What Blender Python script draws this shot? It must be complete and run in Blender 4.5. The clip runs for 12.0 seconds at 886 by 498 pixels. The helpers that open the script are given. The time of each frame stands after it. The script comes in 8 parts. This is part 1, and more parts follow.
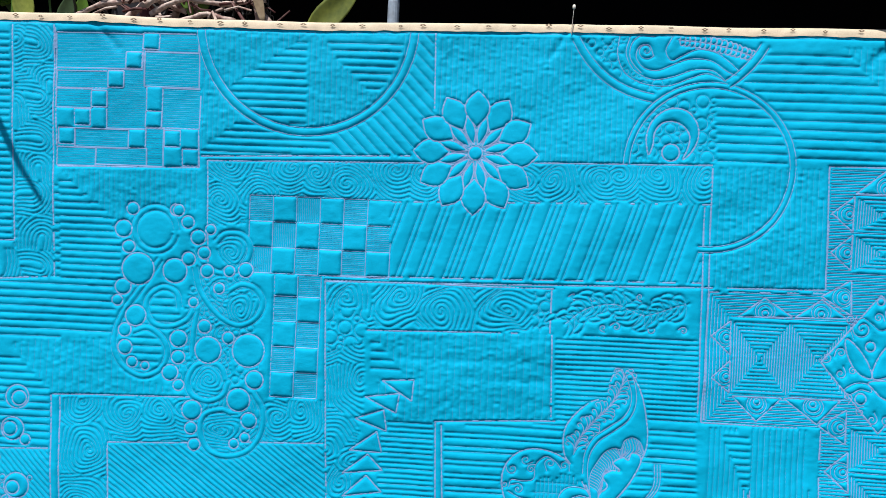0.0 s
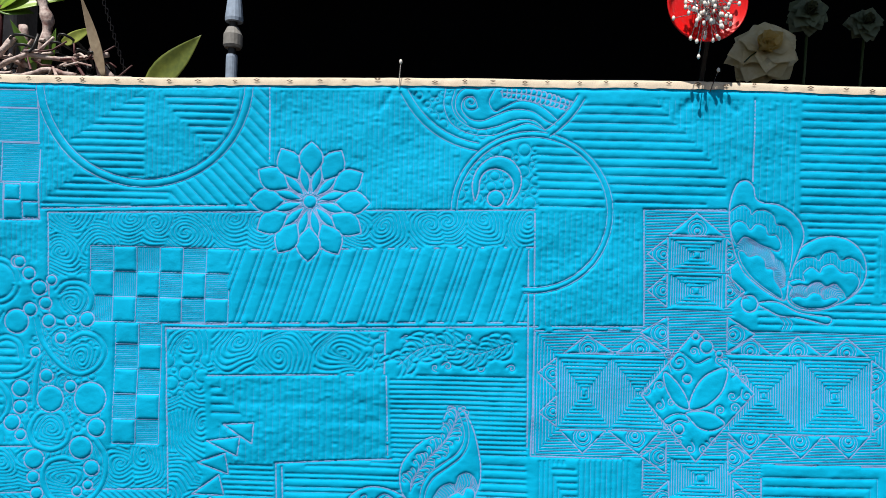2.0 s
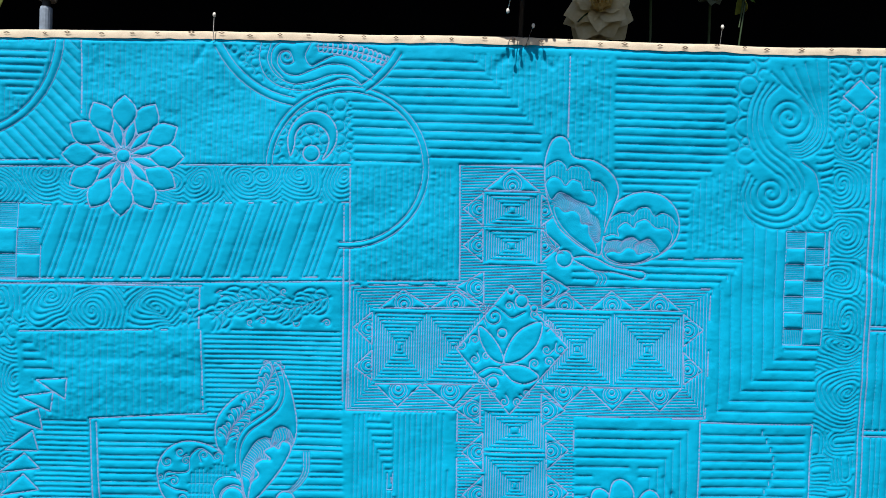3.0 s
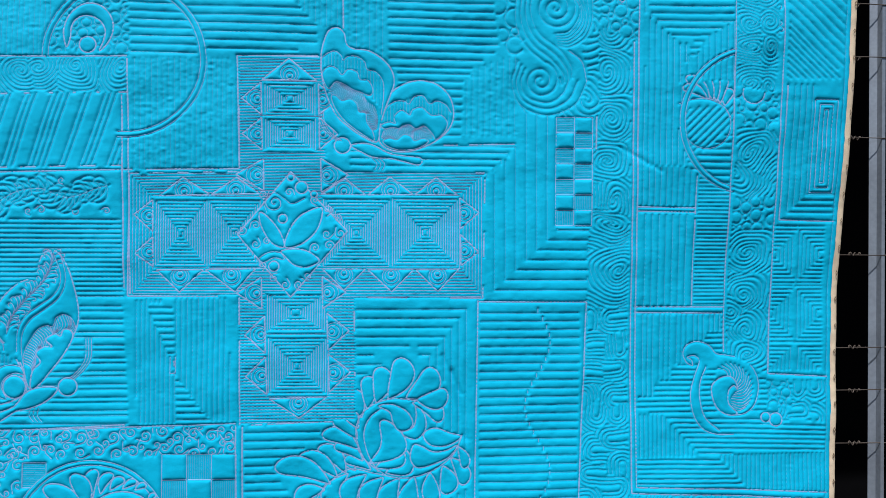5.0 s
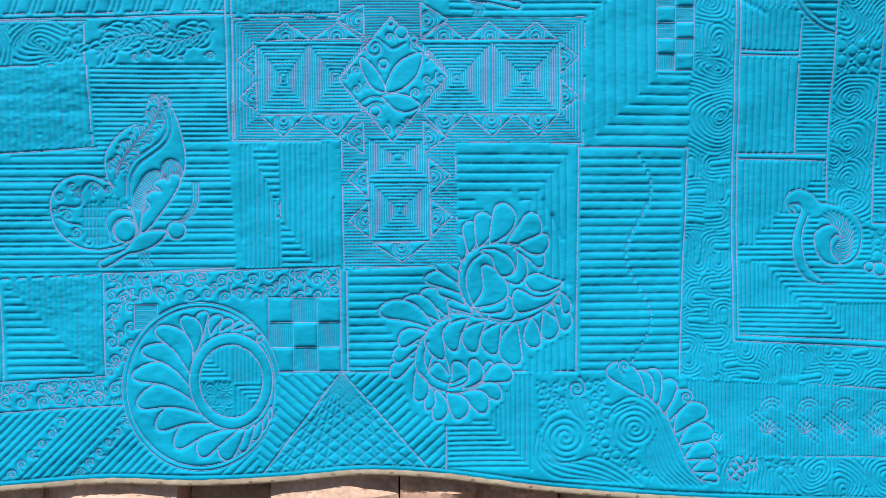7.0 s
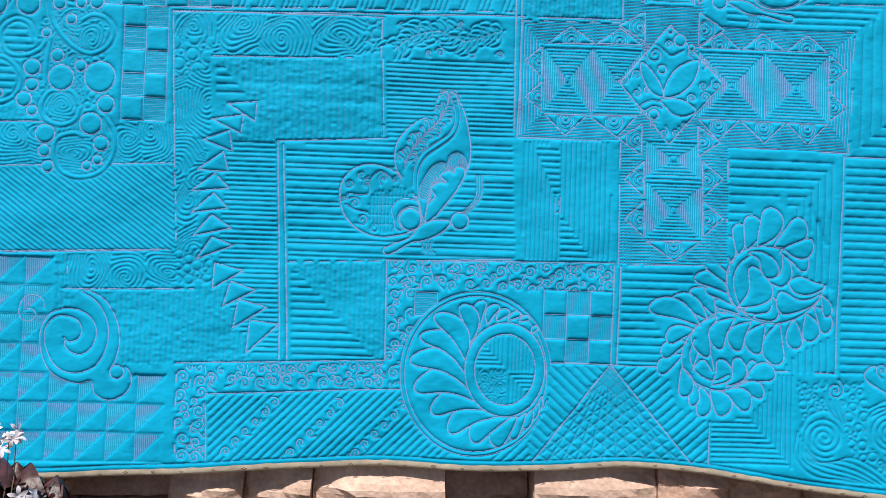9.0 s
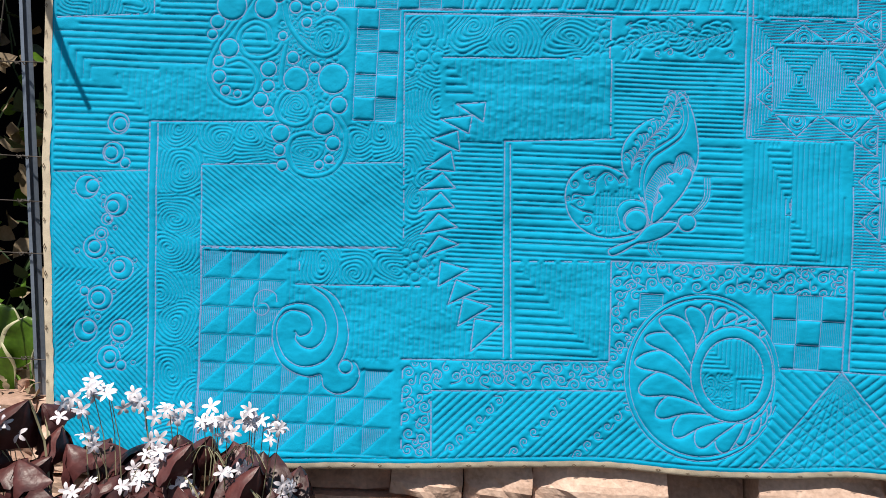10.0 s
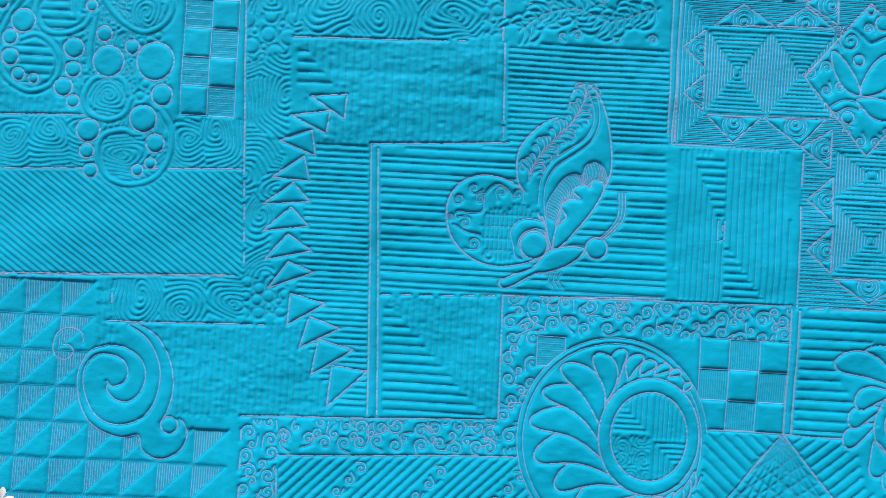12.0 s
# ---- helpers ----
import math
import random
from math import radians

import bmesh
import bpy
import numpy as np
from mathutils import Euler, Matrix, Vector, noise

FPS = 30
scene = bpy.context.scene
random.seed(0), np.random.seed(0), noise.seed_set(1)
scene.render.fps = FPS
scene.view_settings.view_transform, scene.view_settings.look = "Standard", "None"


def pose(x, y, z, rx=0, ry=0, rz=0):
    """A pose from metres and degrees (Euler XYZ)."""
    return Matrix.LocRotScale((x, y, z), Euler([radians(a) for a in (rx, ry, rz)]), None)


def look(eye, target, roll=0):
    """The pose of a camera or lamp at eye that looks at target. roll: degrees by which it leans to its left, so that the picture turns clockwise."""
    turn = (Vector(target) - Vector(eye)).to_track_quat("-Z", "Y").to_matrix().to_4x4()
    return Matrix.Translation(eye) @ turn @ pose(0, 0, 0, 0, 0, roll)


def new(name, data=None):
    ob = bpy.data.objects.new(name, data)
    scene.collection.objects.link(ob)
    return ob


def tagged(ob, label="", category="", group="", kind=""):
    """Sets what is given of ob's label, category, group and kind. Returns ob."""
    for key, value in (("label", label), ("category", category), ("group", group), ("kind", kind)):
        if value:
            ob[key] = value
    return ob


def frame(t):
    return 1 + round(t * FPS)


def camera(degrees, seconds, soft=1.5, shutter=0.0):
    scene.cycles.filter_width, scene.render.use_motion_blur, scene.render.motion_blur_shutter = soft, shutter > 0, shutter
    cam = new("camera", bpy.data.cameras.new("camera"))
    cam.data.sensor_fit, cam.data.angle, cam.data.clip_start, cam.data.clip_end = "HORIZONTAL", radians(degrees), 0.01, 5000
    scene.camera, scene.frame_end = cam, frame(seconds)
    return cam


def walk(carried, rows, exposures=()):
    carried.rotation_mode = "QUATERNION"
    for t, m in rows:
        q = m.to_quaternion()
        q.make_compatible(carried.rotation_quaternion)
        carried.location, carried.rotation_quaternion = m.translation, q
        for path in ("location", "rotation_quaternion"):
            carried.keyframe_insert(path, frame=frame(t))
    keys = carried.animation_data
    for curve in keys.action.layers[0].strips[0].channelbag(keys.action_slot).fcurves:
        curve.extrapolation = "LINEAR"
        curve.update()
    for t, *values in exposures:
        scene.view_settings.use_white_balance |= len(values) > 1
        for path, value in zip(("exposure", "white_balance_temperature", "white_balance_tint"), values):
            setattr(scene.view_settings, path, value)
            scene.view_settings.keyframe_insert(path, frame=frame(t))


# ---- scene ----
cam = camera(68, 12.0, soft=0.85)
PATH = [
    (0, (-0.607, -0.941, 1.347), (-0.688, 1.058, 1.312), 2.6),
    (0.5, (-0.672, -0.969, 1.399), (-0.795, 1.027, 1.42), 1.8),
    (1, (-0.659, -0.969, 1.397), (-0.768, 1.028, 1.405), 2.1),
    (1.5, (-0.562, -0.974, 1.4), (-0.638, 1.025, 1.414), 2.0),
    (2, (-0.407, -0.973, 1.396), (-0.406, 1.027, 1.413), 1.5),
    (2.5, (-0.268, -0.973, 1.407), (-0.268, 1.027, 1.422), 1.5),
    (2.9, (-0.192, -0.975, 1.352), (-0.143, 1.024, 1.323), 1.6),
    (3, (-0.155, -0.978, 1.351), (-0.108, 1.021, 1.338), 1.5),
    (3.5, (-0.01, -0.997, 1.346), (0.09, 1.0, 1.323), 1.1),
    (3.7, (0.034, -1.004, 1.334), (0.141, 0.993, 1.338), 0.9),
    (5.3, (0.139, -1.023, 1.118), (0.274, 0.972, 1.123), 0.2),
    (5.5, (0.121, -1.023, 1.074), (0.255, 0.972, 1.051), 0.2),
    (5.6, (0.098, -1.019, 1.047), (0.239, 0.975, 1.035), -0.4),
    (6, (0.081, -1.021, 0.985), (0.182, 0.975, 0.931), -0.5),
    (6.5, (0.065, -1.021, 0.942), (0.152, 0.976, 0.861), -0.7),
    (7, (0.015, -1.018, 0.962), (0.084, 0.98, 0.911), -0.3),
    (7.2, (-0.029, -1.019, 0.955), (0.014, 0.98, 0.907), 0.0),
    (8.8, (-0.355, -1.035, 0.907), (-0.281, 0.964, 0.896), 1.8),
    (9, (-0.418, -1.037, 0.921), (-0.346, 0.962, 0.923), 2.0),
    (9.5, (-0.594, -1.034, 0.918), (-0.606, 0.966, 0.904), 2.9),
    (10, (-0.704, -1.038, 0.903), (-0.762, 0.961, 0.912), 2.8),
    (10.5, (-0.736, -1.035, 0.914), (-0.807, 0.964, 0.897), 3.3),
    (11, (-0.72, -1.035, 0.925), (-0.787, 0.964, 0.92), 3.9),
    (11.5, (-0.672, -1.036, 0.946), (-0.715, 0.964, 0.944), 3.9),
    (11.8, (-0.587, -1.033, 0.918), (-0.603, 0.967, 0.934), 3.5),
    (11.9, (-0.585, -0.911, 0.916), (-0.558, 1.089, 0.957), 3.5),
    (12, (-0.546, -0.827, 0.964), (-0.55, 1.173, 0.943), 3.3),
]
walk(cam, [(t, look(eye, target, roll)) for t, eye, target, roll in PATH], ((0, 0.33, 6450, 10), (3.0, 0.29, 6450, 10), (3.7, 0.26, 6450, 10), (5.3, 0.26, 6500, 10), (6.5, 0.25, 6600, 10), (9.6, 0.20, 6520, 11), (10.4, 0.16, 6900, 6), (11.2, 0.16, 6850, 6), (12, 0.15, 6700, 6)))

# ---- sky, sun ----
SUN = Vector((-0.30, -0.62, 1.25)).normalized()
world = bpy.data.worlds.new("sky")
scene.world = world
world.use_nodes = True
sky = world.node_tree.nodes.new("ShaderNodeTexSky")
sky.sky_type, sky.sun_disc = "NISHITA", False
sky.sun_elevation, sky.sun_rotation = math.asin(SUN.z), math.atan2(SUN.x, SUN.y)
back = world.node_tree.nodes["Background"]
back.inputs["Strength"].default_value = 0.055
world.node_tree.links.new(sky.outputs[0], back.inputs["Color"])
sun = new("sun", bpy.data.lights.new("sun", "SUN"))
sun.data.energy, sun.data.angle, sun.data.color = 4.8, radians(0.53), (1.0, 0.95, 0.88)
sun.matrix_world = look(SUN * 8, (0, 0, 0))

# ---- materials ----


def material(name, color, rough=0.8, metal=0.0, vary=0.25, scale=20.0, fine=200.0, bump=0.3, tint=None, depth=0.001, sheen=0.0, through_light=0.0, each=0.0, spec=0.5):
    """A surface with two scales of colour variation and a fine relief."""
    m = bpy.data.materials.new(name)
    m.use_nodes = True
    t = m.node_tree
    n, link = t.nodes, t.links.new
    b = n["Principled BSDF"]
    b.inputs["Roughness"].default_value, b.inputs["Metallic"].default_value = rough, metal
    b.inputs["Specular IOR Level"].default_value = spec
    b.inputs["Sheen Weight"].default_value = sheen
    where = n.new("ShaderNodeTexCoord")
    big, small, mix, tone = n.new("ShaderNodeTexNoise"), n.new("ShaderNodeTexNoise"), n.new("ShaderNodeMix"), n.new("ShaderNodeValToRGB")
    big.inputs["Scale"].default_value, small.inputs["Scale"].default_value = scale, fine
    big.inputs["Detail"].default_value = 6
    for k in (big, small):
        link(where.outputs["Object"], k.inputs["Vector"])
    mix.inputs["Factor"].default_value = 0.4
    link(big.outputs["Fac"], mix.inputs["A"])
    link(small.outputs["Fac"], mix.inputs["B"])
    link(mix.outputs["Result"], tone.inputs["Fac"])
    other = tint or tuple(c * (1 - vary) for c in color)
    tone.color_ramp.elements[0].position, tone.color_ramp.elements[1].position = 0.32, 0.68
    tone.color_ramp.elements[0].color = (*other, 1)
    tone.color_ramp.elements[1].color = (*color, 1)
    last = tone.outputs["Color"]
    if each:
        info, hsv, mr = n.new("ShaderNodeObjectInfo"), n.new("ShaderNodeHueSaturation"), n.new("ShaderNodeMapRange")
        mr.inputs["To Min"].default_value, mr.inputs["To Max"].default_value = 1 - each, 1 + each
        link(info.outputs["Random"], mr.inputs["Value"])
        link(mr.outputs["Result"], hsv.inputs["Value"])
        link(last, hsv.inputs["Color"])
        last = hsv.outputs["Color"]
    link(last, b.inputs["Base Color"])
    relief = n.new("ShaderNodeBump")
    relief.inputs["Strength"].default_value, relief.inputs["Distance"].default_value = bump, depth
    link(mix.outputs["Result"], relief.inputs["Height"])
    link(relief.outputs["Normal"], b.inputs["Normal"])
    if through_light:
        b.inputs["Transmission Weight"].default_value = 0.0
        b.inputs["Subsurface Weight"].default_value = through_light
        b.inputs["Subsurface Radius"].default_value = (0.004, 0.004, 0.002)
    return m


CLOTH = material("turquoise_cotton", (0.0, 0.450, 0.750), 0.8, 0, 0.10, 70, 900, 0.5, depth=0.0014, spec=0.12)
THREAD = material("lilac_thread", (0.25, 0.43, 0.77), 0.6, 0, 0.25, 60, 900, 0.2, depth=0.0003)
FINE_THREAD = material("turquoise_lilac_thread", (0.07, 0.44, 0.765), 0.6, 0, 0.2, 60, 900, 0.2, depth=0.0003)
BINDING = material("cream_print", (0.80, 0.68, 0.52), 0.8, 0, 0.3, 45, 700, 0.3, depth=0.0005)
PRINT = material("brown_print", (0.16, 0.11, 0.07), 0.8, 0, 0.3, 80, 700, 0.2, depth=0.0003)
BACKING = material("quilt_backing", (0.62, 0.50, 0.34), 0.85, 0, 0.15, 30, 600, 0.2)
STONE = material("sandstone", (0.72, 0.47, 0.37), 0.9, 0, 0.45, 14, 130, 1.0, tint=(0.36, 0.22, 0.16), depth=0.004, each=0.22)
STONE_PALE = material("cream_sandstone", (0.82, 0.59, 0.48), 0.9, 0, 0.45, 16, 140, 1.0, tint=(0.48, 0.31, 0.23), depth=0.004, each=0.15)
MORTAR = material("dark_joint", (0.10, 0.075, 0.06), 0.95, 0, 0.4, 30, 150, 0.8)
SOIL = material("garden_soil", (0.06, 0.045, 0.03), 0.95, 0, 0.5, 12, 90, 1.0, depth=0.01)
# Near-black: deep shade put into the colour of the added screen and roof.
SHADE_BLACK = material("painted_shade_black", (0.004, 0.0042, 0.005), 0.95, 0, 0.4, 6, 200, 0.3, spec=0.0)
STEEL = material("galvanised_steel", (0.30, 0.36, 0.46), 0.45, 0.5, 0.3, 18, 160, 0.25)
WIRE = material("rusty_wire", (0.13, 0.11, 0.10), 0.6, 0.6, 0.5, 60, 300, 0.3)


def part(name, bm, mat, parent=None, label=""):
    """Links a bmesh as one mesh object under a thing."""
    me = bpy.data.meshes.new(name)
    bm.to_mesh(me)
    bm.free()
    for m in mat if isinstance(mat, (list, tuple)) else (mat,):
        me.materials.append(m)
    ob = new(name, me)
    ob.parent = parent
    if label:
        tagged(ob, label)
    return ob


def raw(name, verts, faces, mat, parent=None, label="", shade=True):
    """Links arrays of corners and of equal-sided faces as one mesh object."""
    verts, faces = np.asarray(verts, np.float32), np.asarray(faces, np.int32)
    me = bpy.data.meshes.new(name)
    me.vertices.add(len(verts))
    me.vertices.foreach_set("co", verts.ravel())
    k = faces.shape[1]
    me.loops.add(faces.size)
    me.loops.foreach_set("vertex_index", faces.ravel())
    me.polygons.add(len(faces))
    me.polygons.foreach_set("loop_start", np.arange(0, faces.size, k, dtype=np.int32))
    me.polygons.foreach_set("use_smooth", np.full(len(faces), shade))
    me.update(calc_edges=True)
    me.materials.append(mat)
    ob = new(name, me)
    ob.parent = parent
    if label:
        tagged(ob, label)
    return ob


def thing(name, at=(0, 0, 0)):
    ob = new(name)
    ob.location = at
    return ob


# ---- the quilt's stitching: lines sewn on the flat cloth, in metres along x and z ----
X0, X1, Z0, Z1, RES = -1.43, 0.88, 0.50, 1.70, 0.0012
NX, NZ = int((X1 - X0) / RES), int((Z1 - Z0) / RES)
taken = np.zeros((NZ, NX), bool)
loose_cloth = np.zeros((NZ, NX), np.float32)
flat_cloth = np.zeros((NZ, NX), np.float32)
threads = {}


serial = [0]


def own(group):
    """Each panel, band or chequer is sewn as a piece of its own."""
    if group not in ("panel_stitching", "spiral_band_stitching", "chequer_stitching", "curl_stitching", "scroll_stitching", "bubble_stitching"):
        return group
    serial[0] += 1
    return f"{group}#{serial[0]}"


def cell_of(p):
    p = np.asarray(p)
    return (np.clip(((p[..., 1] - Z0) / RES).astype(int), 0, NZ - 1), np.clip(((p[..., 0] - X0) / RES).astype(int), 0, NX - 1))


def knots(v, *pairs):
    """A line through (place, value) pairs, softly rounded."""
    x, y = zip(*pairs)
    out = 0
    for s in (-0.04, -0.02, 0, 0.02, 0.04):
        out = out + np.interp(v + s, x, y) / 5
    return out


def hem_z(x):
    return knots(x, (-1.40, 0.540), (-1.0, 0.553), (-0.8, 0.562), (-0.6, 0.576), (-0.45, 0.583), (-0.3, 0.577), (-0.2, 0.581), (-0.08, 0.590), (0.04, 0.584), (0.2, 0.561), (0.35, 0.545), (0.6, 0.529), (0.87, 0.507))


def top_z(x):
    return knots(x, (-1.41, 1.645), (-1.2, 1.645), (-1.0, 1.641), (-0.8, 1.643), (-0.66, 1.648), (-0.4, 1.655), (-0.1, 1.659), (0.02, 1.659), (0.2, 1.6565), (0.4, 1.656), (0.58, 1.660), (0.72, 1.669), (0.85, 1.681))


def left_x(z):
    return np.interp(z, (0.545, 0.642, 0.732, 0.868, 1.02, 1.2, 1.337, 1.512, 1.646), (-1.347, -1.353, -1.3595, -1.369, -1.382, -1.391, -1.391, -1.3985, -1.407))


def right_x(z):
    return np.interp(z, (0.50, 0.663, 0.825, 1.1, 1.285, 1.464, 1.69), (0.848, 0.8524, 0.8545, 0.8555, 0.858, 0.861, 0.866))


def edge_gap(x, z):
    """How far a spot lies inside the quilt's edge."""
    return np.minimum(np.minimum(x - left_x(z), right_x(z) - x), np.minimum(z - hem_z(x), top_z(x) - z))


def within(poly, p):
    """Which of the points p lie inside the polygon."""
    poly, p = np.asarray(poly, float), np.asarray(p, float)
    hit = np.zeros(p.shape[:-1], bool)
    for (ax, az), (bx, bz) in zip(poly, np.roll(poly, -1, 0)):
        if az == bz:
            continue
        cross = (az > p[..., 1]) != (bz > p[..., 1])
        hit ^= cross & (p[..., 0] < ax + (p[..., 1] - az) * (bx - ax) / (bz - az))
    return hit


def claim(poly):
    poly = np.asarray(poly, float)
    (k0, i0), (k1, i1) = (np.array(cell_of(q)) for q in (poly.min(0), poly.max(0)))
    xs, zs = np.meshgrid(X0 + (np.arange(i0, i1 + 1) + 0.5) * RES, Z0 + (np.arange(k0, k1 + 1) + 0.5) * RES)
    taken[k0:k1 + 1, i0:i1 + 1] |= within(poly, np.stack([xs, zs], -1))


def flatten(poly, amount=1.0):
    """Marks cloth that dense stitching presses flat."""
    before = taken.copy()
    claim(poly)
    flat_cloth[taken & ~before] = amount
    taken[:] = before


def between(a, b, n):
    """n lines from line a over to line b."""
    a, b = np.asarray(a, float), np.asarray(b, float)
    return [smooth([tuple(p) for p in a + (b - a) * f]) for f in np.linspace(0, 1, n)]


def box(a, b):
    return [(a[0], a[1]), (b[0], a[1]), (b[0], b[1]), (a[0], b[1])]


def resample(pts, step=0.002):
    pts = np.asarray(pts, float)
    along = np.r_[0, np.cumsum(np.hypot(*np.diff(pts, axis=0).T))]
    n = max(2, int(along[-1] / step) + 1)
    s = np.linspace(0, along[-1], n)
    return np.stack([np.interp(s, along, pts[:, 0]), np.interp(s, along, pts[:, 1])], -1)


def sew(group, pts, poly=None, width=0.00055, free=False, keep=None):
    """Sews a line, cut off where other work lies already and outside poly."""
    p = resample(pts)
    ok = np.ones(len(p), bool) if free else ~taken[cell_of(p)]
    ok &= edge_gap(p[:, 0], p[:, 1]) > 0.0105
    if poly is not None:
        ok &= within(poly, p)
    if keep is not None:
        ok &= keep(p)
    edges = np.flatnonzero(np.diff(np.r_[0, ok.astype(int), 0]))
    for a, b in zip(edges[::2], edges[1::2]):
        if b - a > 2:
            threads.setdefault(group, []).append((p[a:b], width))


def smooth(points, closed=False, per=10):
    """A Catmull-Rom curve through the points."""
    q = [Vector(p) for p in points]
    q = [q[-1]] + q + q[:2] if closed else [2 * q[0] - q[1]] + q + [2 * q[-1] - q[-2]]
    out = []
    for a, b, c, d in zip(q, q[1:], q[2:], q[3:]):
        for k in range(per):
            t = k / per
            out.append(0.5 * (2 * b + (c - a) * t + (2 * a - 5 * b + 4 * c - d) * t * t + (3 * b - a - 3 * c + d) * t ** 3))
    out.append(q[-2])
    return [tuple(p) for p in out]


def outline(group, pts, shut=True, bold=True, take=True, free=False):
    pts = list(pts) + ([pts[0]] if shut else [])
    sew(group, pts, width=0.0023 if bold else 0.0012, free=free)
    if take and shut:
        claim(pts)


def seam(*pts, group="panel_stitching"):
    sew(group, pts, width=0.0026, free=False)


def circle(c, r, a0=0, a1=360, squash=1.0):
    n = max(8, int(abs(a1 - a0) / 8))
    return [(c[0] + r * math.cos(radians(a)), c[1] + squash * r * math.sin(radians(a))) for a in np.linspace(a0, a1, n + 1)]


def disc(group, c, r, rings=0, bold=True):
    """A sewn disc, with smaller rings within."""
    for k in range(rings):
        sew(group, circle(c, r * (k + 1) / (rings + 1)))
    outline(group, circle(c, r)[:-1], bold=bold)


def band(group, pts, w, bold=True):
    """A puffed ribbon of width w along a curve: both edges sewn, and the space between kept free."""
    p = resample(pts, 0.004)
    d = np.gradient(p, axis=0)
    n = np.stack([-d[:, 1], d[:, 0]], -1) / np.maximum(np.hypot(*d.T), 1e-9)[:, None]
    a, b = p + n * w / 2, p - n * w / 2
    for side in (a, b):
        sew(group, side, width=0.0011 if bold else 0.0006)
    for k in range(len(p) - 1):
        claim([a[k], a[k + 1], b[k + 1], b[k]])


def rows(group, poly, angle, step, beat=(1,), take=True, width=0.0006, wob=0.0):
    """Fills a polygon with parallel lines. beat: the rhythm of their distances."""
    group = own(group)
    poly = np.asarray(poly, float)
    d = np.array([math.cos(radians(angle)), math.sin(radians(angle))])
    n = np.array([-d[1], d[0]])
    lo, hi, s0, s1 = (poly @ n).min(), (poly @ n).max(), (poly @ d).min(), (poly @ d).max()
    at, k = hi - step * beat[0], 0
    if width < 0.0004:
        before = taken.copy()
        claim(poly)
        loose_cloth[taken & ~before] = 1
        taken[:] = before
    while at > lo + step * 0.25:
        s = np.linspace(s0, s1, max(3, int((s1 - s0) / 0.02)))
        off = at + wob * np.array([noise.noise((v * 9, at * 40, 1.7)) for v in s])
        sew(group, s[:, None] * d + off[:, None] * n, poly, width)
        k += 1
        at -= step * beat[k % len(beat)]
    if take:
        claim(poly)


def ells(group, poly, corner, dx, dz, sx, sz, n=40, take=True):
    """Nested mitred lines: from each corner one arm along x and one along z."""
    group = own(group)
    for k in range(1, n):
        q = (corner[0] + dx * k * sx, corner[1] + dz * k * sz)
        sew(group, [(q[0] + dx * 2, q[1]), q, (q[0], q[1] + dz * 2)], poly)
    if take:
        claim(poly)


def nest(group, poly, step, take=True):
    """Nested boxes inside a box-shaped polygon."""
    group = own(group)
    lo, hi = np.min(poly, 0), np.max(poly, 0)
    k = 1
    while 2 * k * step < min(hi - lo):
        outline(group, box(lo + k * step, hi - k * step), bold=False, take=False)
        k += 1
    if take:
        claim(poly)


def spread(poly, cell, seed, loose=0.3):
    """Loosely even places in a polygon."""
    rng = np.random.default_rng(seed)
    lo, hi = np.min(poly, 0), np.max(poly, 0)
    nx, nz = (max(1, round(v / cell)) for v in hi - lo)
    out = []
    for i in range(nx):
        for k in range(nz):
            p = lo + (hi - lo) * (np.array([i, k]) + 0.5 + rng.uniform(-loose, loose, 2)) / (nx, nz)
            if within(poly, p):
                out.append(p)
    return np.array(out).reshape(-1, 2)


def sway(p, size):
    """A slow drift that takes the compass out of sewn curves."""
    return size * np.stack([np.sin(p[:, 1] * 95 + 1.3 * np.sin(p[:, 0] * 60)), np.sin(p[:, 0] * 88 + 1.1 * np.sin(p[:, 1] * 70 + 2))], -1)


def swirls(group, poly, cell, step, seed=1, take=True, arch=False, at=None):
    """Fills a polygon with echoing spirals, each as far as it is the nearest; arch: with nested arches instead."""
    group = own(group)
    c = spread(poly, cell, seed) if at is None else np.array(at, float)
    rng = np.random.default_rng(seed + 7)
    for i, q in enumerate(c):
        mine = lambda p, i=i: np.argmin(np.hypot(p[:, None, 0] - c[None, :, 0], p[:, None, 1] - c[None, :, 1]), 1) == i
        turn, way, turn4 = rng.uniform(0, 6.28), rng.choice([-1, 1]), 90 * rng.integers(4)
        if arch:
            for k in range(1, int(1.6 * cell / step)):
                back = -0.8 * cell * np.array([math.cos(radians(turn4)), math.sin(radians(turn4))])
                bow = circle(q, k * step, turn4 - 90, turn4 + 90)
                line = resample([bow[0] + back] + bow + [bow[-1] + back], 0.003)
                sew(group, line + sway(line, 0.04 * cell), poly, keep=mine)
            continue
        a, wide = np.arange(0, 2 * math.pi * 0.65 * cell / step, 0.16), rng.uniform(0.85, 1.25)
        for arm in (0, math.pi):
            r = 2 * step * (0.12 + a / 2 / math.pi) * (1 + 0.08 * np.sin(2 * a + turn))
            line = np.stack([q[0] + wide * r * np.cos(way * a + turn + arm), q[1] + r / wide * np.sin(way * a + turn + arm)], -1)
            sew(group, line + sway(line, 0.05 * cell), poly, keep=mine)
    if take:
        claim(poly)


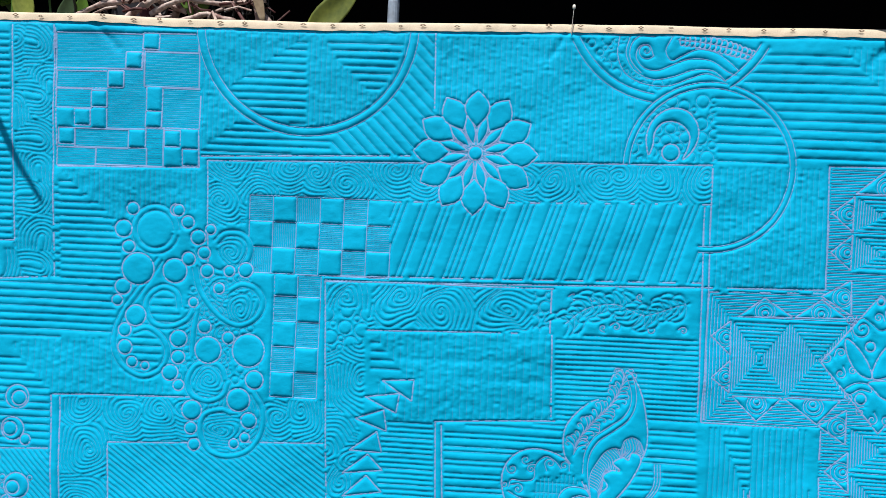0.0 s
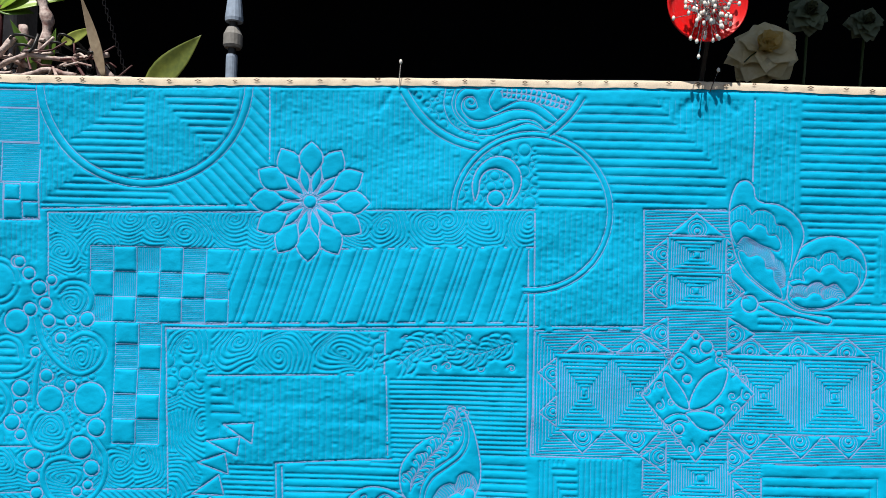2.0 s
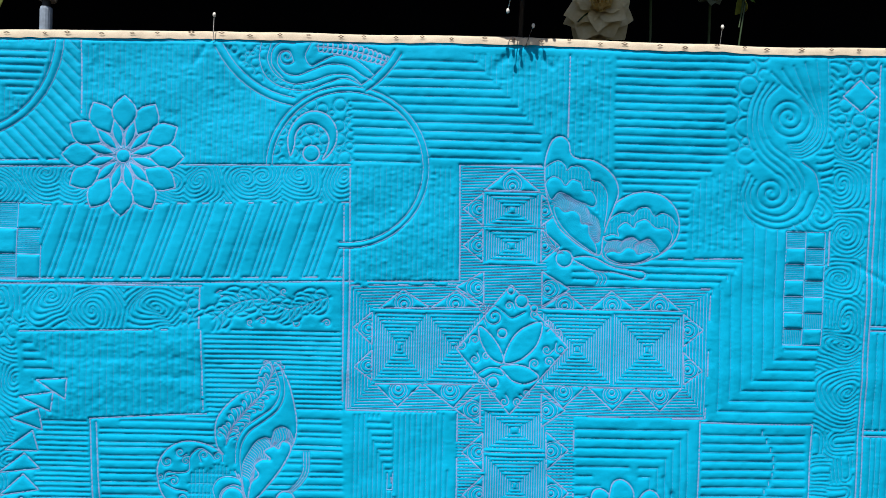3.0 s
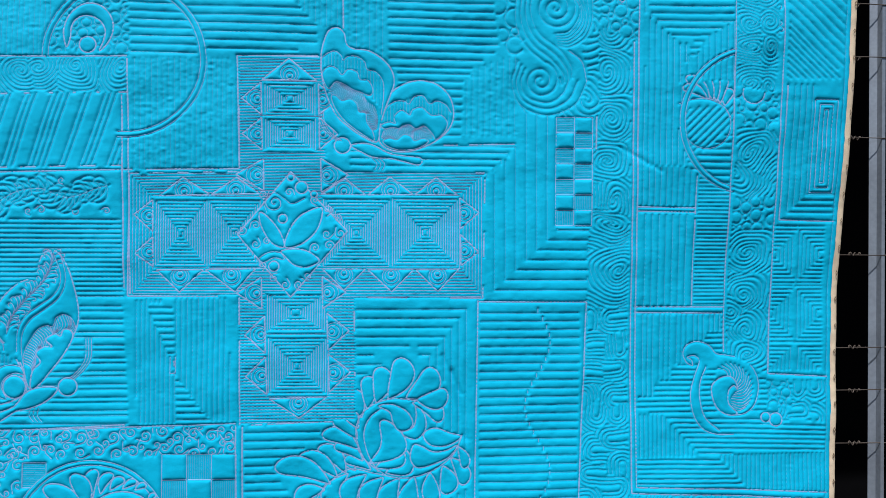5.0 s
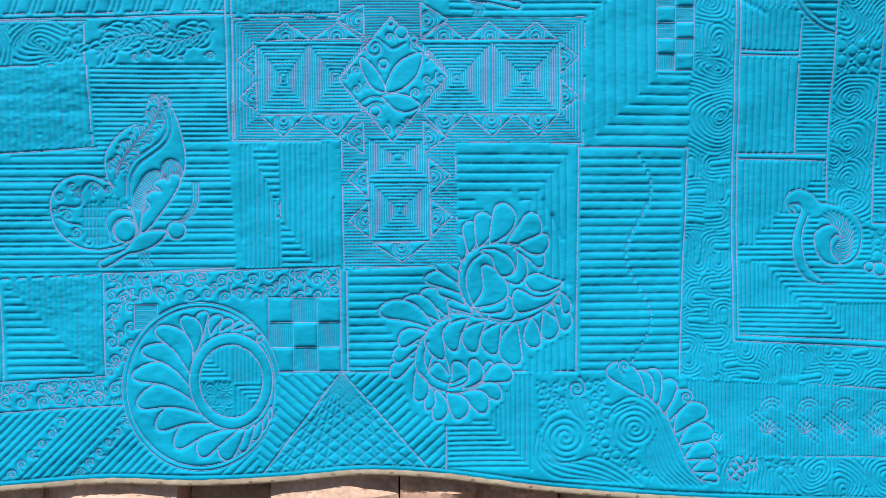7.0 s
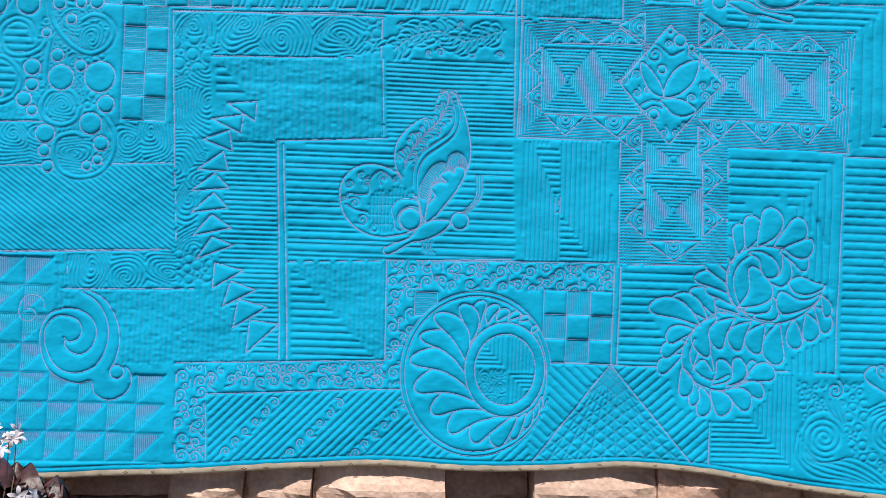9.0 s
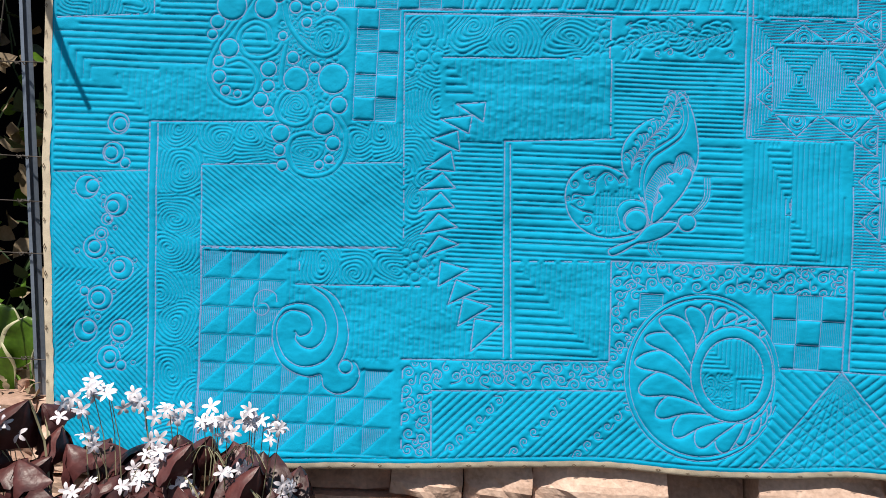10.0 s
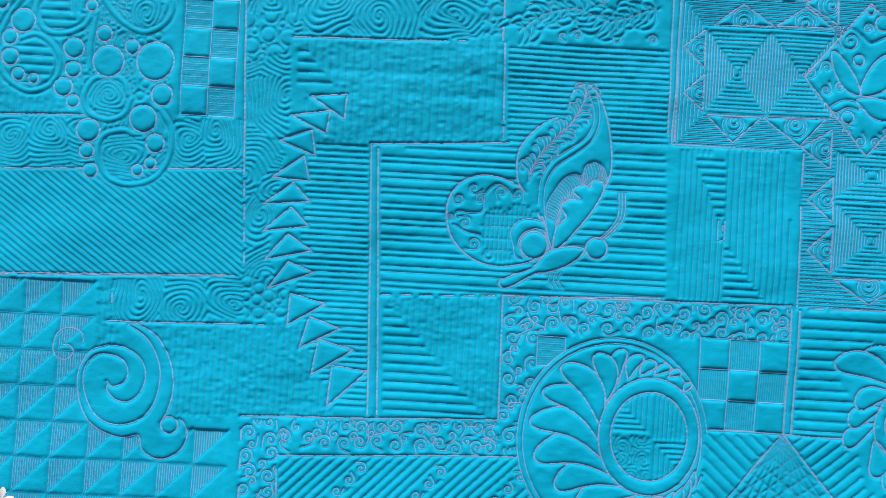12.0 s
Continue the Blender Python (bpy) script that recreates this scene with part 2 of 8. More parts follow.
def pebbles(group, poly, big, small, seed=1, tries=500, take=True):
    """Fills a polygon with sewn pebbles of mixed size."""
    group = own(group)
    rng = np.random.default_rng(seed)
    lo, hi = np.min(poly, 0), np.max(poly, 0)
    got = []
    for k in range(tries):
        p, r = rng.uniform(lo, hi), max(small, big * (1 - k / tries * 1.2))
        if not within(poly, p) or taken[cell_of(p)]:
            continue
        if all(math.hypot(p[0] - x, p[1] - z) > (r + s) * 1.02 for x, z, s in got):
            got.append((*p, r))
            sew(group, circle(p, r), poly, 0.0006)
    if take:
        claim(poly)


def curl(group, c, r, turns=1.4, start=0.0, way=1, tail=0.0, width=0.0014, poly=None):
    a = np.linspace(0.6, 2 * math.pi * turns, 30)
    s = a / a[-1] * r
    pts = [(c[0] + q * math.cos(way * t + start), c[1] + q * math.sin(way * t + start)) for q, t in zip(s, a)]
    if tail:
        e = way * a[-1] + start + way * 1.3
        pts.append((pts[-1][0] + tail * math.cos(e), pts[-1][1] + tail * math.sin(e)))
    sew(group, pts, poly, width)


def curls(group, poly, cell, seed=1, take=True):
    """Fills a polygon with small scrolls on running stems."""
    group = own(group)
    rng = np.random.default_rng(seed)
    c = spread(poly, cell, seed, 0.22)
    for i, q in enumerate(c):
        way = 1 if i % 2 else -1
        curl(group, q, cell * 0.40, 1.7, rng.uniform(0, 6.28), way, cell * 0.35, poly=poly)
        curl(group, q + rng.uniform(-0.2, 0.2, 2) * cell + (cell * 0.5, cell * 0.45), cell * 0.26, 1.4, rng.uniform(0, 6.28), -way, cell * 0.4, poly=poly)
    if take:
        claim(poly)


def checks(group, a, b, nx, nz, first=0, step=0.0020, angle=0):
    """A chequer of plain puffed squares and squares filled with close lines."""
    group = own(group)
    w, h = (b[0] - a[0]) / nx, (b[1] - a[1]) / nz
    for i in range(nx):
        for k in range(nz):
            q = box((a[0] + i * w, a[1] + k * h), (a[0] + (i + 1) * w, a[1] + (k + 1) * h))
            if (i + k) % 2 == first:
                outline(group, q, bold=False)
            else:
                flatten(q)
                outline(group, q, bold=False, take=False)
                rows(group, q, angle if (i * 7 + k * 3) % 5 else 90 - angle, step, width=0.00075)


def lobe(a, tip, w, bend=0.0):
    """A teardrop from a to its round tip."""
    a, tip = np.asarray(a, float), np.asarray(tip, float)
    d = tip - a
    n = np.array([-d[1], d[0]])
    t = np.r_[np.linspace(0, 0.72, 9), 0.72 + 0.28 * np.sin(np.linspace(0.15, 1, 7) * math.pi / 2)]
    half = w * np.where(t < 0.72, np.sin(t / 0.72 * math.pi / 2) ** 0.8, np.sqrt(np.clip(1 - ((t - 0.72) / 0.28) ** 2, 0, 1))) / max(1e-9, math.hypot(*d))
    mid = a + t[:, None] * d + (bend * np.sin(t * math.pi))[:, None] * n
    return [tuple(p) for p in np.concatenate([mid + half[:, None] * n, (mid - half[:, None] * n)[-2:0:-1]])]


def plume(group, spine, size, gap, sides=(1, -1), lean=50, width=0.0012, grow=None):
    """A feather: a spine with puffed lobes along both sides."""
    p = resample(smooth(spine), 0.001)
    sew(group, p, width=width)
    d = np.gradient(p, axis=0)
    for side in sides:
        at = gap * 0.4
        while at < len(p) * 0.001:
            i = min(len(p) - 1, int(at / 0.001))
            f = grow(at / (len(p) * 0.001)) if grow else 0.55 + 0.45 * math.sin(math.pi * (0.12 + 0.8 * at / (len(p) * 0.001)))
            e = math.atan2(d[i, 1], d[i, 0]) + side * radians(lean)
            tip = p[i] + size * f * np.array([math.cos(e), math.sin(e)])
            outline(group, lobe(p[i], tip, gap * 0.62 * (0.5 + 0.5 * f), -side * 0.16))
            at += gap * (0.45 + 0.55 * f)


def fern(group, spine, size, gap):
    """A fern frond: a spine with hooked strokes to both sides."""
    p = resample(smooth(spine), 0.001)
    sew(group, p, width=0.0009)
    d = np.gradient(p, axis=0)
    for side in (1, -1):
        for i in range(3, len(p), max(1, int(gap * 1000))):
            e = math.atan2(d[i, 1], d[i, 0])
            long = size * (0.8 + 0.2 * math.sin(i * 0.21))
            at = lambda f, a: p[i] + long * f * np.array([math.cos(e + side * a), math.sin(e + side * a)])
            sew(group, smooth([p[i], at(0.5, 0.30), at(0.9, 0.62), at(1.0, 0.80), at(0.92, 0.98), at(0.72, 0.92)]), width=0.0011)


def petal(c, angle, r0, r1, w):
    e = np.array([math.cos(radians(angle)), math.sin(radians(angle))])
    n = np.array([-e[1], e[0]])
    shape = ((0, 0), (0.1, 0.3), (0.25, 0.68), (0.42, 0.97), (0.58, 1), (0.74, 0.8), (0.88, 0.42), (1, 0))
    up = [tuple(np.asarray(c) + e * (r0 + (r1 - r0) * t) + n * w * h) for t, h in shape]
    dn = [tuple(np.asarray(c) + e * (r0 + (r1 - r0) * t) - n * w * h) for t, h in shape[-2:0:-1]]
    return up + dn


def shape(group, pts, bold=True):
    """A closed, rounded puffed shape."""
    outline(group, smooth(pts, True), bold=bold)


def strokes(group, outer, inner, n, bow=0.3, width=0.0010):
    """Small bowed strokes from one line over to another."""
    a, b = (resample(smooth(q), 0.0005) for q in (outer, inner))
    for f in np.linspace(0.02, 0.98, n):
        p, q = a[int(f * (len(a) - 1))], b[int(f * (len(b) - 1))]
        d = q - p
        sew(group, smooth([tuple(p), tuple((p + q) / 2 + bow * np.array([-d[1], d[0]])), tuple(q)]), width=width)


def coil(group, c, r, turns, start, way=1, squash=1.0, width=0.0006):
    """A spiral with even gaps."""
    a = np.arange(0.7, 2 * math.pi * turns, 0.15)
    sew(group, [(c[0] + r * v / a[-1] * math.cos(way * v + start), c[1] + squash * r * v / a[-1] * math.sin(way * v + start)) for v in a], width=width)


def half_nest(group, poly, c, way, step):
    """Nested brackets round a point on one side of a panel."""
    group = own(group)
    for k in range(1, 16):
        r = k * step
        sew(group, [(c[0], c[1] + r), (c[0] + way * r, c[1] + r), (c[0] + way * r, c[1] - r), (c[0], c[1] - r)], poly)
    claim(poly)


def fronds(group, spine, size, gap, sides=(1, -1), lean=38):
    """A spine with slim, curved, puffed leaflets."""
    p = resample(smooth(spine), 0.001)
    sew(group, p, width=0.0008)
    d = np.gradient(p, axis=0)
    for side in sides:
        for i in range(4, len(p), max(1, int(gap * 1000))):
            e = math.atan2(d[i, 1], d[i, 0]) + side * radians(lean)
            long = size * (0.8 + 0.25 * math.sin(i * 0.13 + side))
            leaflet = lobe(p[i], p[i] + long * np.array([math.cos(e), math.sin(e)]), gap * 0.42, side * 0.22)
            sew(group, leaflet + leaflet[:1], width=0.0007)
            claim(leaflet)


def tooth(a, b, c):
    """A puffed triangle with an eye of two rings and a bead on its base."""
    m = np.mean([a, b, c], 0) * 0.9 + (np.asarray(a) + b) * 0.05
    for r, lift in ((0.0135, 0.0), (0.0095, 0.15)):
        sew("cross_stitching", circle(m + lift * ((np.asarray(a) + b) / 2 - m), r), [a, b, c], 0.0009)
    disc("cross_stitching", tuple(m + 0.35 * ((np.asarray(a) + b) / 2 - m)), 0.0045, bold=False)
    outline("cross_stitching", [a, b, c])


# ---- the design ----
# -- blossom on the upper band
FLOWER = (-0.605, 1.469)
for a in range(0, 360, 30):
    outline("blossom_stitching", petal(FLOWER, a + 90, 0.0370, 0.0890, 0.0176))
for a in range(0, 360, 30):
    outline("blossom_stitching", petal(FLOWER, a + 75, 0.0118, 0.0538, 0.0067), bold=True)
disc("blossom_stitching", FLOWER, 0.0101)
for a in range(0, 360, 15):
    sew("blossom_stitching", [(FLOWER[0] + 0.0109 * math.cos(radians(a)), FLOWER[1] + 0.0109 * math.sin(radians(a))), (FLOWER[0] + 0.0370 * math.cos(radians(a)), FLOWER[1] + 0.0370 * math.sin(radians(a)))], width=0.0011)
# -- butterfly over the cross
BF = "butterfly_stitching"
disc(BF, [(0.0502, 1.3347)][0], 0.0124)
shape(BF, [(0.0632, 1.3349), (0.0795, 1.3387), (0.0968, 1.3364), (0.1231, 1.3240), (0.1492, 1.3201), (0.1701, 1.3179), (0.1737, 1.3119), (0.1669, 1.3066), (0.1450, 1.3114), (0.1232, 1.3162), (0.0972, 1.3175), (0.0798, 1.3249)])
shape(BF, [(0.0324, 1.4107), (0.0401, 1.4126), (0.0489, 1.4051), (0.0617, 1.4080), (0.0722, 1.4005), (0.0751, 1.3885), (0.0855, 1.3861), (0.0875, 1.3724), (0.0964, 1.3580), (0.0984, 1.3434), (0.0818, 1.3525), (0.0573, 1.3701), (0.0397, 1.3912)], False)
strokes(BF, [(0.0264, 1.4140), (0.0389, 1.4315), (0.0545, 1.4267), (0.0649, 1.4209), (0.0797, 1.4161), (0.0894, 1.4034), (0.0991, 1.3968), (0.1046, 1.3797), (0.1033, 1.3607)], [(0.0333, 1.4108), (0.0401, 1.4126), (0.0489, 1.4051), (0.0617, 1.4080), (0.0722, 1.4005), (0.0751, 1.3885), (0.0855, 1.3861), (0.0875, 1.3724), (0.0946, 1.3605)], 34)
shape(BF, [(0.0189, 1.4447), (0.0290, 1.4569), (0.0411, 1.4538), (0.0490, 1.4446), (0.0583, 1.4534), (0.0721, 1.4494), (0.0767, 1.4384), (0.0896, 1.4369), (0.0968, 1.4225), (0.0918, 1.4138), (0.0797, 1.4178), (0.0649, 1.4226), (0.0536, 1.4292), (0.0397, 1.4332), (0.0279, 1.4226)], False)
rows(BF, [(0.0178, 1.4584), (0.0184, 1.4712), (0.0362, 1.4811), (0.0503, 1.4677), (0.0682, 1.4733), (0.0839, 1.4652), (0.0884, 1.4532), (0.1050, 1.4476), (0.1141, 1.4246), (0.1112, 1.3953), (0.1025, 1.4003), (0.0936, 1.4121), (0.0968, 1.4225), (0.0896, 1.4369), (0.0767, 1.4384), (0.0721, 1.4494), (0.0583, 1.4534), (0.0490, 1.4446), (0.0411, 1.4538), (0.0290, 1.4569)], 90, 0.0050)
sew(BF, smooth([(0.0178, 1.4584), (0.0193, 1.4712), (0.0362, 1.4811), (0.0475, 1.4745), (0.0503, 1.4669), (0.0579, 1.4731), (0.0717, 1.4734), (0.0839, 1.4652), (0.0876, 1.4541), (0.1015, 1.4501), (0.1121, 1.4358), (0.1134, 1.4143), (0.1097, 1.3841)]), width=0.0011, free=True)
shape(BF, [(0.1123, 1.3428), (0.1226, 1.3481), (0.1339, 1.3458), (0.1442, 1.3537), (0.1555, 1.3514), (0.1617, 1.3446), (0.1747, 1.3483), (0.1835, 1.3432), (0.1663, 1.3325), (0.1403, 1.3295), (0.1211, 1.3343)], False)
strokes(BF, [(0.1104, 1.3505), (0.1154, 1.3609), (0.1292, 1.3638), (0.1379, 1.3614), (0.1438, 1.3684), (0.1569, 1.3678), (0.1640, 1.3619), (0.1761, 1.3664), (0.1877, 1.3554), (0.1887, 1.3451)], [(0.1131, 1.3445), (0.1226, 1.3481), (0.1339, 1.3458), (0.1442, 1.3537), (0.1555, 1.3514), (0.1617, 1.3446), (0.1747, 1.3483), (0.1818, 1.3441)], 30, -0.3)
shape(BF, [(0.1092, 1.3677), (0.1221, 1.3731), (0.1316, 1.3707), (0.1297, 1.3819), (0.1416, 1.3916), (0.1540, 1.3841), (0.1581, 1.3920), (0.1720, 1.3966), (0.1835, 1.3873), (0.1897, 1.3840), (0.2036, 1.3843), (0.2126, 1.3741), (0.2094, 1.3602), (0.1957, 1.3469), (0.1894, 1.3555), (0.1769, 1.3673), (0.1640, 1.3627), (0.1525, 1.3694), (0.1379, 1.3631), (0.1266, 1.3646), (0.1154, 1.3618)], False)
rows(BF, [(0.1116, 1.3781), (0.1258, 1.4016), (0.1457, 1.4064), (0.1603, 1.4136), (0.1742, 1.4139), (0.1866, 1.4047), (0.2049, 1.4051), (0.2184, 1.3889), (0.2196, 1.3717), (0.2126, 1.3741), (0.2036, 1.3843), (0.1897, 1.3840), (0.1835, 1.3873), (0.1720, 1.3966), (0.1581, 1.3920), (0.1540, 1.3841), (0.1416, 1.3916), (0.1297, 1.3819), (0.1316, 1.3707), (0.1221, 1.3731), (0.1092, 1.3677)], 90, 0.0050)
sew(BF, smooth([(0.1116, 1.3781), (0.1181, 1.3954), (0.1318, 1.4052), (0.1457, 1.4055), (0.1527, 1.4014), (0.1612, 1.4128), (0.1751, 1.4139), (0.1849, 1.4021), (0.1962, 1.4066), (0.2103, 1.4009), (0.2184, 1.3889)]), width=0.0011, free=True)
for w in ([(0.0167, 1.4695), (0.0206, 1.4935), (0.0288, 1.5125), (0.0416, 1.5172), (0.0520, 1.5089), (0.0558, 1.4927), (0.0663, 1.4853), (0.0896, 1.4825), (0.1114, 1.4701), (0.1256, 1.4533), (0.1295, 1.4336), (0.1230, 1.4128), (0.1148, 1.3902), (0.1083, 1.3668), (0.1036, 1.3417), (0.0819, 1.3491), (0.0574, 1.3658), (0.0399, 1.3826), (0.0264, 1.4106), (0.0191, 1.4378)], [(0.1129, 1.3953), (0.1255, 1.4189), (0.1469, 1.4331), (0.1728, 1.4381), (0.1992, 1.4309), (0.2170, 1.4123), (0.2228, 1.3864), (0.2163, 1.3647), (0.1966, 1.3452), (0.1664, 1.3308), (0.1404, 1.3269), (0.1186, 1.3317), (0.1071, 1.3435), (0.1083, 1.3694)]):
    shape(BF, w)
for k in range(3):
    sew(BF, smooth([(x + 0.0035 * k, z) for x, z in [(0.0415, 1.3423), (0.0258, 1.3540), (0.0161, 1.3692), (0.0131, 1.3897)]]), free=True, width=0.0011)
    sew(BF, smooth([(x + 0.006 * k, z) for x, z in [(0.0964, 1.3157), (0.1035, 1.3072), (0.1002, 1.2977)]]), free=True, width=0.0009)
# -- circles with scroll at the top
for run in ([(-0.4086, 1.6434), (-0.4104, 1.6164), (-0.3988, 1.5915), (-0.3725, 1.5771), (-0.3388, 1.5746), (-0.3098, 1.5855), (-0.2848, 1.5937), (-0.2586, 1.5843)], [(-0.3943, 1.6421), (-0.3987, 1.6184), (-0.3864, 1.5961), (-0.3600, 1.5833), (-0.3308, 1.5883), (-0.3042, 1.5982), (-0.2765, 1.5981), (-0.2586, 1.5843)], [(-0.3600, 1.6161), (-0.3671, 1.6310), (-0.3805, 1.6290), (-0.3843, 1.6138), (-0.3730, 1.5998), (-0.3545, 1.5961), (-0.3329, 1.6050), (-0.3080, 1.6141), (-0.2794, 1.6123), (-0.2589, 1.5994), (-0.2437, 1.5923)], [(-0.3356, 1.6436), (-0.3435, 1.6249), (-0.3347, 1.6109), (-0.3215, 1.6171), (-0.2982, 1.6278), (-0.2730, 1.6243), (-0.2525, 1.6105), (-0.2405, 1.5991)], [(-0.3591, 1.6430), (-0.3809, 1.6433), (-0.3923, 1.6304), (-0.3918, 1.6102), (-0.3762, 1.5921)]):
    sew("circle_stitching", smooth(run), width=0.0011)
coil("circle_stitching", [(-0.3711, 1.6234)][0], 0.0126, 1.6, 2.0, 1, 1.0, 0.0009)
for a0, a1 in ((207, 262), (304, 333)):
    band("circle_stitching", circle((-0.338, 1.703), 0.1478, a0, a1), 0.0118)
band("circle_stitching", circle((-0.276, 1.462), 0.1159, -95, 180), 0.0084)
disc("circle_stitching", [(-0.3306, 1.4808)][0], 0.0121)
shape("circle_stitching", [(-0.3615, 1.4767), (-0.3655, 1.5026), (-0.3561, 1.5272), (-0.3355, 1.5420), (-0.3120, 1.5401), (-0.2965, 1.5237), (-0.2934, 1.5028), (-0.3013, 1.4833), (-0.3136, 1.4712), (-0.3073, 1.4873), (-0.3052, 1.5042), (-0.3139, 1.5182), (-0.3292, 1.5245), (-0.3442, 1.5216), (-0.3539, 1.5088), (-0.3560, 1.4902)])
pebbles("circle_stitching", circle((-0.331, 1.497), 0.0319)[:-1], 0.0076, 0.0034, 3, 300)
pebbles("circle_stitching", [(-0.462, 1.635), (-0.395, 1.642), (-0.407, 1.608), (-0.385, 1.591), (-0.326, 1.577), (-0.351, 1.562), (-0.410, 1.587)], 0.0076, 0.0034, 4, 400)
plume("circle_stitching", [(-0.328, 1.640), (-0.277, 1.636), (-0.220, 1.621)], 0.0118, 0.0076)
claim([(-0.462, 1.640), (-0.204, 1.647), (-0.226, 1.592), (-0.275, 1.564), (-0.342, 1.562), (-0.427, 1.591)])
pebbles("circle_stitching", [(-0.388, 1.469), (-0.383, 1.512), (-0.359, 1.547), (-0.317, 1.569), (-0.276, 1.574), (-0.266, 1.469)], 0.0092, 0.0042, 5, 500)
rows("circle_stitching", [(-0.274, 1.572), (-0.225, 1.565), (-0.182, 1.526), (-0.168, 1.480), (-0.168, 1.470), (-0.266, 1.467)], 0, 0.0126)
rows("circle_stitching", [(-0.269, 1.462), (-0.166, 1.465), (-0.175, 1.418), (-0.203, 1.375), (-0.253, 1.350), (-0.266, 1.348)], 90, 0.0084, width=0.0003)
# -- half circle with wedges
band("half_circle_stitching", circle((-0.853, 1.644), 0.1546, 180, 360), 0.0118)
rows("half_circle_stitching", [(-0.8536, 1.6266), (-0.8496, 1.4957), (-0.9154, 1.5091), (-0.9685, 1.5455)], 0, 0.0105)
rows("half_circle_stitching", [(-0.8107, 1.5958), (-0.7556, 1.5452), (-0.7775, 1.5211), (-0.8063, 1.5019), (-0.8145, 1.4967), (-0.8496, 1.4957), (-0.8536, 1.6266), (-0.8267, 1.6248)], 90, 0.0076, width=0.0003)
rows("half_circle_stitching", [(-0.8418, 1.6269), (-0.7135, 1.6278), (-0.7186, 1.5982), (-0.7369, 1.5642), (-0.7530, 1.5436)], 0, 0.0105)
rows("half_circle_stitching", circle((-0.853, 1.644), 0.1478, 180, 360), 90, 0.0076, width=0.0003)
rows("half_circle_stitching", [(-0.697, 1.641), (-0.672, 1.641), (-0.663, 1.462), (-0.811, 1.458), (-0.812, 1.487), (-0.755, 1.514), (-0.715, 1.569)], -45, 0.0134)
rows("half_circle_stitching", [(-1.001, 1.459), (-0.942, 1.507), (-0.890, 1.485), (-0.814, 1.487), (-0.813, 1.458), (-1.001, 1.453)], 0, 0.0101)
rows("half_circle_stitching", [(-1.008, 1.610), (-0.987, 1.564), (-0.942, 1.507), (-1.001, 1.459)], 90, 0.0076, width=0.0003)
# -- striped panel, plain panel beside the blossom, lines to the corner
rows("panel_stitching", [(-0.723, 1.394), (-0.284, 1.410), (-0.281, 1.299), (-0.720, 1.287)], 72, 0.0076, (1, 1, 1, 2.8, 1, 2.6, 1, 1, 2.8))
rows("panel_stitching", [(-0.666, 1.631), (-0.474, 1.636), (-0.427, 1.587), (-0.380, 1.559), (-0.390, 1.464), (-0.661, 1.456)], 90, 0.0076, width=0.0003)
rows("panel_stitching", [(-0.210, 1.636), (-0.101, 1.636), (0.011, 1.519), (0.010, 1.481), (-0.160, 1.475), (-0.169, 1.510), (-0.200, 1.559), (-0.234, 1.584)], 0, 0.0130)
rows("panel_stitching", [(-0.101, 1.636), (0.045, 1.636), (0.044, 1.516), (0.011, 1.519)], 90, 0.0084, width=0.0003)
rows("panel_stitching", [(0.051, 1.636), (0.111, 1.635), (0.115, 1.442), (0.056, 1.457)], 90, 0.0101, width=0.0003)
seam((0.050, 1.637), (0.051, 1.516))
rows("panel_stitching", [(-0.268, 1.457), (-0.117, 1.466), (-0.113, 1.299), (-0.264, 1.293)], 90, 0.0076, width=0.0003)
seam((-0.264, 1.303), (-0.118, 1.309))
seam((-1.001, 1.449), (-0.678, 1.462))
seam((-0.669, 1.637), (-0.666, 1.529))
seam((-0.813, 1.284), (-0.280, 1.299))
seam((-0.813, 1.276), (-0.271, 1.293), (-0.106, 1.297), (-0.110, 1.470), (0.012, 1.473))
seam((-0.280, 1.406), (-0.275, 1.114))
seam((-0.272, 1.461), (-0.266, 1.106))
# -- cross with triangles
CX = "cross_stitching"
shape(CX, [(-0.0360, 1.1771), (-0.0297, 1.2038), (-0.0113, 1.2272), (0.0186, 1.2379), (0.0131, 1.2060), (-0.0104, 1.1825)])
shape(CX, [(-0.0377, 1.1770), (-0.0566, 1.1837), (-0.0724, 1.2092), (-0.0745, 1.2306), (-0.0573, 1.2180), (-0.0424, 1.1967)])
shape(CX, [(-0.0419, 1.1710), (-0.0206, 1.1746), (0.0009, 1.1697), (0.0158, 1.1561), (-0.0029, 1.1464), (-0.0218, 1.1497), (-0.0340, 1.1608)])
shape(CX, [(-0.0750, 1.1595), (-0.0598, 1.1691), (-0.0427, 1.1684), (-0.0374, 1.1581), (-0.0528, 1.1606), (-0.0672, 1.1536)], False)
for c, r in (((-0.0526, 1.1477), 0.0077), ((-0.0120, 1.2692), 0.0094), ((-0.0402, 1.2208), 0.0069), ((-0.0286, 1.2844), 0.0051), ((0.0070, 1.2592), 0.0051)):
    disc(CX, c, r)
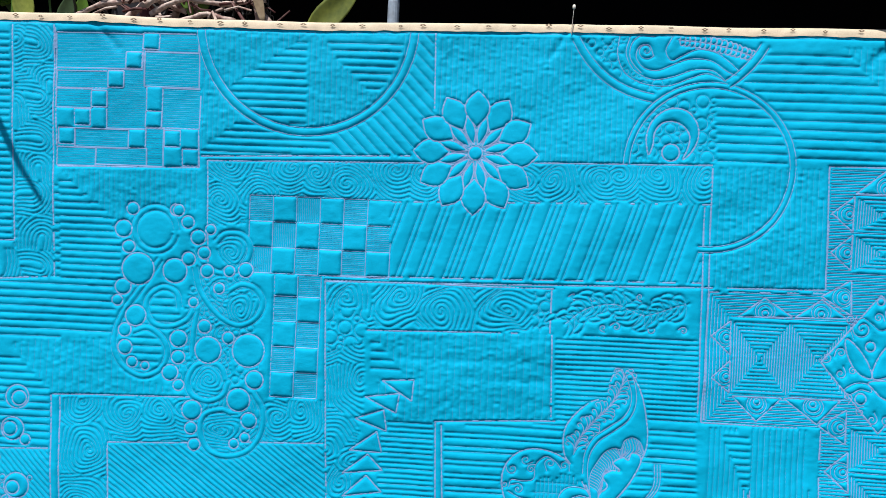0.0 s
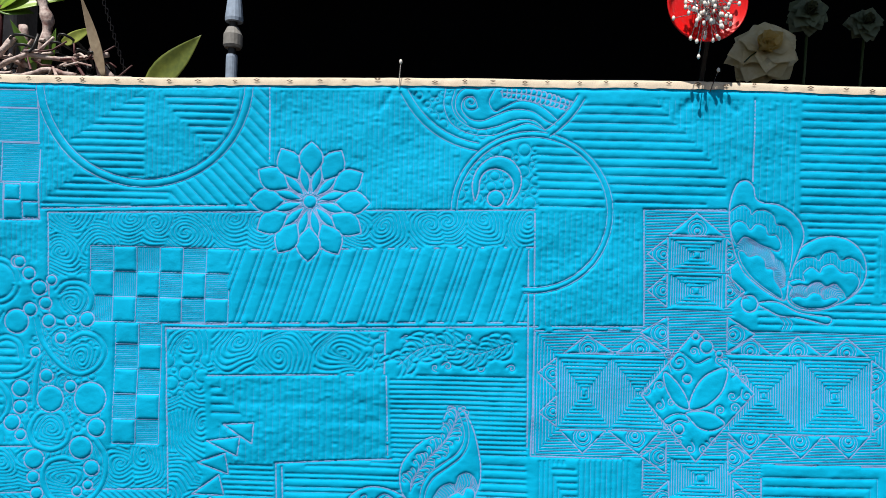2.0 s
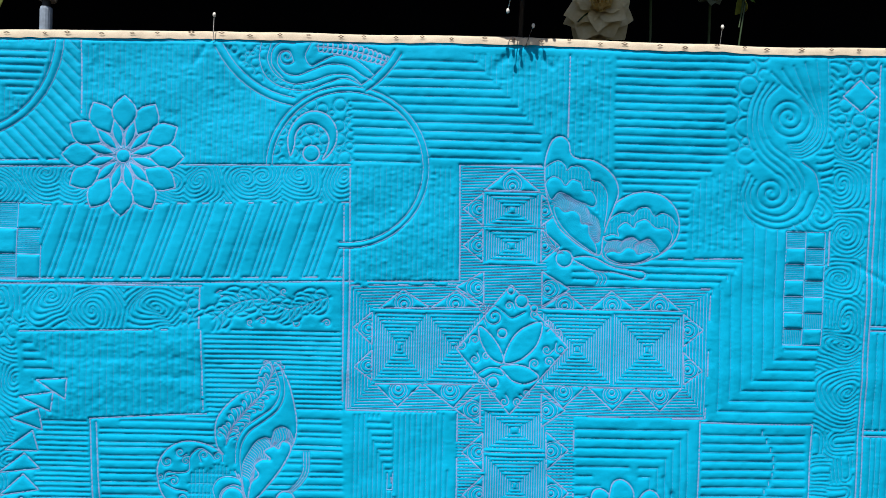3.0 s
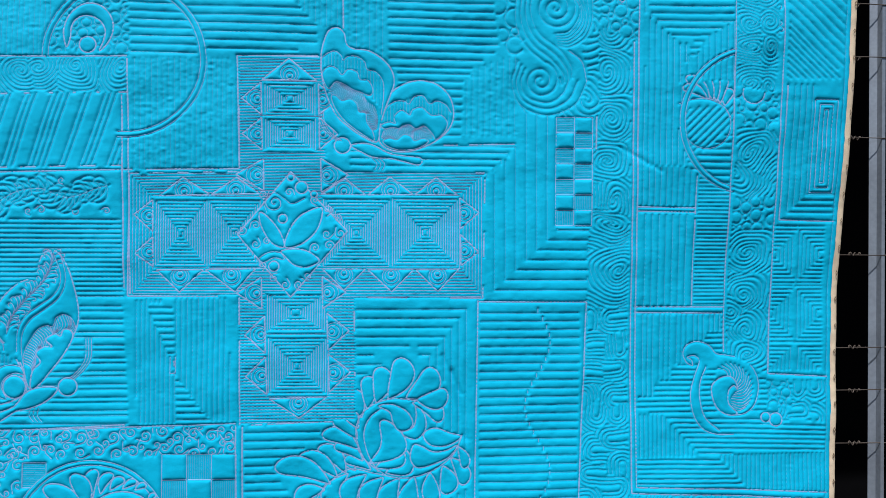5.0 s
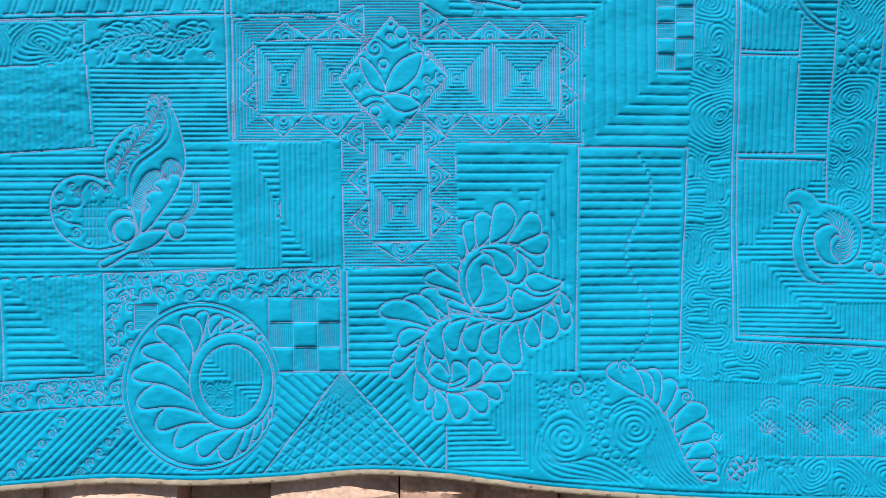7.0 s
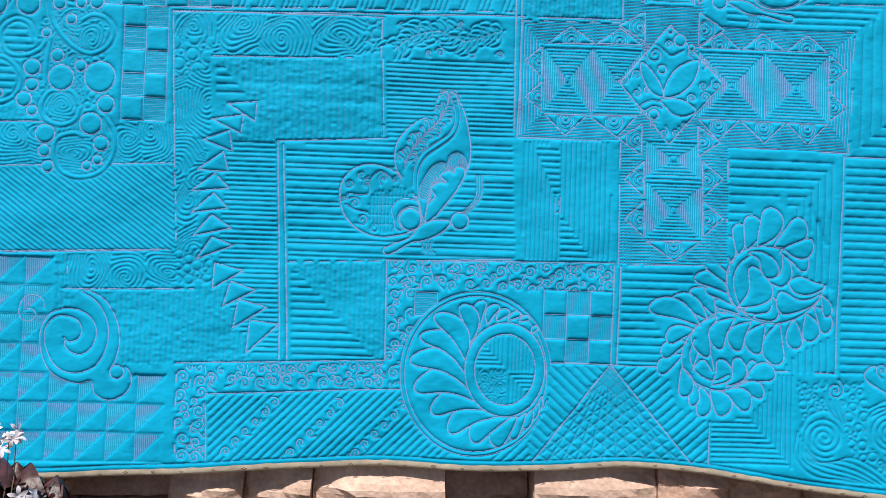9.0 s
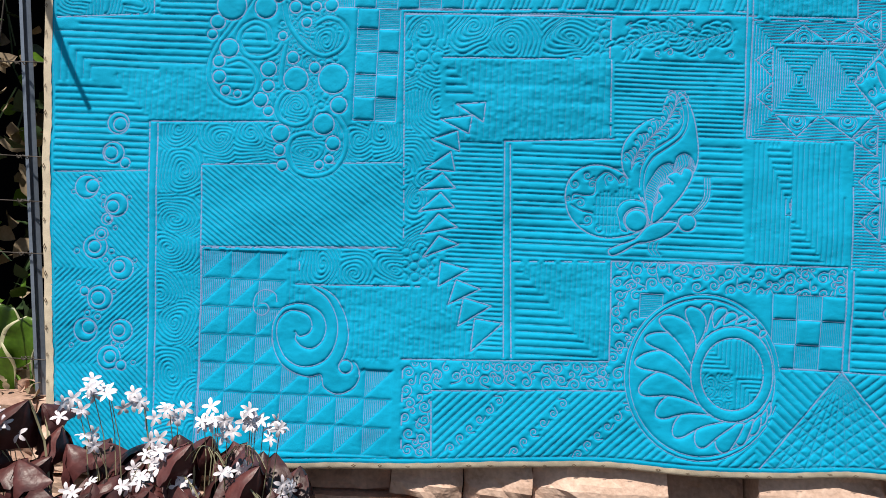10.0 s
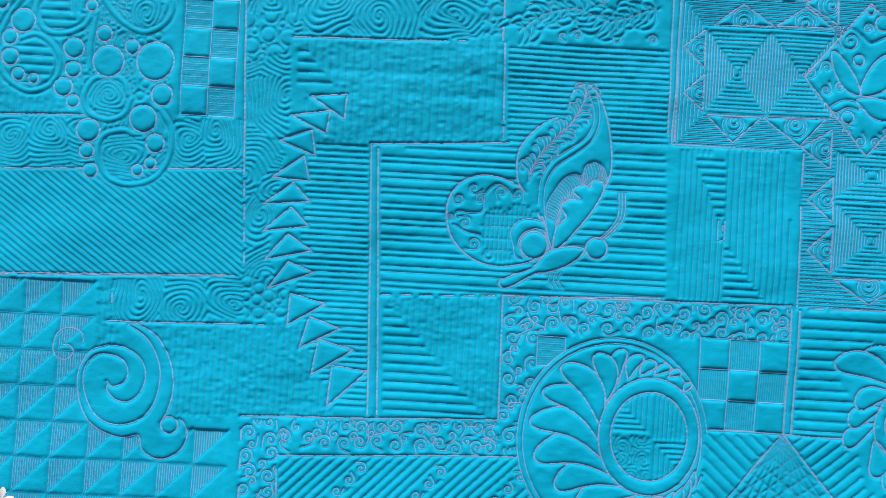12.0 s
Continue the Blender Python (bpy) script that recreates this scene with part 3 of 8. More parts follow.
for k, (c, r) in enumerate((((-0.0526, 1.2455), 0.0146), ((-0.0691, 1.2581), 0.0077), ((-0.0307, 1.2621), 0.0069), ((-0.0810, 1.2108), 0.0077), ((-0.1004, 1.2029), 0.0077), ((-0.0805, 1.1817), 0.0077), ((-0.0635, 1.1862), 0.0060), ((0.0080, 1.2506), 0.0069), ((0.0281, 1.2354), 0.0077), ((0.0438, 1.2219), 0.0069), ((0.0477, 1.1987), 0.0086), ((0.0271, 1.1976), 0.0077), ((0.0308, 1.1804), 0.0077), ((0.0094, 1.1767), 0.0077), ((-0.0026, 1.1327), 0.0069), ((-0.0350, 1.1195), 0.0077), ((-0.0523, 1.1297), 0.0069), ((-0.0153, 1.1196), 0.0069), ((-0.0697, 1.1492), 0.0060))):
    curl(CX, c, r, 1.6, k * 1.9, 1 if k % 2 else -1, r * 0.7)
sew(CX, smooth([(-0.0643, 1.2308), (-0.0689, 1.2478), (-0.0546, 1.2609), (-0.0391, 1.2525), (-0.0261, 1.2441), (-0.0066, 1.2530)]), width=0.0009)
outline(CX, [(-0.0288, 1.2938), (0.0589, 1.2022), (-0.0269, 1.1006), (-0.1079, 1.1960)])
for p, q, r in (((-0.0722, 1.4340), (0.0114, 1.4334), (-0.0319, 1.4674)), ((-0.0738, 1.4297), (-0.0729, 1.3802), (-0.1031, 1.4052)), ((-0.0729, 1.3760), (-0.0720, 1.3265), (-0.1021, 1.3506)), ((-0.0700, 1.3128), (-0.0691, 1.2632), (-0.1112, 1.2882)), ((0.0171, 1.3144), (0.0181, 1.2620), (0.0597, 1.2893)), ((0.0132, 1.4292), (0.0141, 1.3821), (0.0420, 1.4058)), ((0.0142, 1.3778), (0.0151, 1.3280), (0.0430, 1.3526)), ((-0.2253, 1.2541), (-0.1496, 1.2569), (-0.1896, 1.2827)), ((-0.1471, 1.2569), (-0.0750, 1.2589), (-0.1103, 1.2839)), ((0.0182, 1.2594), (0.0863, 1.2587), (0.0547, 1.2840)), ((0.0897, 1.2587), (0.1600, 1.2598), (0.1238, 1.2877)), ((0.1626, 1.2598), (0.2291, 1.2599), (0.1961, 1.2872)), ((-0.2344, 1.2480), (-0.2336, 1.1996), (-0.2616, 1.2255)), ((-0.2335, 1.1919), (-0.2328, 1.1469), (-0.2591, 1.1670)), ((0.2327, 1.2556), (0.2337, 1.2069), (0.2631, 1.2326)), ((0.2339, 1.1982), (0.2350, 1.1495), (0.2627, 1.1707)), ((-0.2277, 1.1418), (-0.1587, 1.1424), (-0.1935, 1.1080)), ((-0.1561, 1.1425), (-0.0798, 1.1440), (-0.1106, 1.1086)), ((0.0203, 1.1441), (0.0868, 1.1438), (0.0537, 1.1107)), ((0.0903, 1.1430), (0.1615, 1.1436), (0.1274, 1.1086)), ((0.1642, 1.1428), (0.2316, 1.1442), (0.1990, 1.1091)), ((-0.0711, 1.1312), (-0.0702, 1.0823), (-0.1081, 1.1069)), ((0.0206, 1.1320), (0.0215, 1.0828), (0.0572, 1.1081))) + (((-0.0660, 1.0721), (-0.0640, 1.0153), (-0.0960, 1.0430)), ((-0.0638, 1.0099), (-0.0618, 0.9521), (-0.0938, 0.9799)), ((0.0283, 1.0759), (0.0303, 1.0189), (0.0624, 1.0491)), ((0.0305, 1.0134), (0.0326, 0.9555), (0.0646, 0.9857)), ((-0.0579, 0.9451), (0.0291, 0.9481), (-0.0129, 0.9159))):
    tooth(p, q, r)
for a, b in (((-0.0713, 1.4306), (0.0107, 1.3794)), ((-0.0703, 1.3777), (0.0118, 1.3246)), ((-0.2328, 1.2514), (-0.1519, 1.1433)), ((-0.1537, 1.2526), (-0.0713, 1.1441)), ((0.0182, 1.2559), (0.1267, 1.1442)), ((0.1244, 1.2575), (0.2342, 1.1443))) + (((-0.0654, 1.1083), (0.0285, 1.0460)), ((-0.0631, 1.0424), (0.0319, 0.9491))):
    m = ((a[0] + b[0]) / 2, (a[1] + b[1]) / 2)
    rows(CX, [a, (b[0], a[1]), m], 0, 0.0052, width=0.0008)
    rows(CX, [(a[0], b[1]), b, m], 0, 0.0052, width=0.0008)
    flatten(box((a[0], b[1]), (b[0], a[1])), 0.5)
    rows(CX, box((a[0], b[1]), (b[0], a[1])), 90, 0.0036, width=0.0011)
rows(CX, [(-0.2676, 1.2873), (-0.2345, 1.2522), (-0.2327, 1.1426), (-0.2648, 1.1024)], 90, 0.0048, width=0.0009)
rows(CX, [(0.2723, 1.2945), (0.2334, 1.2600), (0.2359, 1.1452), (0.2695, 1.0992)], 90, 0.0048, width=0.0009)
rows(CX, [(-0.1076, 1.4706), (0.0184, 1.4704), (0.0252, 1.2939), (0.2723, 1.2945), (0.2695, 1.0983), (0.0565, 1.1003), (-0.1105, 1.1017), (-0.2681, 1.1023), (-0.2676, 1.2873), (-0.1062, 1.2926)], 0, 0.0048, width=0.0009)
rows(CX, [(-0.1046, 1.1067), (0.0697, 1.1038), (0.0727, 0.9134), (-0.1012, 0.9056)], 0, 0.0048, width=0.0009)
seam(*[(-0.2676, 1.2873), (-0.1062, 1.2926), (-0.1076, 1.4706), (0.0141, 1.4711)])
seam(*[(0.0252, 1.2930), (0.2723, 1.2945), (0.2695, 1.0983), (0.0582, 1.1003)])
seam(*[(-0.2676, 1.2873), (-0.2698, 1.1023), (-0.1105, 1.1017)])
seam(*[(-0.1046, 1.1067), (-0.1021, 0.9056), (0.0378, 0.9104)])
seam(*[(0.0697, 1.1038), (0.0713, 0.9796)])
# -- big plume
PLUME = "plume_stitching"
for a, b, w, bend in (((0.1661, 0.9411), (0.2151, 0.9492), 0.0152, -0.12), ((0.1502, 0.9442), (0.1970, 0.9869), 0.0187, -0.12), ((0.1225, 0.9432), (0.1481, 1.0051), 0.0187, -0.1), ((0.1042, 0.9372), (0.1134, 0.9920), 0.0152, -0.08), ((0.0906, 0.9285), (0.0917, 0.9785), 0.0125, -0.05), ((0.0819, 0.9155), (0.0665, 0.9585), 0.0116, -0.05), ((0.0769, 0.8990), (0.0507, 0.9380), 0.0116, -0.05), ((0.0756, 0.8826), (0.0403, 0.9168), 0.0116, -0.08), ((0.0780, 0.8664), (0.0228, 0.8927), 0.0125, -0.12), ((0.0842, 0.8484), (0.0410, 0.8733), 0.0098, -0.12), ((0.0967, 0.8343), (0.0564, 0.8521), 0.0089, -0.1), ((0.1598, 0.9364), (0.2072, 0.9098), 0.0134, 0.15)):
    outline(PLUME, lobe(a, b, w, bend))
for a, b, w, bend in (((0.0348, 0.8133), (-0.0488, 0.8433), 0.0161, -0.12), ((0.0455, 0.8236), (-0.0127, 0.8571), 0.0134, -0.12), ((0.0581, 0.8295), (0.0180, 0.8717), 0.0125, -0.12), ((0.0727, 0.8335), (0.0407, 0.8552), 0.0098, -0.15), ((0.0259, 0.8049), (-0.0194, 0.7891), 0.0125, -0.12), ((0.0137, 0.7864), (-0.0268, 0.7644), 0.0116, -0.1), ((0.0079, 0.7663), (-0.0314, 0.7381), 0.0116, -0.08), ((0.0077, 0.7464), (0.0130, 0.6995), 0.0125, 0.1), ((0.0231, 0.7269), (0.0264, 0.6854), 0.0089, 0.1), ((0.0382, 0.7165), (0.0417, 0.6695), 0.0125, 0.1), ((0.0549, 0.7115), (0.0802, 0.6732), 0.0161, 0.1), ((0.0743, 0.7093), (0.1185, 0.6860), 0.0152, 0.12), ((0.0953, 0.7153), (0.1400, 0.7066), 0.0125, 0.14), ((0.1096, 0.7293), (0.1573, 0.7434), 0.0152, 0.1)):
    outline(PLUME, lobe(a, b, w, bend))
for a, b, w, bend in (((0.2310, 0.8677), (0.2434, 0.8334), 0.0080, 0.1), ((0.2204, 0.8500), (0.2434, 0.8079), 0.0116, 0.12), ((0.2078, 0.8378), (0.2168, 0.7934), 0.0143, 0.1), ((0.1877, 0.8280), (0.1931, 0.7808), 0.0134, -0.05), ((0.1628, 0.8227), (0.1587, 0.7544), 0.0178, -0.1), ((0.1397, 0.8202), (0.1229, 0.7715), 0.0161, -0.15), ((0.1156, 0.8222), (0.0914, 0.7760), 0.0152, -0.18), ((0.0896, 0.8277), (0.0618, 0.7779), 0.0152, -0.2), ((0.0618, 0.8296), (0.0439, 0.7638), 0.0161, -0.25)):
    outline(PLUME, lobe(a, b, w, bend))
shape(PLUME, [(0.1774, 0.8851), (0.1854, 0.8944), (0.2002, 0.8959), (0.2172, 0.8891), (0.2360, 0.8834), (0.2243, 0.8729), (0.2049, 0.8678), (0.1862, 0.8717)])
shape(PLUME, [(0.1572, 0.8507), (0.1621, 0.8709), (0.1751, 0.8686), (0.1922, 0.8601), (0.2126, 0.8616), (0.2309, 0.8695), (0.2167, 0.8508), (0.1883, 0.8390), (0.1670, 0.8365)])
shape(PLUME, [(0.1080, 0.9328), (0.1293, 0.9344), (0.1510, 0.9233), (0.1609, 0.9055), (0.1538, 0.8943), (0.1390, 0.8938), (0.1302, 0.9062), (0.1251, 0.9224)])
shape(PLUME, [(0.1655, 0.9329), (0.1790, 0.9170), (0.1807, 0.8952), (0.1673, 0.8802), (0.1505, 0.8833), (0.1447, 0.8913), (0.1611, 0.8982), (0.1661, 0.9147)])
for a, b, w, bend in (((0.0936, 0.8442), (0.1209, 0.9096), 0.0214, -0.35), ((0.1031, 0.8372), (0.1311, 0.8808), 0.0178, -0.35), ((0.1191, 0.8295), (0.1512, 0.8633), 0.0161, -0.3), ((0.1395, 0.8265), (0.1574, 0.8462), 0.0080, -0.2), ((0.0253, 0.7424), (0.0593, 0.7434), 0.0125, 0.8), ((0.0565, 0.7188), (0.0735, 0.7601), 0.0143, -0.25), ((0.0796, 0.7176), (0.0992, 0.7636), 0.0125, -0.2), ((0.0977, 0.7263), (0.1243, 0.7588), 0.0098, -0.15)):
    outline(PLUME, lobe(a, b, w, bend))
for run in ([(0.2378, 0.8852), (0.2222, 0.8528), (0.1859, 0.8280), (0.1472, 0.8204), (0.1024, 0.8290), (0.0653, 0.8360), (0.0364, 0.8188), (0.0144, 0.7919), (0.0062, 0.7645), (0.0115, 0.7420), (0.0353, 0.7200), (0.0678, 0.7110), (0.0952, 0.7190), (0.1149, 0.7368)], [(0.1192, 0.8259), (0.0888, 0.8486), (0.0758, 0.8772), (0.0741, 0.9007), (0.0834, 0.9228), (0.1060, 0.9381), (0.1336, 0.9436), (0.1689, 0.9394)], [(0.1079, 0.8310), (0.0922, 0.8578), (0.0855, 0.8893), (0.0939, 0.9141), (0.1119, 0.9292)], [(0.0263, 0.7922), (0.0199, 0.7649), (0.0319, 0.7381), (0.0599, 0.7261), (0.0835, 0.7359)]):
    sew(PLUME, smooth(run), width=0.0018, free=True)
claim([(-0.0509, 0.8504), (-0.0175, 0.8633), (0.0114, 0.8760), (0.0343, 0.8785), (0.0191, 0.8934), (0.0332, 0.9102), (0.0382, 0.9267), (0.0523, 0.9435), (0.0719, 0.9642), (0.0897, 0.9811), (0.1132, 0.9965), (0.1406, 1.0085), (0.1687, 1.0004), (0.2007, 0.9870), (0.2168, 0.9548), (0.2125, 0.9163), (0.1834, 0.8989), (0.2114, 0.8944), (0.2397, 0.8853), (0.2474, 0.8262), (0.2445, 0.8006), (0.2226, 0.7872), (0.1970, 0.7755), (0.1665, 0.7455), (0.1400, 0.7593), (0.1610, 0.7417), (0.1421, 0.6993), (0.1171, 0.6732), (0.0787, 0.6632), (0.0401, 0.6622), (0.0096, 0.6922), (-0.0026, 0.7262), (-0.0340, 0.7326), (-0.0314, 0.7652), (-0.0213, 0.7908), (-0.0425, 0.8209)])
# -- surf and spray above the hem
SURF = "wave_stitching"
for c, r, n, s in (((0.349, 0.654), 0.0334, 3.6, 0.8), ((0.239, 0.642), 0.0352, 3.4, 2.6)):
    a = np.arange(0.8, 6.28 * n, 0.15)
    sew(SURF, [(c[0] + r * v / a[-1] * math.cos(v + s), c[1] + r * v / a[-1] * math.sin(v + s) * 0.94) for v in a])
    claim(circle(c, r)[:-1])
for k, (c, r) in enumerate((((0.3330, 0.7516), 0.0105), ((0.4310, 0.7017), 0.0079), ((0.4777, 0.6389), 0.0079), ((0.4731, 0.6071), 0.0070))):
    curl(SURF, c, r, 1.5, 1.0 + k, 1, r * 0.6, 0.0014)
    claim(circle(c, r)[:-1])
for p, q, w, bend in (((0.3655, 0.7014), (0.3078, 0.7503), 0.0176, -0.1), ((0.3764, 0.6975), (0.3493, 0.7414), 0.0132, -0.1), ((0.3836, 0.6892), (0.3747, 0.7463), 0.0158, 0.02), ((0.3936, 0.6754), (0.4073, 0.7293), 0.0149, 0.06), ((0.4018, 0.6644), (0.4365, 0.7106), 0.0149, 0.12), ((0.4109, 0.6442), (0.4621, 0.6838), 0.0176, 0.14), ((0.4181, 0.6259), (0.4731, 0.6463), 0.0158, 0.14), ((0.4263, 0.6039), (0.4750, 0.6171), 0.0141, 0.12), ((0.4373, 0.5853), (0.4786, 0.5915), 0.0105, 0.1), ((0.4511, 0.5722), (0.4805, 0.5732), 0.0070, 0.08)):
    outline(SURF, lobe(p, q, w, bend))
sew(SURF, smooth([(0.3510, 0.7125), (0.3782, 0.6975), (0.4009, 0.6662), (0.4181, 0.6259), (0.4373, 0.5853), (0.4603, 0.5646)]), width=0.0012)
for line in between([(0.310, 0.688), (0.346, 0.703), (0.378, 0.684), (0.399, 0.641), (0.419, 0.595), (0.455, 0.562)], [(0.342, 0.614), (0.360, 0.625), (0.369, 0.631), (0.369, 0.612), (0.378, 0.584), (0.396, 0.565)], 7):
    sew(SURF, line)
for line in between([(0.196, 0.649), (0.192, 0.610), (0.221, 0.582), (0.264, 0.575), (0.300, 0.570)], [(0.215, 0.614), (0.239, 0.601), (0.284, 0.610), (0.324, 0.593), (0.358, 0.566)], 6):
    sew(SURF, line)
for line in between([(0.202, 0.655), (0.215, 0.675), (0.242, 0.684), (0.265, 0.667)], [(0.314, 0.631), (0.308, 0.666), (0.323, 0.688), (0.348, 0.694)], 2):
    sew(SURF, line)
curl(SURF, (0.258, 0.717), 0.0150, 2.0, 1.0, 1, 0.0053)
claim(circle((0.258, 0.717), 0.0158)[:-1])
for line in between([(0.240, 0.713), (0.245, 0.689), (0.266, 0.660)], [(0.267, 0.701), (0.272, 0.685), (0.275, 0.665)], 4):
    sew(SURF, line)
claim([(0.240, 0.713), (0.267, 0.701), (0.275, 0.665), (0.266, 0.660), (0.245, 0.689)])
claim([(0.310, 0.688), (0.346, 0.703), (0.378, 0.684), (0.399, 0.641), (0.419, 0.595), (0.455, 0.560), (0.396, 0.562), (0.378, 0.584), (0.346, 0.614), (0.311, 0.631)])
claim([(0.196, 0.649), (0.215, 0.677), (0.242, 0.684), (0.273, 0.658), (0.284, 0.610), (0.324, 0.593), (0.358, 0.563), (0.192, 0.573)])
pebbles(SURF, [(0.193, 0.730), (0.301, 0.731), (0.310, 0.688), (0.308, 0.666), (0.314, 0.630), (0.342, 0.611), (0.391, 0.567), (0.358, 0.574), (0.287, 0.610), (0.273, 0.658), (0.238, 0.684), (0.202, 0.668)], 0.0079, 0.0040, 21, 700)
# -- mitred panel, ladder panel
ells("panel_stitching", [(0.063, 1.091), (0.255, 1.091), (0.255, 0.743), (0.147, 0.745), (0.169, 0.886), (0.169, 1.028), (0.064, 1.001)], (0.255, 1.095), -1, -1, 0.0114, 0.0141, 12)
rows("panel_stitching", [(0.064, 1.010), (0.177, 1.010), (0.178, 0.886), (0.256, 0.886), (0.255, 0.743), (0.064, 0.746)], 0, 0.0141)
seam((0.060, 1.096), (0.060, 0.992))
seam((0.262, 1.095), (0.257, 0.743), (0.143, 0.745))
rows("panel_stitching", [(0.266, 1.088), (0.425, 1.087), (0.418, 0.735), (0.264, 0.738)], 0, 0.0132)
for z in range(26):
    sew("panel_stitching", [(0.357 + 0.020 * math.sin(z * 0.4), 1.076 - z * 0.0128), (0.357 + 0.020 * math.sin(z * 0.4), 1.082 - z * 0.0128)], free=True, width=0.0011)
seam((0.264, 1.093), (0.436, 1.092), (0.428, 0.902), (0.421, 0.735))
seam((0.419, 1.089), (0.412, 0.740))
rows("panel_stitching", [(-0.096, 0.904), (0.055, 0.907), (0.064, 0.746), (-0.096, 0.749)], 0, 0.0128)
seam((-0.108, 0.906), (-0.108, 0.750))
seam((-0.098, 0.904), (-0.098, 0.749))
# -- vertical bands of spirals to the edge
checks("chequer_stitching", (0.385, 1.213), (0.443, 1.384), 2, 7, 1, 0.0028)
for c, r, n, s in (((0.383, 1.556), 0.0344, 2.8, 2.4), ((0.360, 1.442), 0.0292, 2.4, 5.2)):
    a = np.arange(0.8, 6.28 * n, 0.15)
    sew("scroll_stitching", [(c[0] + r * v / a[-1] * math.cos(v + s), c[1] + r * v / a[-1] * math.sin(v + s)) for v in a])
    claim(circle(c, r)[:-1])
for line in between([(0.367, 1.603), (0.348, 1.581), (0.344, 1.546), (0.358, 1.514), (0.390, 1.490), (0.408, 1.465), (0.410, 1.447)], [(0.336, 1.606), (0.321, 1.567), (0.322, 1.523), (0.340, 1.491), (0.370, 1.467), (0.388, 1.449), (0.393, 1.436)], 4):
    sew("scroll_stitching", line)
for line in between([(0.353, 1.621), (0.373, 1.603), (0.398, 1.586), (0.419, 1.565), (0.421, 1.544), (0.405, 1.520), (0.382, 1.515)], [(0.436, 1.647), (0.440, 1.605), (0.442, 1.570), (0.441, 1.535), (0.429, 1.509), (0.405, 1.495), (0.387, 1.497)], 6):
    sew("scroll_stitching", line)
for line in between([(0.335, 1.459), (0.329, 1.437), (0.340, 1.415), (0.372, 1.407), (0.395, 1.421), (0.405, 1.443)], [(0.323, 1.470), (0.315, 1.436), (0.330, 1.402), (0.372, 1.387), (0.414, 1.404), (0.434, 1.441), (0.426, 1.472), (0.405, 1.489)][:6], 3):
    sew("scroll_stitching", line)
sew("scroll_stitching", smooth([(0.434, 1.441), (0.426, 1.472), (0.405, 1.489)]), width=0.0011)
claim([(0.362, 1.648), (0.441, 1.650), (0.443, 1.518), (0.423, 1.498), (0.436, 1.457), (0.425, 1.413), (0.377, 1.385), (0.332, 1.398), (0.315, 1.436), (0.326, 1.476), (0.339, 1.489), (0.320, 1.532), (0.322, 1.571), (0.336, 1.610)])
pebbles("scroll_stitching", [(0.283, 1.566), (0.330, 1.651), (0.361, 1.647), (0.328, 1.515), (0.333, 1.472), (0.302, 1.489)], 0.0146, 0.0060, 8, 500)
swirls("scroll_stitching", [(0.361, 1.645), (0.452, 1.652), (0.454, 1.387), (0.411, 1.384), (0.322, 1.393), (0.318, 1.611)], 0.0774, 0.0095, 4)
rows("panel_stitching", [(0.119, 1.643), (0.326, 1.646), (0.283, 1.566), (0.293, 1.488), (0.250, 1.457), (0.122, 1.454)], 0, 0.0125)
rows("panel_stitching", [(0.259, 1.461), (0.320, 1.480), (0.324, 1.354), (0.234, 1.352), (0.237, 1.435)], 90, 0.0095, width=0.0003)
rows("panel_stitching", [(0.134, 1.454), (0.259, 1.461), (0.237, 1.435), (0.239, 1.352), (0.217, 1.347), (0.147, 1.355)], 0, 0.0120)
outline("spiral_band_stitching", [(0.487, 1.614), (0.512, 1.589), (0.489, 1.566), (0.462, 1.589)])
pebbles("spiral_band_stitching", [(0.455, 1.646), (0.513, 1.648), (0.514, 1.503), (0.457, 1.528)], 0.0103, 0.0043, 6, 500)
seam((0.451, 1.650), (0.449, 1.334))
ells("panel_stitching", [(0.063, 1.284), (0.063, 1.335), (0.326, 1.340), (0.278, 1.286)], (0.332, 1.347), -1, -1, 0.0114, 0.0106, 6)
seam((0.185, 1.337), (0.320, 1.341))
ells("panel_stitching", [(0.284, 1.097), (0.274, 1.284), (0.063, 1.296), (0.063, 1.333), (0.323, 1.340), (0.318, 1.453), (0.381, 1.455), (0.382, 1.208), (0.438, 1.207), (0.437, 1.096)], (0.271, 1.095), 1, 1, 0.0167, 0.0158, 12)
swirls("spiral_band_stitching", [(0.439, 1.634), (0.505, 1.637), (0.503, 1.082), (0.434, 1.082)], 0.0700, 0.0064, 11, at=[(0.4657, 1.4572), (0.4747, 1.3830), (0.4693, 1.5273), (0.4673, 1.3170), (0.4716, 1.2160), (0.4850, 1.1456), (0.4805, 1.2557)])
swirls("spiral_band_stitching", [(0.434, 1.082), (0.503, 1.082), (0.504, 0.788), (0.477, 0.728), (0.423, 0.733)], 0.0387, 0.0057, 12, arch=True)
swirls("spiral_band_stitching", [(0.504, 0.786), (0.844, 0.766), (0.842, 0.699), (0.431, 0.733)], 0.0405, 0.0057, 13, arch=True)
seam((0.445, 1.634), (0.436, 1.092))
seam((0.509, 1.637), (0.509, 0.788), (0.842, 0.766))
seam((0.516, 1.637), (0.517, 0.797), (0.843, 0.777))
seam((0.425, 0.735), (0.616, 0.718), (0.842, 0.697))
swirls("spiral_band_stitching", [(0.671, 1.643), (0.739, 1.646), (0.736, 1.424), (0.671, 1.436)], 0.0440, 0.0057, 14)
disc("spiral_band_stitching", (0.700, 1.426), 0.0176)
pebbles("spiral_band_stitching", [(0.671, 1.436), (0.743, 1.424), (0.740, 1.365), (0.674, 1.377)], 0.0106, 0.0044, 15, 400)
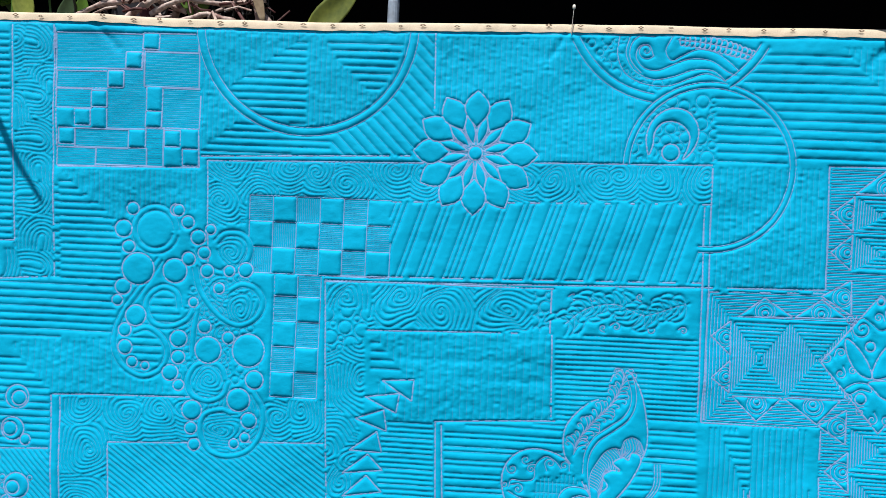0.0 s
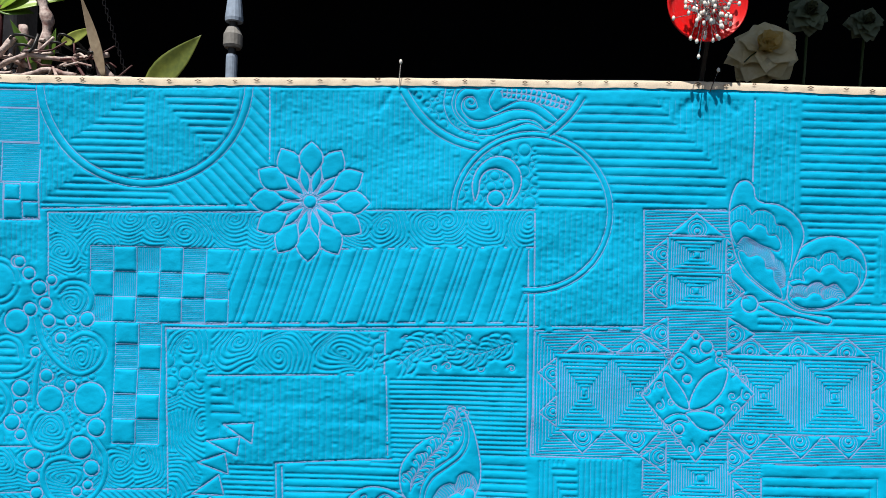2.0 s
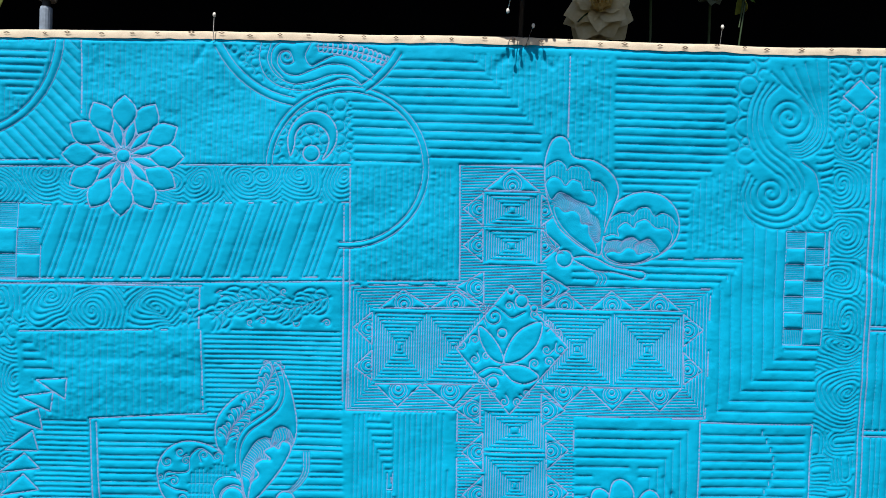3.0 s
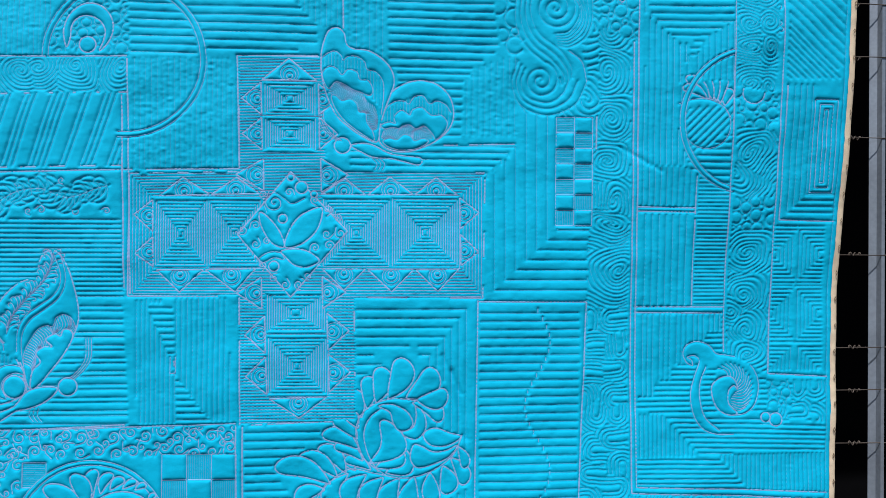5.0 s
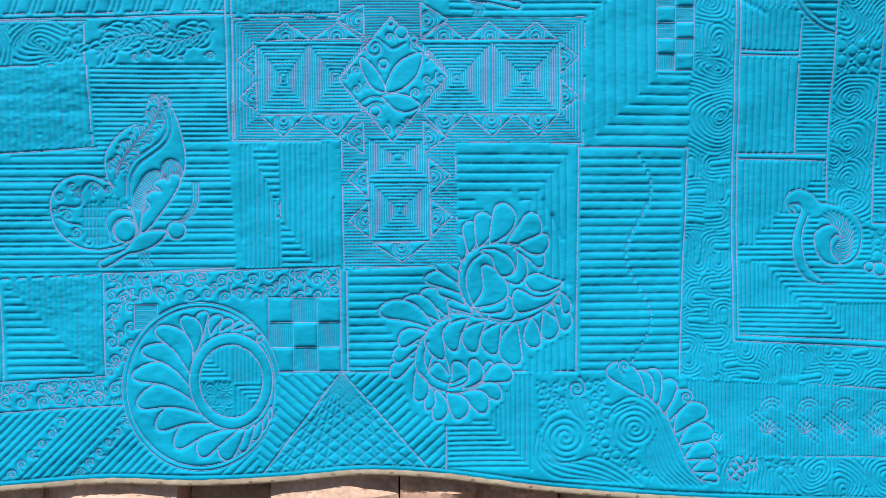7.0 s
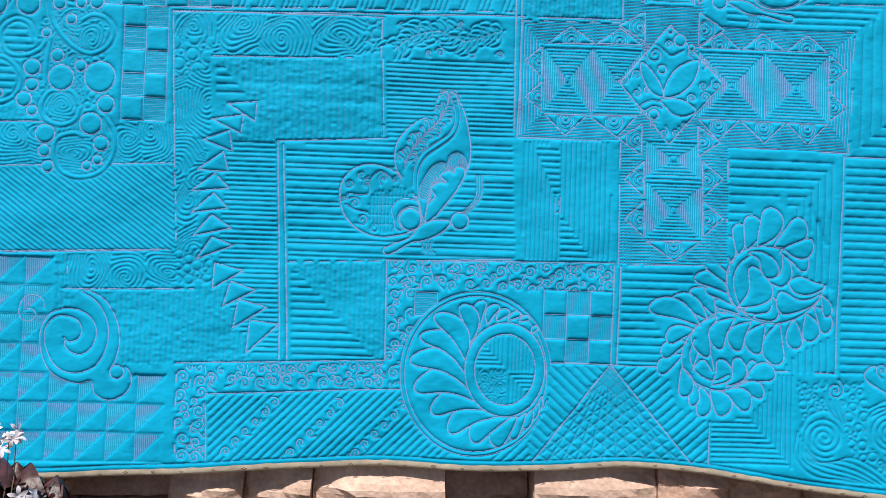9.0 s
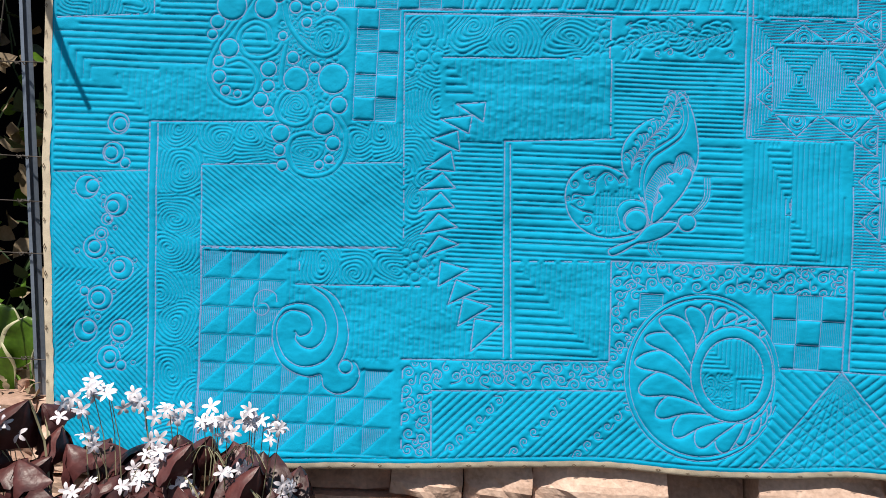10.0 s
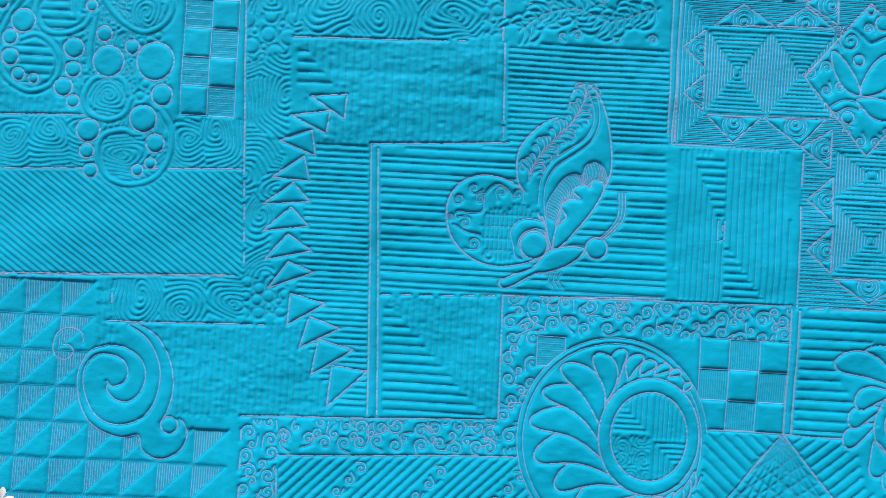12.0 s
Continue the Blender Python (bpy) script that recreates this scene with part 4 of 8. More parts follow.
pebbles("spiral_band_stitching", [(0.673, 1.260), (0.743, 1.261), (0.740, 1.211), (0.674, 1.210)], 0.0097, 0.0044, 16, 400)
swirls("spiral_band_stitching", [(0.674, 1.382), (0.742, 1.374), (0.742, 0.973), (0.672, 1.010)], 0.0700, 0.0064, 17, at=[(0.6746, 1.2933), (0.6974, 1.3334), (0.7030, 1.1730), (0.7006, 1.1058), (0.6757, 1.0789), (0.7084, 1.0473), (0.7086, 1.0067)])
seam((0.670, 1.643), (0.667, 1.083), (0.668, 1.010))
seam((0.747, 1.646), (0.744, 0.973), (0.843, 0.968))
# -- arc with little feather, ruled panels
band("arc_stitching", circle((0.699, 1.382), 0.1126, 95, 262), 0.0079)
rows("panel_stitching", [(0.530, 1.651), (0.692, 1.654), (0.686, 1.562), (0.625, 1.523), (0.600, 1.503), (0.580, 1.503), (0.532, 1.552)], 0, 0.0116)
rows("panel_stitching", [(0.524, 1.551), (0.580, 1.503), (0.600, 1.503), (0.579, 1.434), (0.578, 1.380), (0.597, 1.310), (0.528, 1.309)], 90, 0.0095, width=0.0007)
rows("arc_stitching", [(0.600, 1.474), (0.625, 1.513), (0.681, 1.548), (0.683, 1.445), (0.608, 1.443)], 90, 0.0095, width=0.0007)
fern("fern_stitching", [(0.728, 1.506), (0.722, 1.548), (0.726, 1.606), (0.734, 1.661)], 0.0258, 0.0095)
for a, b, w, bend in (((0.6257, 1.4152), (0.5862, 1.4337), 0.0077, -0.12), ((0.6294, 1.4144), (0.5912, 1.4497), 0.0086, -0.1), ((0.6349, 1.4136), (0.6082, 1.4589), 0.0094, -0.08), ((0.6404, 1.4120), (0.6291, 1.4603), 0.0094, -0.05), ((0.6460, 1.4086), (0.6521, 1.4511), 0.0103, 0.08), ((0.6533, 1.4052), (0.6636, 1.4311), 0.0086, 0.1)):
    outline("arc_stitching", lobe(a, b, w, bend))
sew("arc_stitching", smooth([(0.5805, 1.4072), (0.6048, 1.4148), (0.6321, 1.4136), (0.6534, 1.4017), (0.6630, 1.3868)]), width=0.0012)
sew("arc_stitching", circle([(0.6259, 1.3746)][0], 0.0377, 150, 400), width=0.0010)
rows("arc_stitching", [(0.588, 1.308), (0.668, 1.368), (0.669, 1.278), (0.622, 1.299)], 0, 0.0106)
rows("arc_stitching", [(0.584, 1.398), (0.668, 1.409), (0.668, 1.368), (0.588, 1.312)], 45, 0.0088)
rows("panel_stitching", [(0.516, 1.637), (0.666, 1.643), (0.667, 1.490), (0.600, 1.479)], 0, 0.0106)
rows("panel_stitching", [(0.516, 1.637), (0.600, 1.479), (0.587, 1.407), (0.611, 1.304), (0.611, 1.247), (0.519, 1.246)], 90, 0.0097)
seam((0.517, 1.244), (0.613, 1.243))
seam((0.517, 1.237), (0.613, 1.236))
rows("panel_stitching", [(0.519, 1.233), (0.612, 1.234), (0.608, 1.086), (0.520, 1.086)], 90, 0.0114)
rows("panel_stitching", [(0.617, 1.295), (0.669, 1.273), (0.667, 1.084), (0.613, 1.086)], 0, 0.0063)
seam((0.515, 1.084), (0.667, 1.083))
seam((0.515, 1.075), (0.664, 1.073))
seam((0.613, 1.295), (0.611, 1.086))
# -- nested boxes beside the edge
ells("panel_stitching", [(0.762, 1.438), (0.848, 1.442), (0.846, 1.228), (0.760, 1.227)], (0.756, 1.227), 1, 1, 0.0097, 0.0097, 5, take=False)
nest("panel_stitching", box((0.792, 1.261), (0.846, 1.424)), 0.0079)
claim([(0.762, 1.438), (0.848, 1.442), (0.846, 1.228), (0.760, 1.227)])
seam((0.754, 1.438), (0.753, 1.225), (0.846, 1.223))
for poly, c, way in (([(0.7444, 1.2205), (0.7844, 1.2206), (0.7852, 1.1218), (0.7451, 1.1219)], (0.7457, 1.1686), 1), ([(0.7872, 1.2206), (0.8302, 1.2208), (0.8311, 1.1217), (0.7880, 1.1218)], (0.8298, 1.1686), -1), ([(0.7451, 1.1192), (0.7824, 1.1191), (0.7832, 1.0243), (0.7439, 1.0245)], (0.7445, 1.0715), 1), ([(0.7852, 1.1191), (0.8312, 1.1190), (0.8321, 1.0240), (0.7860, 1.0243)], (0.8307, 1.0711), -1)):
    half_nest("panel_stitching", poly, c, way, 0.0066)
for poly, c, dx in (([(0.7440, 1.0227), (0.7860, 1.0225), (0.7864, 0.9789), (0.7443, 0.9793)], (0.7870, 1.0233), -1), ([(0.7879, 1.0224), (0.8321, 1.0221), (0.8325, 0.9785), (0.7883, 0.9789)], (0.7870, 1.0233), 1)):
    ells("panel_stitching", poly, c, dx, -1, 0.0066, 0.0066, 10)
rows("panel_stitching", [(0.752, 1.447), (0.848, 1.450), (0.754, 1.547)], -42, 0.0079)
rows("panel_stitching", [(0.848, 1.450), (0.754, 1.547), (0.753, 1.646), (0.848, 1.650)], -42, 0.0123)
# -- scroll with comma
CM = "comma_stitching"
ARM = [(0.6458, 0.9531), (0.6569, 0.9656), (0.6754, 0.9700), (0.6875, 0.9617), (0.6922, 0.9472), (0.6848, 0.9545), (0.6755, 0.9456), (0.6756, 0.9257), (0.6906, 0.9092), (0.6757, 0.9067), (0.6590, 0.9150), (0.6487, 0.9314)]
shape(CM, ARM)
strokes(CM, [(0.6549, 0.9819), (0.6762, 0.9916), (0.7013, 0.9815), (0.7164, 0.9596), (0.7156, 0.9325), (0.7036, 0.9163)], [(0.6754, 0.9673), (0.6866, 0.9599), (0.6904, 0.9508), (0.6867, 0.9418), (0.6793, 0.9329), (0.6831, 0.9165)], 16, 0.22)
claim([(0.6458, 0.9531), (0.6549, 0.9819), (0.6762, 0.9916), (0.7013, 0.9815), (0.7164, 0.9596), (0.7156, 0.9325), (0.7036, 0.9145), (0.6757, 0.9067), (0.6534, 0.9223)])
for run in ([(0.6142, 0.9876), (0.6040, 0.9931), (0.5975, 1.0075), (0.6030, 1.0210), (0.6205, 1.0271), (0.6418, 1.0207), (0.6548, 1.0071), (0.6752, 1.0034), (0.7013, 0.9968), (0.7209, 0.9786), (0.7286, 0.9523), (0.7213, 0.9242), (0.7046, 0.9090), (0.6813, 0.9057)], [(0.6142, 0.9876), (0.6123, 0.9966), (0.6049, 1.0021), (0.6178, 1.0038), (0.6253, 0.9947), (0.6170, 0.9714), (0.6098, 0.9399), (0.6154, 0.9083), (0.6313, 0.8855), (0.6554, 0.8761), (0.6833, 0.8757)], [(0.6364, 0.9857), (0.6263, 0.9605), (0.6255, 0.9335), (0.6349, 0.9035), (0.6591, 0.8824)]):
    sew(CM, smooth(run), width=0.0014)
claim([(0.5975, 1.0075), (0.6030, 1.0210), (0.6205, 1.0271), (0.6418, 1.0207), (0.6548, 1.0071), (0.6752, 1.0034), (0.7013, 0.9968), (0.7209, 0.9786), (0.7286, 0.9523), (0.7213, 0.9242), (0.7046, 0.9090), (0.6813, 0.9057), (0.6552, 0.9132), (0.6440, 0.9351), (0.6458, 0.9531), (0.6549, 0.9819), (0.6364, 0.9857), (0.6263, 0.9605), (0.6255, 0.9335), (0.6349, 0.9035), (0.6591, 0.8824), (0.6350, 0.8836), (0.6154, 0.9083), (0.6098, 0.9399), (0.6170, 0.9714), (0.6216, 0.9894), (0.6040, 0.9931)])
disc("scroll_stitching", (0.739, 0.902), 0.0079)
disc("scroll_stitching", (0.756, 0.898), 0.0106)
pebbles("spiral_band_stitching", [(0.741, 0.962), (0.784, 0.962), (0.784, 0.918), (0.741, 0.918)], 0.0079, 0.0035, 19, 300)
swirls("spiral_band_stitching", [(0.741, 0.962), (0.841, 0.962), (0.840, 0.894), (0.742, 0.904)], 0.0387, 0.0062, 18, arch=True)
for k in range(5):
    x0, z0 = (0.521, 0.938)[0] + k * 0.0285, (0.521, 0.939)[1] + k * 0.0265
    rows("panel_stitching", [(x0, z0), (x0 + 0.0285, z0), (x0 + 0.0285, 1.073), (x0, 1.073)], 90, 0.0084)
rows("panel_stitching", [(0.517, 0.936), (0.549, 0.956), (0.604, 1.001), (0.669, 1.073), (0.670, 1.005), (0.740, 0.966), (0.741, 0.907), (0.568, 0.908), (0.517, 0.918)], 0, 0.0084)
rows("panel_stitching", [(0.517, 0.912), (0.563, 0.912), (0.624, 0.842), (0.517, 0.844)], 90, 0.0075)
rows("panel_stitching", [(0.566, 0.912), (0.842, 0.892), (0.841, 0.847), (0.626, 0.844)], -2, 0.0079)
rows("panel_stitching", [(0.517, 0.840), (0.652, 0.842), (0.705, 0.788), (0.515, 0.795)], -2, 0.0075)
rows("panel_stitching", [(0.654, 0.844), (0.841, 0.844), (0.840, 0.779), (0.708, 0.786)], 90, 0.0075)
# -- lower right: waves, plume, ruled corner
rows("panel_stitching", [(0.058, 0.743), (0.193, 0.739), (0.190, 0.587)], 90, 0.0075)
rows("panel_stitching", [(0.058, 0.739), (0.188, 0.589), (0.056, 0.591)], 0, 0.0079)
seam((0.055, 0.745), (0.053, 0.589))
for x0, z0 in [(0.5653, 0.6549), (0.6285, 0.6515), (0.6921, 0.6481), (0.7580, 0.6428), (0.8167, 0.6395)]:
    for k in range(3):
        sew("triangle_stitching", [(x0 - 0.034 + k * 0.006, z0 + 0.014 + k * 0.004), (x0 + 0.020 + k * 0.004, z0 - 0.030 + k * 0.008)], width=0.0008)
        sew("triangle_stitching", circle((x0 + 0.004, z0 + 0.022), 0.008 + 0.006 * k, 20, 190), width=0.0008)
    for k in range(5):
        e = radians(20 + 32 * k)
        sew("triangle_stitching", smooth([(x0, z0 - 0.014), (x0 + 0.010 * math.cos(e + 0.4), z0 - 0.014 + 0.011 * math.sin(e + 0.4)), (x0 + 0.019 * math.cos(e), z0 - 0.014 + 0.022 * math.sin(e))]), width=0.0014)
rows("panel_stitching", [(0.428, 0.728), (0.855, 0.701), (0.856, 0.590), (0.487, 0.609), (0.473, 0.662), (0.428, 0.717)], 90, 0.0062, width=0.00055)
seam((0.487, 0.610), (0.857, 0.588))
plume("wave_stitching", [(0.497, 0.570), (0.520, 0.592), (0.538, 0.596)], 0.0194, 0.0106)
pebbles("wave_stitching", [(0.557, 0.600), (0.612, 0.596), (0.608, 0.572), (0.566, 0.582)], 0.0070, 0.0035, 22, 300)
swirls("wave_stitching", [(0.487, 0.607), (0.857, 0.585), (0.858, 0.518), (0.483, 0.557)], 0.0660, 0.0075, 23)
# -- cross-hatched triangle above the hem
HATCH = [(-0.108, 0.745), (0.027, 0.585), (-0.231, 0.588)]
seam((-0.108, 0.747), (-0.231, 0.588))
seam((-0.108, 0.747), (0.036, 0.583))
for k in range(1, 11):
    f = k / 11
    b = (HATCH[2][0] + (HATCH[1][0] - HATCH[2][0]) * f, HATCH[2][1])
    sew("hatch_stitching", smooth([HATCH[0], ((HATCH[0][0] + b[0]) / 2 + 0.012 * (f - 0.5), (HATCH[0][1] + b[1]) / 2 - .01), b]), HATCH)
rows("hatch_stitching", HATCH, 38, 0.0150, take=False)
rows("hatch_stitching", HATCH, -38, 0.0150)
rows("hatch_stitching", [(-0.206, 0.742), (-0.113, 0.745), (-0.204, 0.632), (-0.231, 0.599), (-0.239, 0.617), (-0.207, 0.687)], -42, 0.0123)
rows("hatch_stitching", [(-0.102, 0.745), (-0.019, 0.745), (-0.002, 0.682), (0.052, 0.672), (0.051, 0.587), (0.031, 0.587)], 42, 0.0123)
seam((-0.200, 0.748), (-0.019, 0.746))
# -- feather wreath
WR = "wreath_stitching"
HUB, RING = (-0.3219, 0.7272), (-0.2763, 0.7348)
oval = lambda m, rx, rz, a0=0, a1=360: [(m[0] + rx * math.cos(radians(a)), m[1] + rz * math.sin(radians(a))) for a in np.linspace(a0, a1, max(9, int((a1 - a0) / 8)))]
for a0, f in ((0, 0), (90, 1), (180, 2), (270, 3)):
    quad = [RING] + oval(RING, 0.0473, 0.0553, a0, a0 + 90)
    if f == 2:
        swirls(WR, quad, 0.020, 0.0045, 31)
    elif f == 0:
        rows(WR, quad, 90, 0.0058)
    else:
        ells(WR, quad, (RING[0] + (0.003 if f == 1 else 0.002), RING[1] + (0.001 if f == 1 else -0.001)), -1 if f == 1 else 1, 1 if f == 1 else -1, 0.0066, 0.0066, 10)
outline(WR, oval(RING, 0.0482, 0.0562)[:-1])
outline(WR, oval(RING, 0.0633, 0.0741)[:-1])
for a, b, w, bend in (((-0.3368, 0.7438), (-0.3878, 0.8191), 0.0161, -0.16), ((-0.3342, 0.7206), (-0.4107, 0.7863), 0.0161, -0.2), ((-0.3281, 0.6993), (-0.4254, 0.7484), 0.0178, -0.2), ((-0.3167, 0.6817), (-0.4186, 0.7058), 0.0205, -0.2), ((-0.2983, 0.6697), (-0.3915, 0.6690), 0.0187, -0.18), ((-0.2783, 0.6630), (-0.3636, 0.6376), 0.0170, -0.16), ((-0.2656, 0.6607), (-0.3272, 0.6233), 0.0161, -0.12), ((-0.2548, 0.6609), (-0.2910, 0.6152), 0.0152, -0.08), ((-0.2406, 0.6676), (-0.2626, 0.6258), 0.0089, -0.05), ((-0.2301, 0.6750), (-0.2452, 0.6432), 0.0071, 0.05), ((-0.2214, 0.6842), (-0.2313, 0.6588), 0.0054, 0.05), ((-0.2163, 0.6951), (-0.2227, 0.6716), 0.0045, 0.05), ((-0.3317, 0.7761), (-0.3454, 0.8365), 0.0134, -0.12), ((-0.3190, 0.7980), (-0.3152, 0.8429), 0.0098, 0.12), ((-0.3067, 0.8055), (-0.2907, 0.8365), 0.0080, 0.14), ((-0.2925, 0.8113), (-0.2733, 0.8281), 0.0071, 0.12), ((-0.2746, 0.8128), (-0.2542, 0.8242), 0.0054, 0.1), ((-0.2565, 0.8107), (-0.2405, 0.8183), 0.0045, 0.1), ((-0.2360, 0.7933), (-0.2274, 0.8044), 0.0045, 0.1)):
    outline(WR, lobe(a, b, w, bend))
for run in ([(-0.3483, 0.7899), (-0.3444, 0.7543), (-0.3303, 0.7100), (-0.3039, 0.6749), (-0.2629, 0.6598)], [(-0.3474, 0.8168), (-0.3405, 0.7723), (-0.3348, 0.7367)]):
    sew(WR, smooth(run), width=0.0009)
for rx, rz in ((0.1124, 0.1222), (0.1196, 0.1294)):
    sew(WR, oval(HUB, rx, rz), width=0.0012)
    claim(oval(HUB, rx, rz)[:-1])
# -- lower left: curls, chequer, ruled corners
# -- saw-tooth column
for tri in (((-0.724, 1.137), (-0.678, 1.141), (-0.680, 1.110)), ((-0.748, 1.112), (-0.698, 1.120), (-0.702, 1.091)), ((-0.761, 1.080), (-0.720, 1.095), (-0.715, 1.063)), ((-0.768, 1.033), (-0.729, 1.062), (-0.721, 1.031)), ((-0.777, 0.999), (-0.741, 1.028), (-0.719, 1.005)), ((-0.776, 0.965), (-0.742, 0.997), (-0.719, 0.974)), ((-0.772, 0.929), (-0.744, 0.963), (-0.713, 0.943)), ((-0.766, 0.893), (-0.742, 0.928), (-0.709, 0.916)), ((-0.739, 0.848), (-0.737, 0.888), (-0.692, 0.877)), ((-0.722, 0.820), (-0.711, 0.860), (-0.672, 0.847)), ((-0.705, 0.787), (-0.698, 0.832), (-0.653, 0.821)), ((-0.683, 0.748), (-0.679, 0.800), (-0.634, 0.795))):
    outline("saw_tooth_stitching", tri)
# -- fancy key scroll
KEY = "key_scroll_stitching"
for run in ([(-0.9658, 0.8406), (-0.9323, 0.8396), (-0.9026, 0.8240), (-0.8839, 0.7935), (-0.8770, 0.7625), (-0.8810, 0.7354), (-0.8900, 0.7161)], [(-0.9385, 0.8375), (-0.9132, 0.8190), (-0.8972, 0.7884), (-0.8956, 0.7570), (-0.9060, 0.7296), (-0.9260, 0.7141), (-0.9530, 0.7109), (-0.9763, 0.7240), (-0.9903, 0.7502), (-0.9908, 0.7790), (-0.9772, 0.7959), (-0.9592, 0.7977), (-0.9425, 0.7905), (-0.9363, 0.7746), (-0.9420, 0.7627), (-0.9553, 0.7575), (-0.9629, 0.7643)],
            [(-0.9634, 0.8101), (-0.9415, 0.8076), (-0.9219, 0.7952), (-0.9136, 0.7740), (-0.9189, 0.7522), (-0.9336, 0.7398), (-0.9500, 0.7416), (-0.9614, 0.7518), (-0.9609, 0.7608)], [(-0.9634, 0.8101), (-0.9847, 0.8009), (-0.9980, 0.7768), (-0.9973, 0.7445), (-0.9851, 0.7181), (-0.9652, 0.7021), (-0.9386, 0.6946), (-0.9180, 0.6984), (-0.9126, 0.6807), (-0.8967, 0.6708), (-0.8806, 0.6717), (-0.8631, 0.6834), (-0.8559, 0.7009), (-0.8602, 0.7159), (-0.8669, 0.7227)],
            [(-0.9942, 0.8103), (-0.9976, 0.8237), (-1.0134, 0.8292), (-1.0266, 0.8222), (-1.0313, 0.8057), (-1.0279, 0.7933), (-1.0158, 0.7885), (-1.0063, 0.7980), (-1.0113, 0.8068), (-1.0195, 0.8072)]):
    sew(KEY, smooth(run), width=0.0016)
outline(KEY, circle([(-0.8790, 0.7140)][0], 0.0107)[:-1])
claim([(-0.9658, 0.8406), (-0.9323, 0.8396), (-0.9026, 0.8240), (-0.8839, 0.7935), (-0.8770, 0.7625), (-0.8810, 0.7354), (-0.8902, 0.7214), (-0.8669, 0.7227), (-0.8559, 0.7009), (-0.8631, 0.6834), (-0.8806, 0.6717), (-0.8967, 0.6708), (-0.9126, 0.6807), (-0.9180, 0.6984), (-0.9386, 0.6946), (-0.9652, 0.7021), (-0.9851, 0.7181), (-0.9973, 0.7445), (-0.9980, 0.7768), (-0.9847, 0.8009), (-0.9634, 0.8101), (-0.9402, 0.8176)])
checks("chequer_stitching", (-0.218, 0.747), (-0.107, 0.863), 3, 3, 0, 0.0028, 90)
checks("chequer_stitching", (-0.422, 0.816), (-0.387, 0.853), 1, 1, 1, 0.0028, 90)
curls("curl_stitching", [(-0.468, 0.901), (-0.109, 0.906), (-0.108, 0.862), (-0.425, 0.857), (-0.423, 0.758), (-0.429, 0.713), (-0.464, 0.711)], 0.0235, 41)
curls("curl_stitching", [(-0.789, 0.727), (-0.469, 0.741), (-0.436, 0.710), (-0.457, 0.700), (-0.742, 0.686), (-0.739, 0.582), (-0.784, 0.579)], 0.0235, 42)
seam((-0.791, 0.730), (-0.466, 0.744), (-0.469, 0.901), (-0.108, 0.909))
seam((-0.742, 0.684), (-0.435, 0.700))
seam((-0.742, 0.684), (-0.737, 0.583))
seam((-0.789, 0.728), (-0.784, 0.580))
for i in range(3):
    for k in range(6):
        p = (-0.707, 0.597)
        q = (p[0] + i * 0.100 + k * 0.0145, p[1] + k * 0.0155)
        if not taken[cell_of(q)]:
            curl("curl_stitching", q, 0.0071, 1.5, k, 1, 0.0053)
            claim(circle(q, 0.0098)[:-1])
rows("panel_stitching", [(-0.738, 0.682), (-0.409, 0.701), (-0.398, 0.669), (-0.350, 0.600), (-0.733, 0.580)], 45, 0.0098)
rows("panel_stitching", [(-0.274, 0.659), (-0.225, 0.715), (-0.217, 0.733), (-0.209, 0.741), (-0.111, 0.743), (-0.217, 0.590), (-0.296, 0.590)], 45, 0.0116)
rows("panel_stitching", [(-0.618, 0.888), (-0.611, 0.738), (-0.482, 0.745)], 0, 0.0116)
rows("panel_stitching", [(-0.618, 0.890), (-0.474, 0.897), (-0.468, 0.744), (-0.482, 0.745)], 90, 0.0080, width=0.0003)
rows("panel_stitching", [(-0.241, 1.092), (-0.203, 1.094), (-0.198, 1.013), (-0.208, 1.012)], 0, 0.0098)
rows("panel_stitching", [(-0.199, 0.984), (-0.195, 0.912), (-0.145, 0.914)], 0, 0.0098)
outline("panel_stitching", box((-0.206, 0.986), (-0.198, 1.015)), bold=False, take=False)
rows("panel_stitching", [(-0.263, 1.096), (-0.205, 1.099), (-0.195, 0.912), (-0.254, 0.910)], 90, 0.0071)
rows("panel_stitching", [(-0.205, 1.099), (-0.122, 1.101), (-0.111, 0.914), (-0.193, 0.912)], 90, 0.0080, width=0.00055)
seam((-0.205, 1.099), (-0.195, 0.913))
# -- moth over the ruled panel
MO = "moth_stitching"
disc(MO, [(-0.3558, 0.9667)][0], 0.0134)
shape(MO, [(-0.4741, 0.9188), (-0.4558, 0.9283), (-0.4338, 0.9380), (-0.4167, 0.9582), (-0.3947, 0.9662), (-0.3714, 0.9653), (-0.3764, 0.9543), (-0.3938, 0.9412), (-0.4159, 0.9333), (-0.4318, 0.9301), (-0.4535, 0.9159), (-0.4693, 0.9100)])
shape(MO, [(-0.4098, 0.9647), (-0.4071, 0.9898), (-0.3960, 1.0036), (-0.4027, 1.0168), (-0.3914, 1.0261), (-0.3789, 1.0266), (-0.3891, 1.0370), (-0.3760, 1.0455), (-0.3679, 1.0423), (-0.3637, 1.0522), (-0.3529, 1.0500), (-0.3507, 1.0385), (-0.3641, 1.0120), (-0.3812, 0.9890), (-0.3984, 0.9687)])
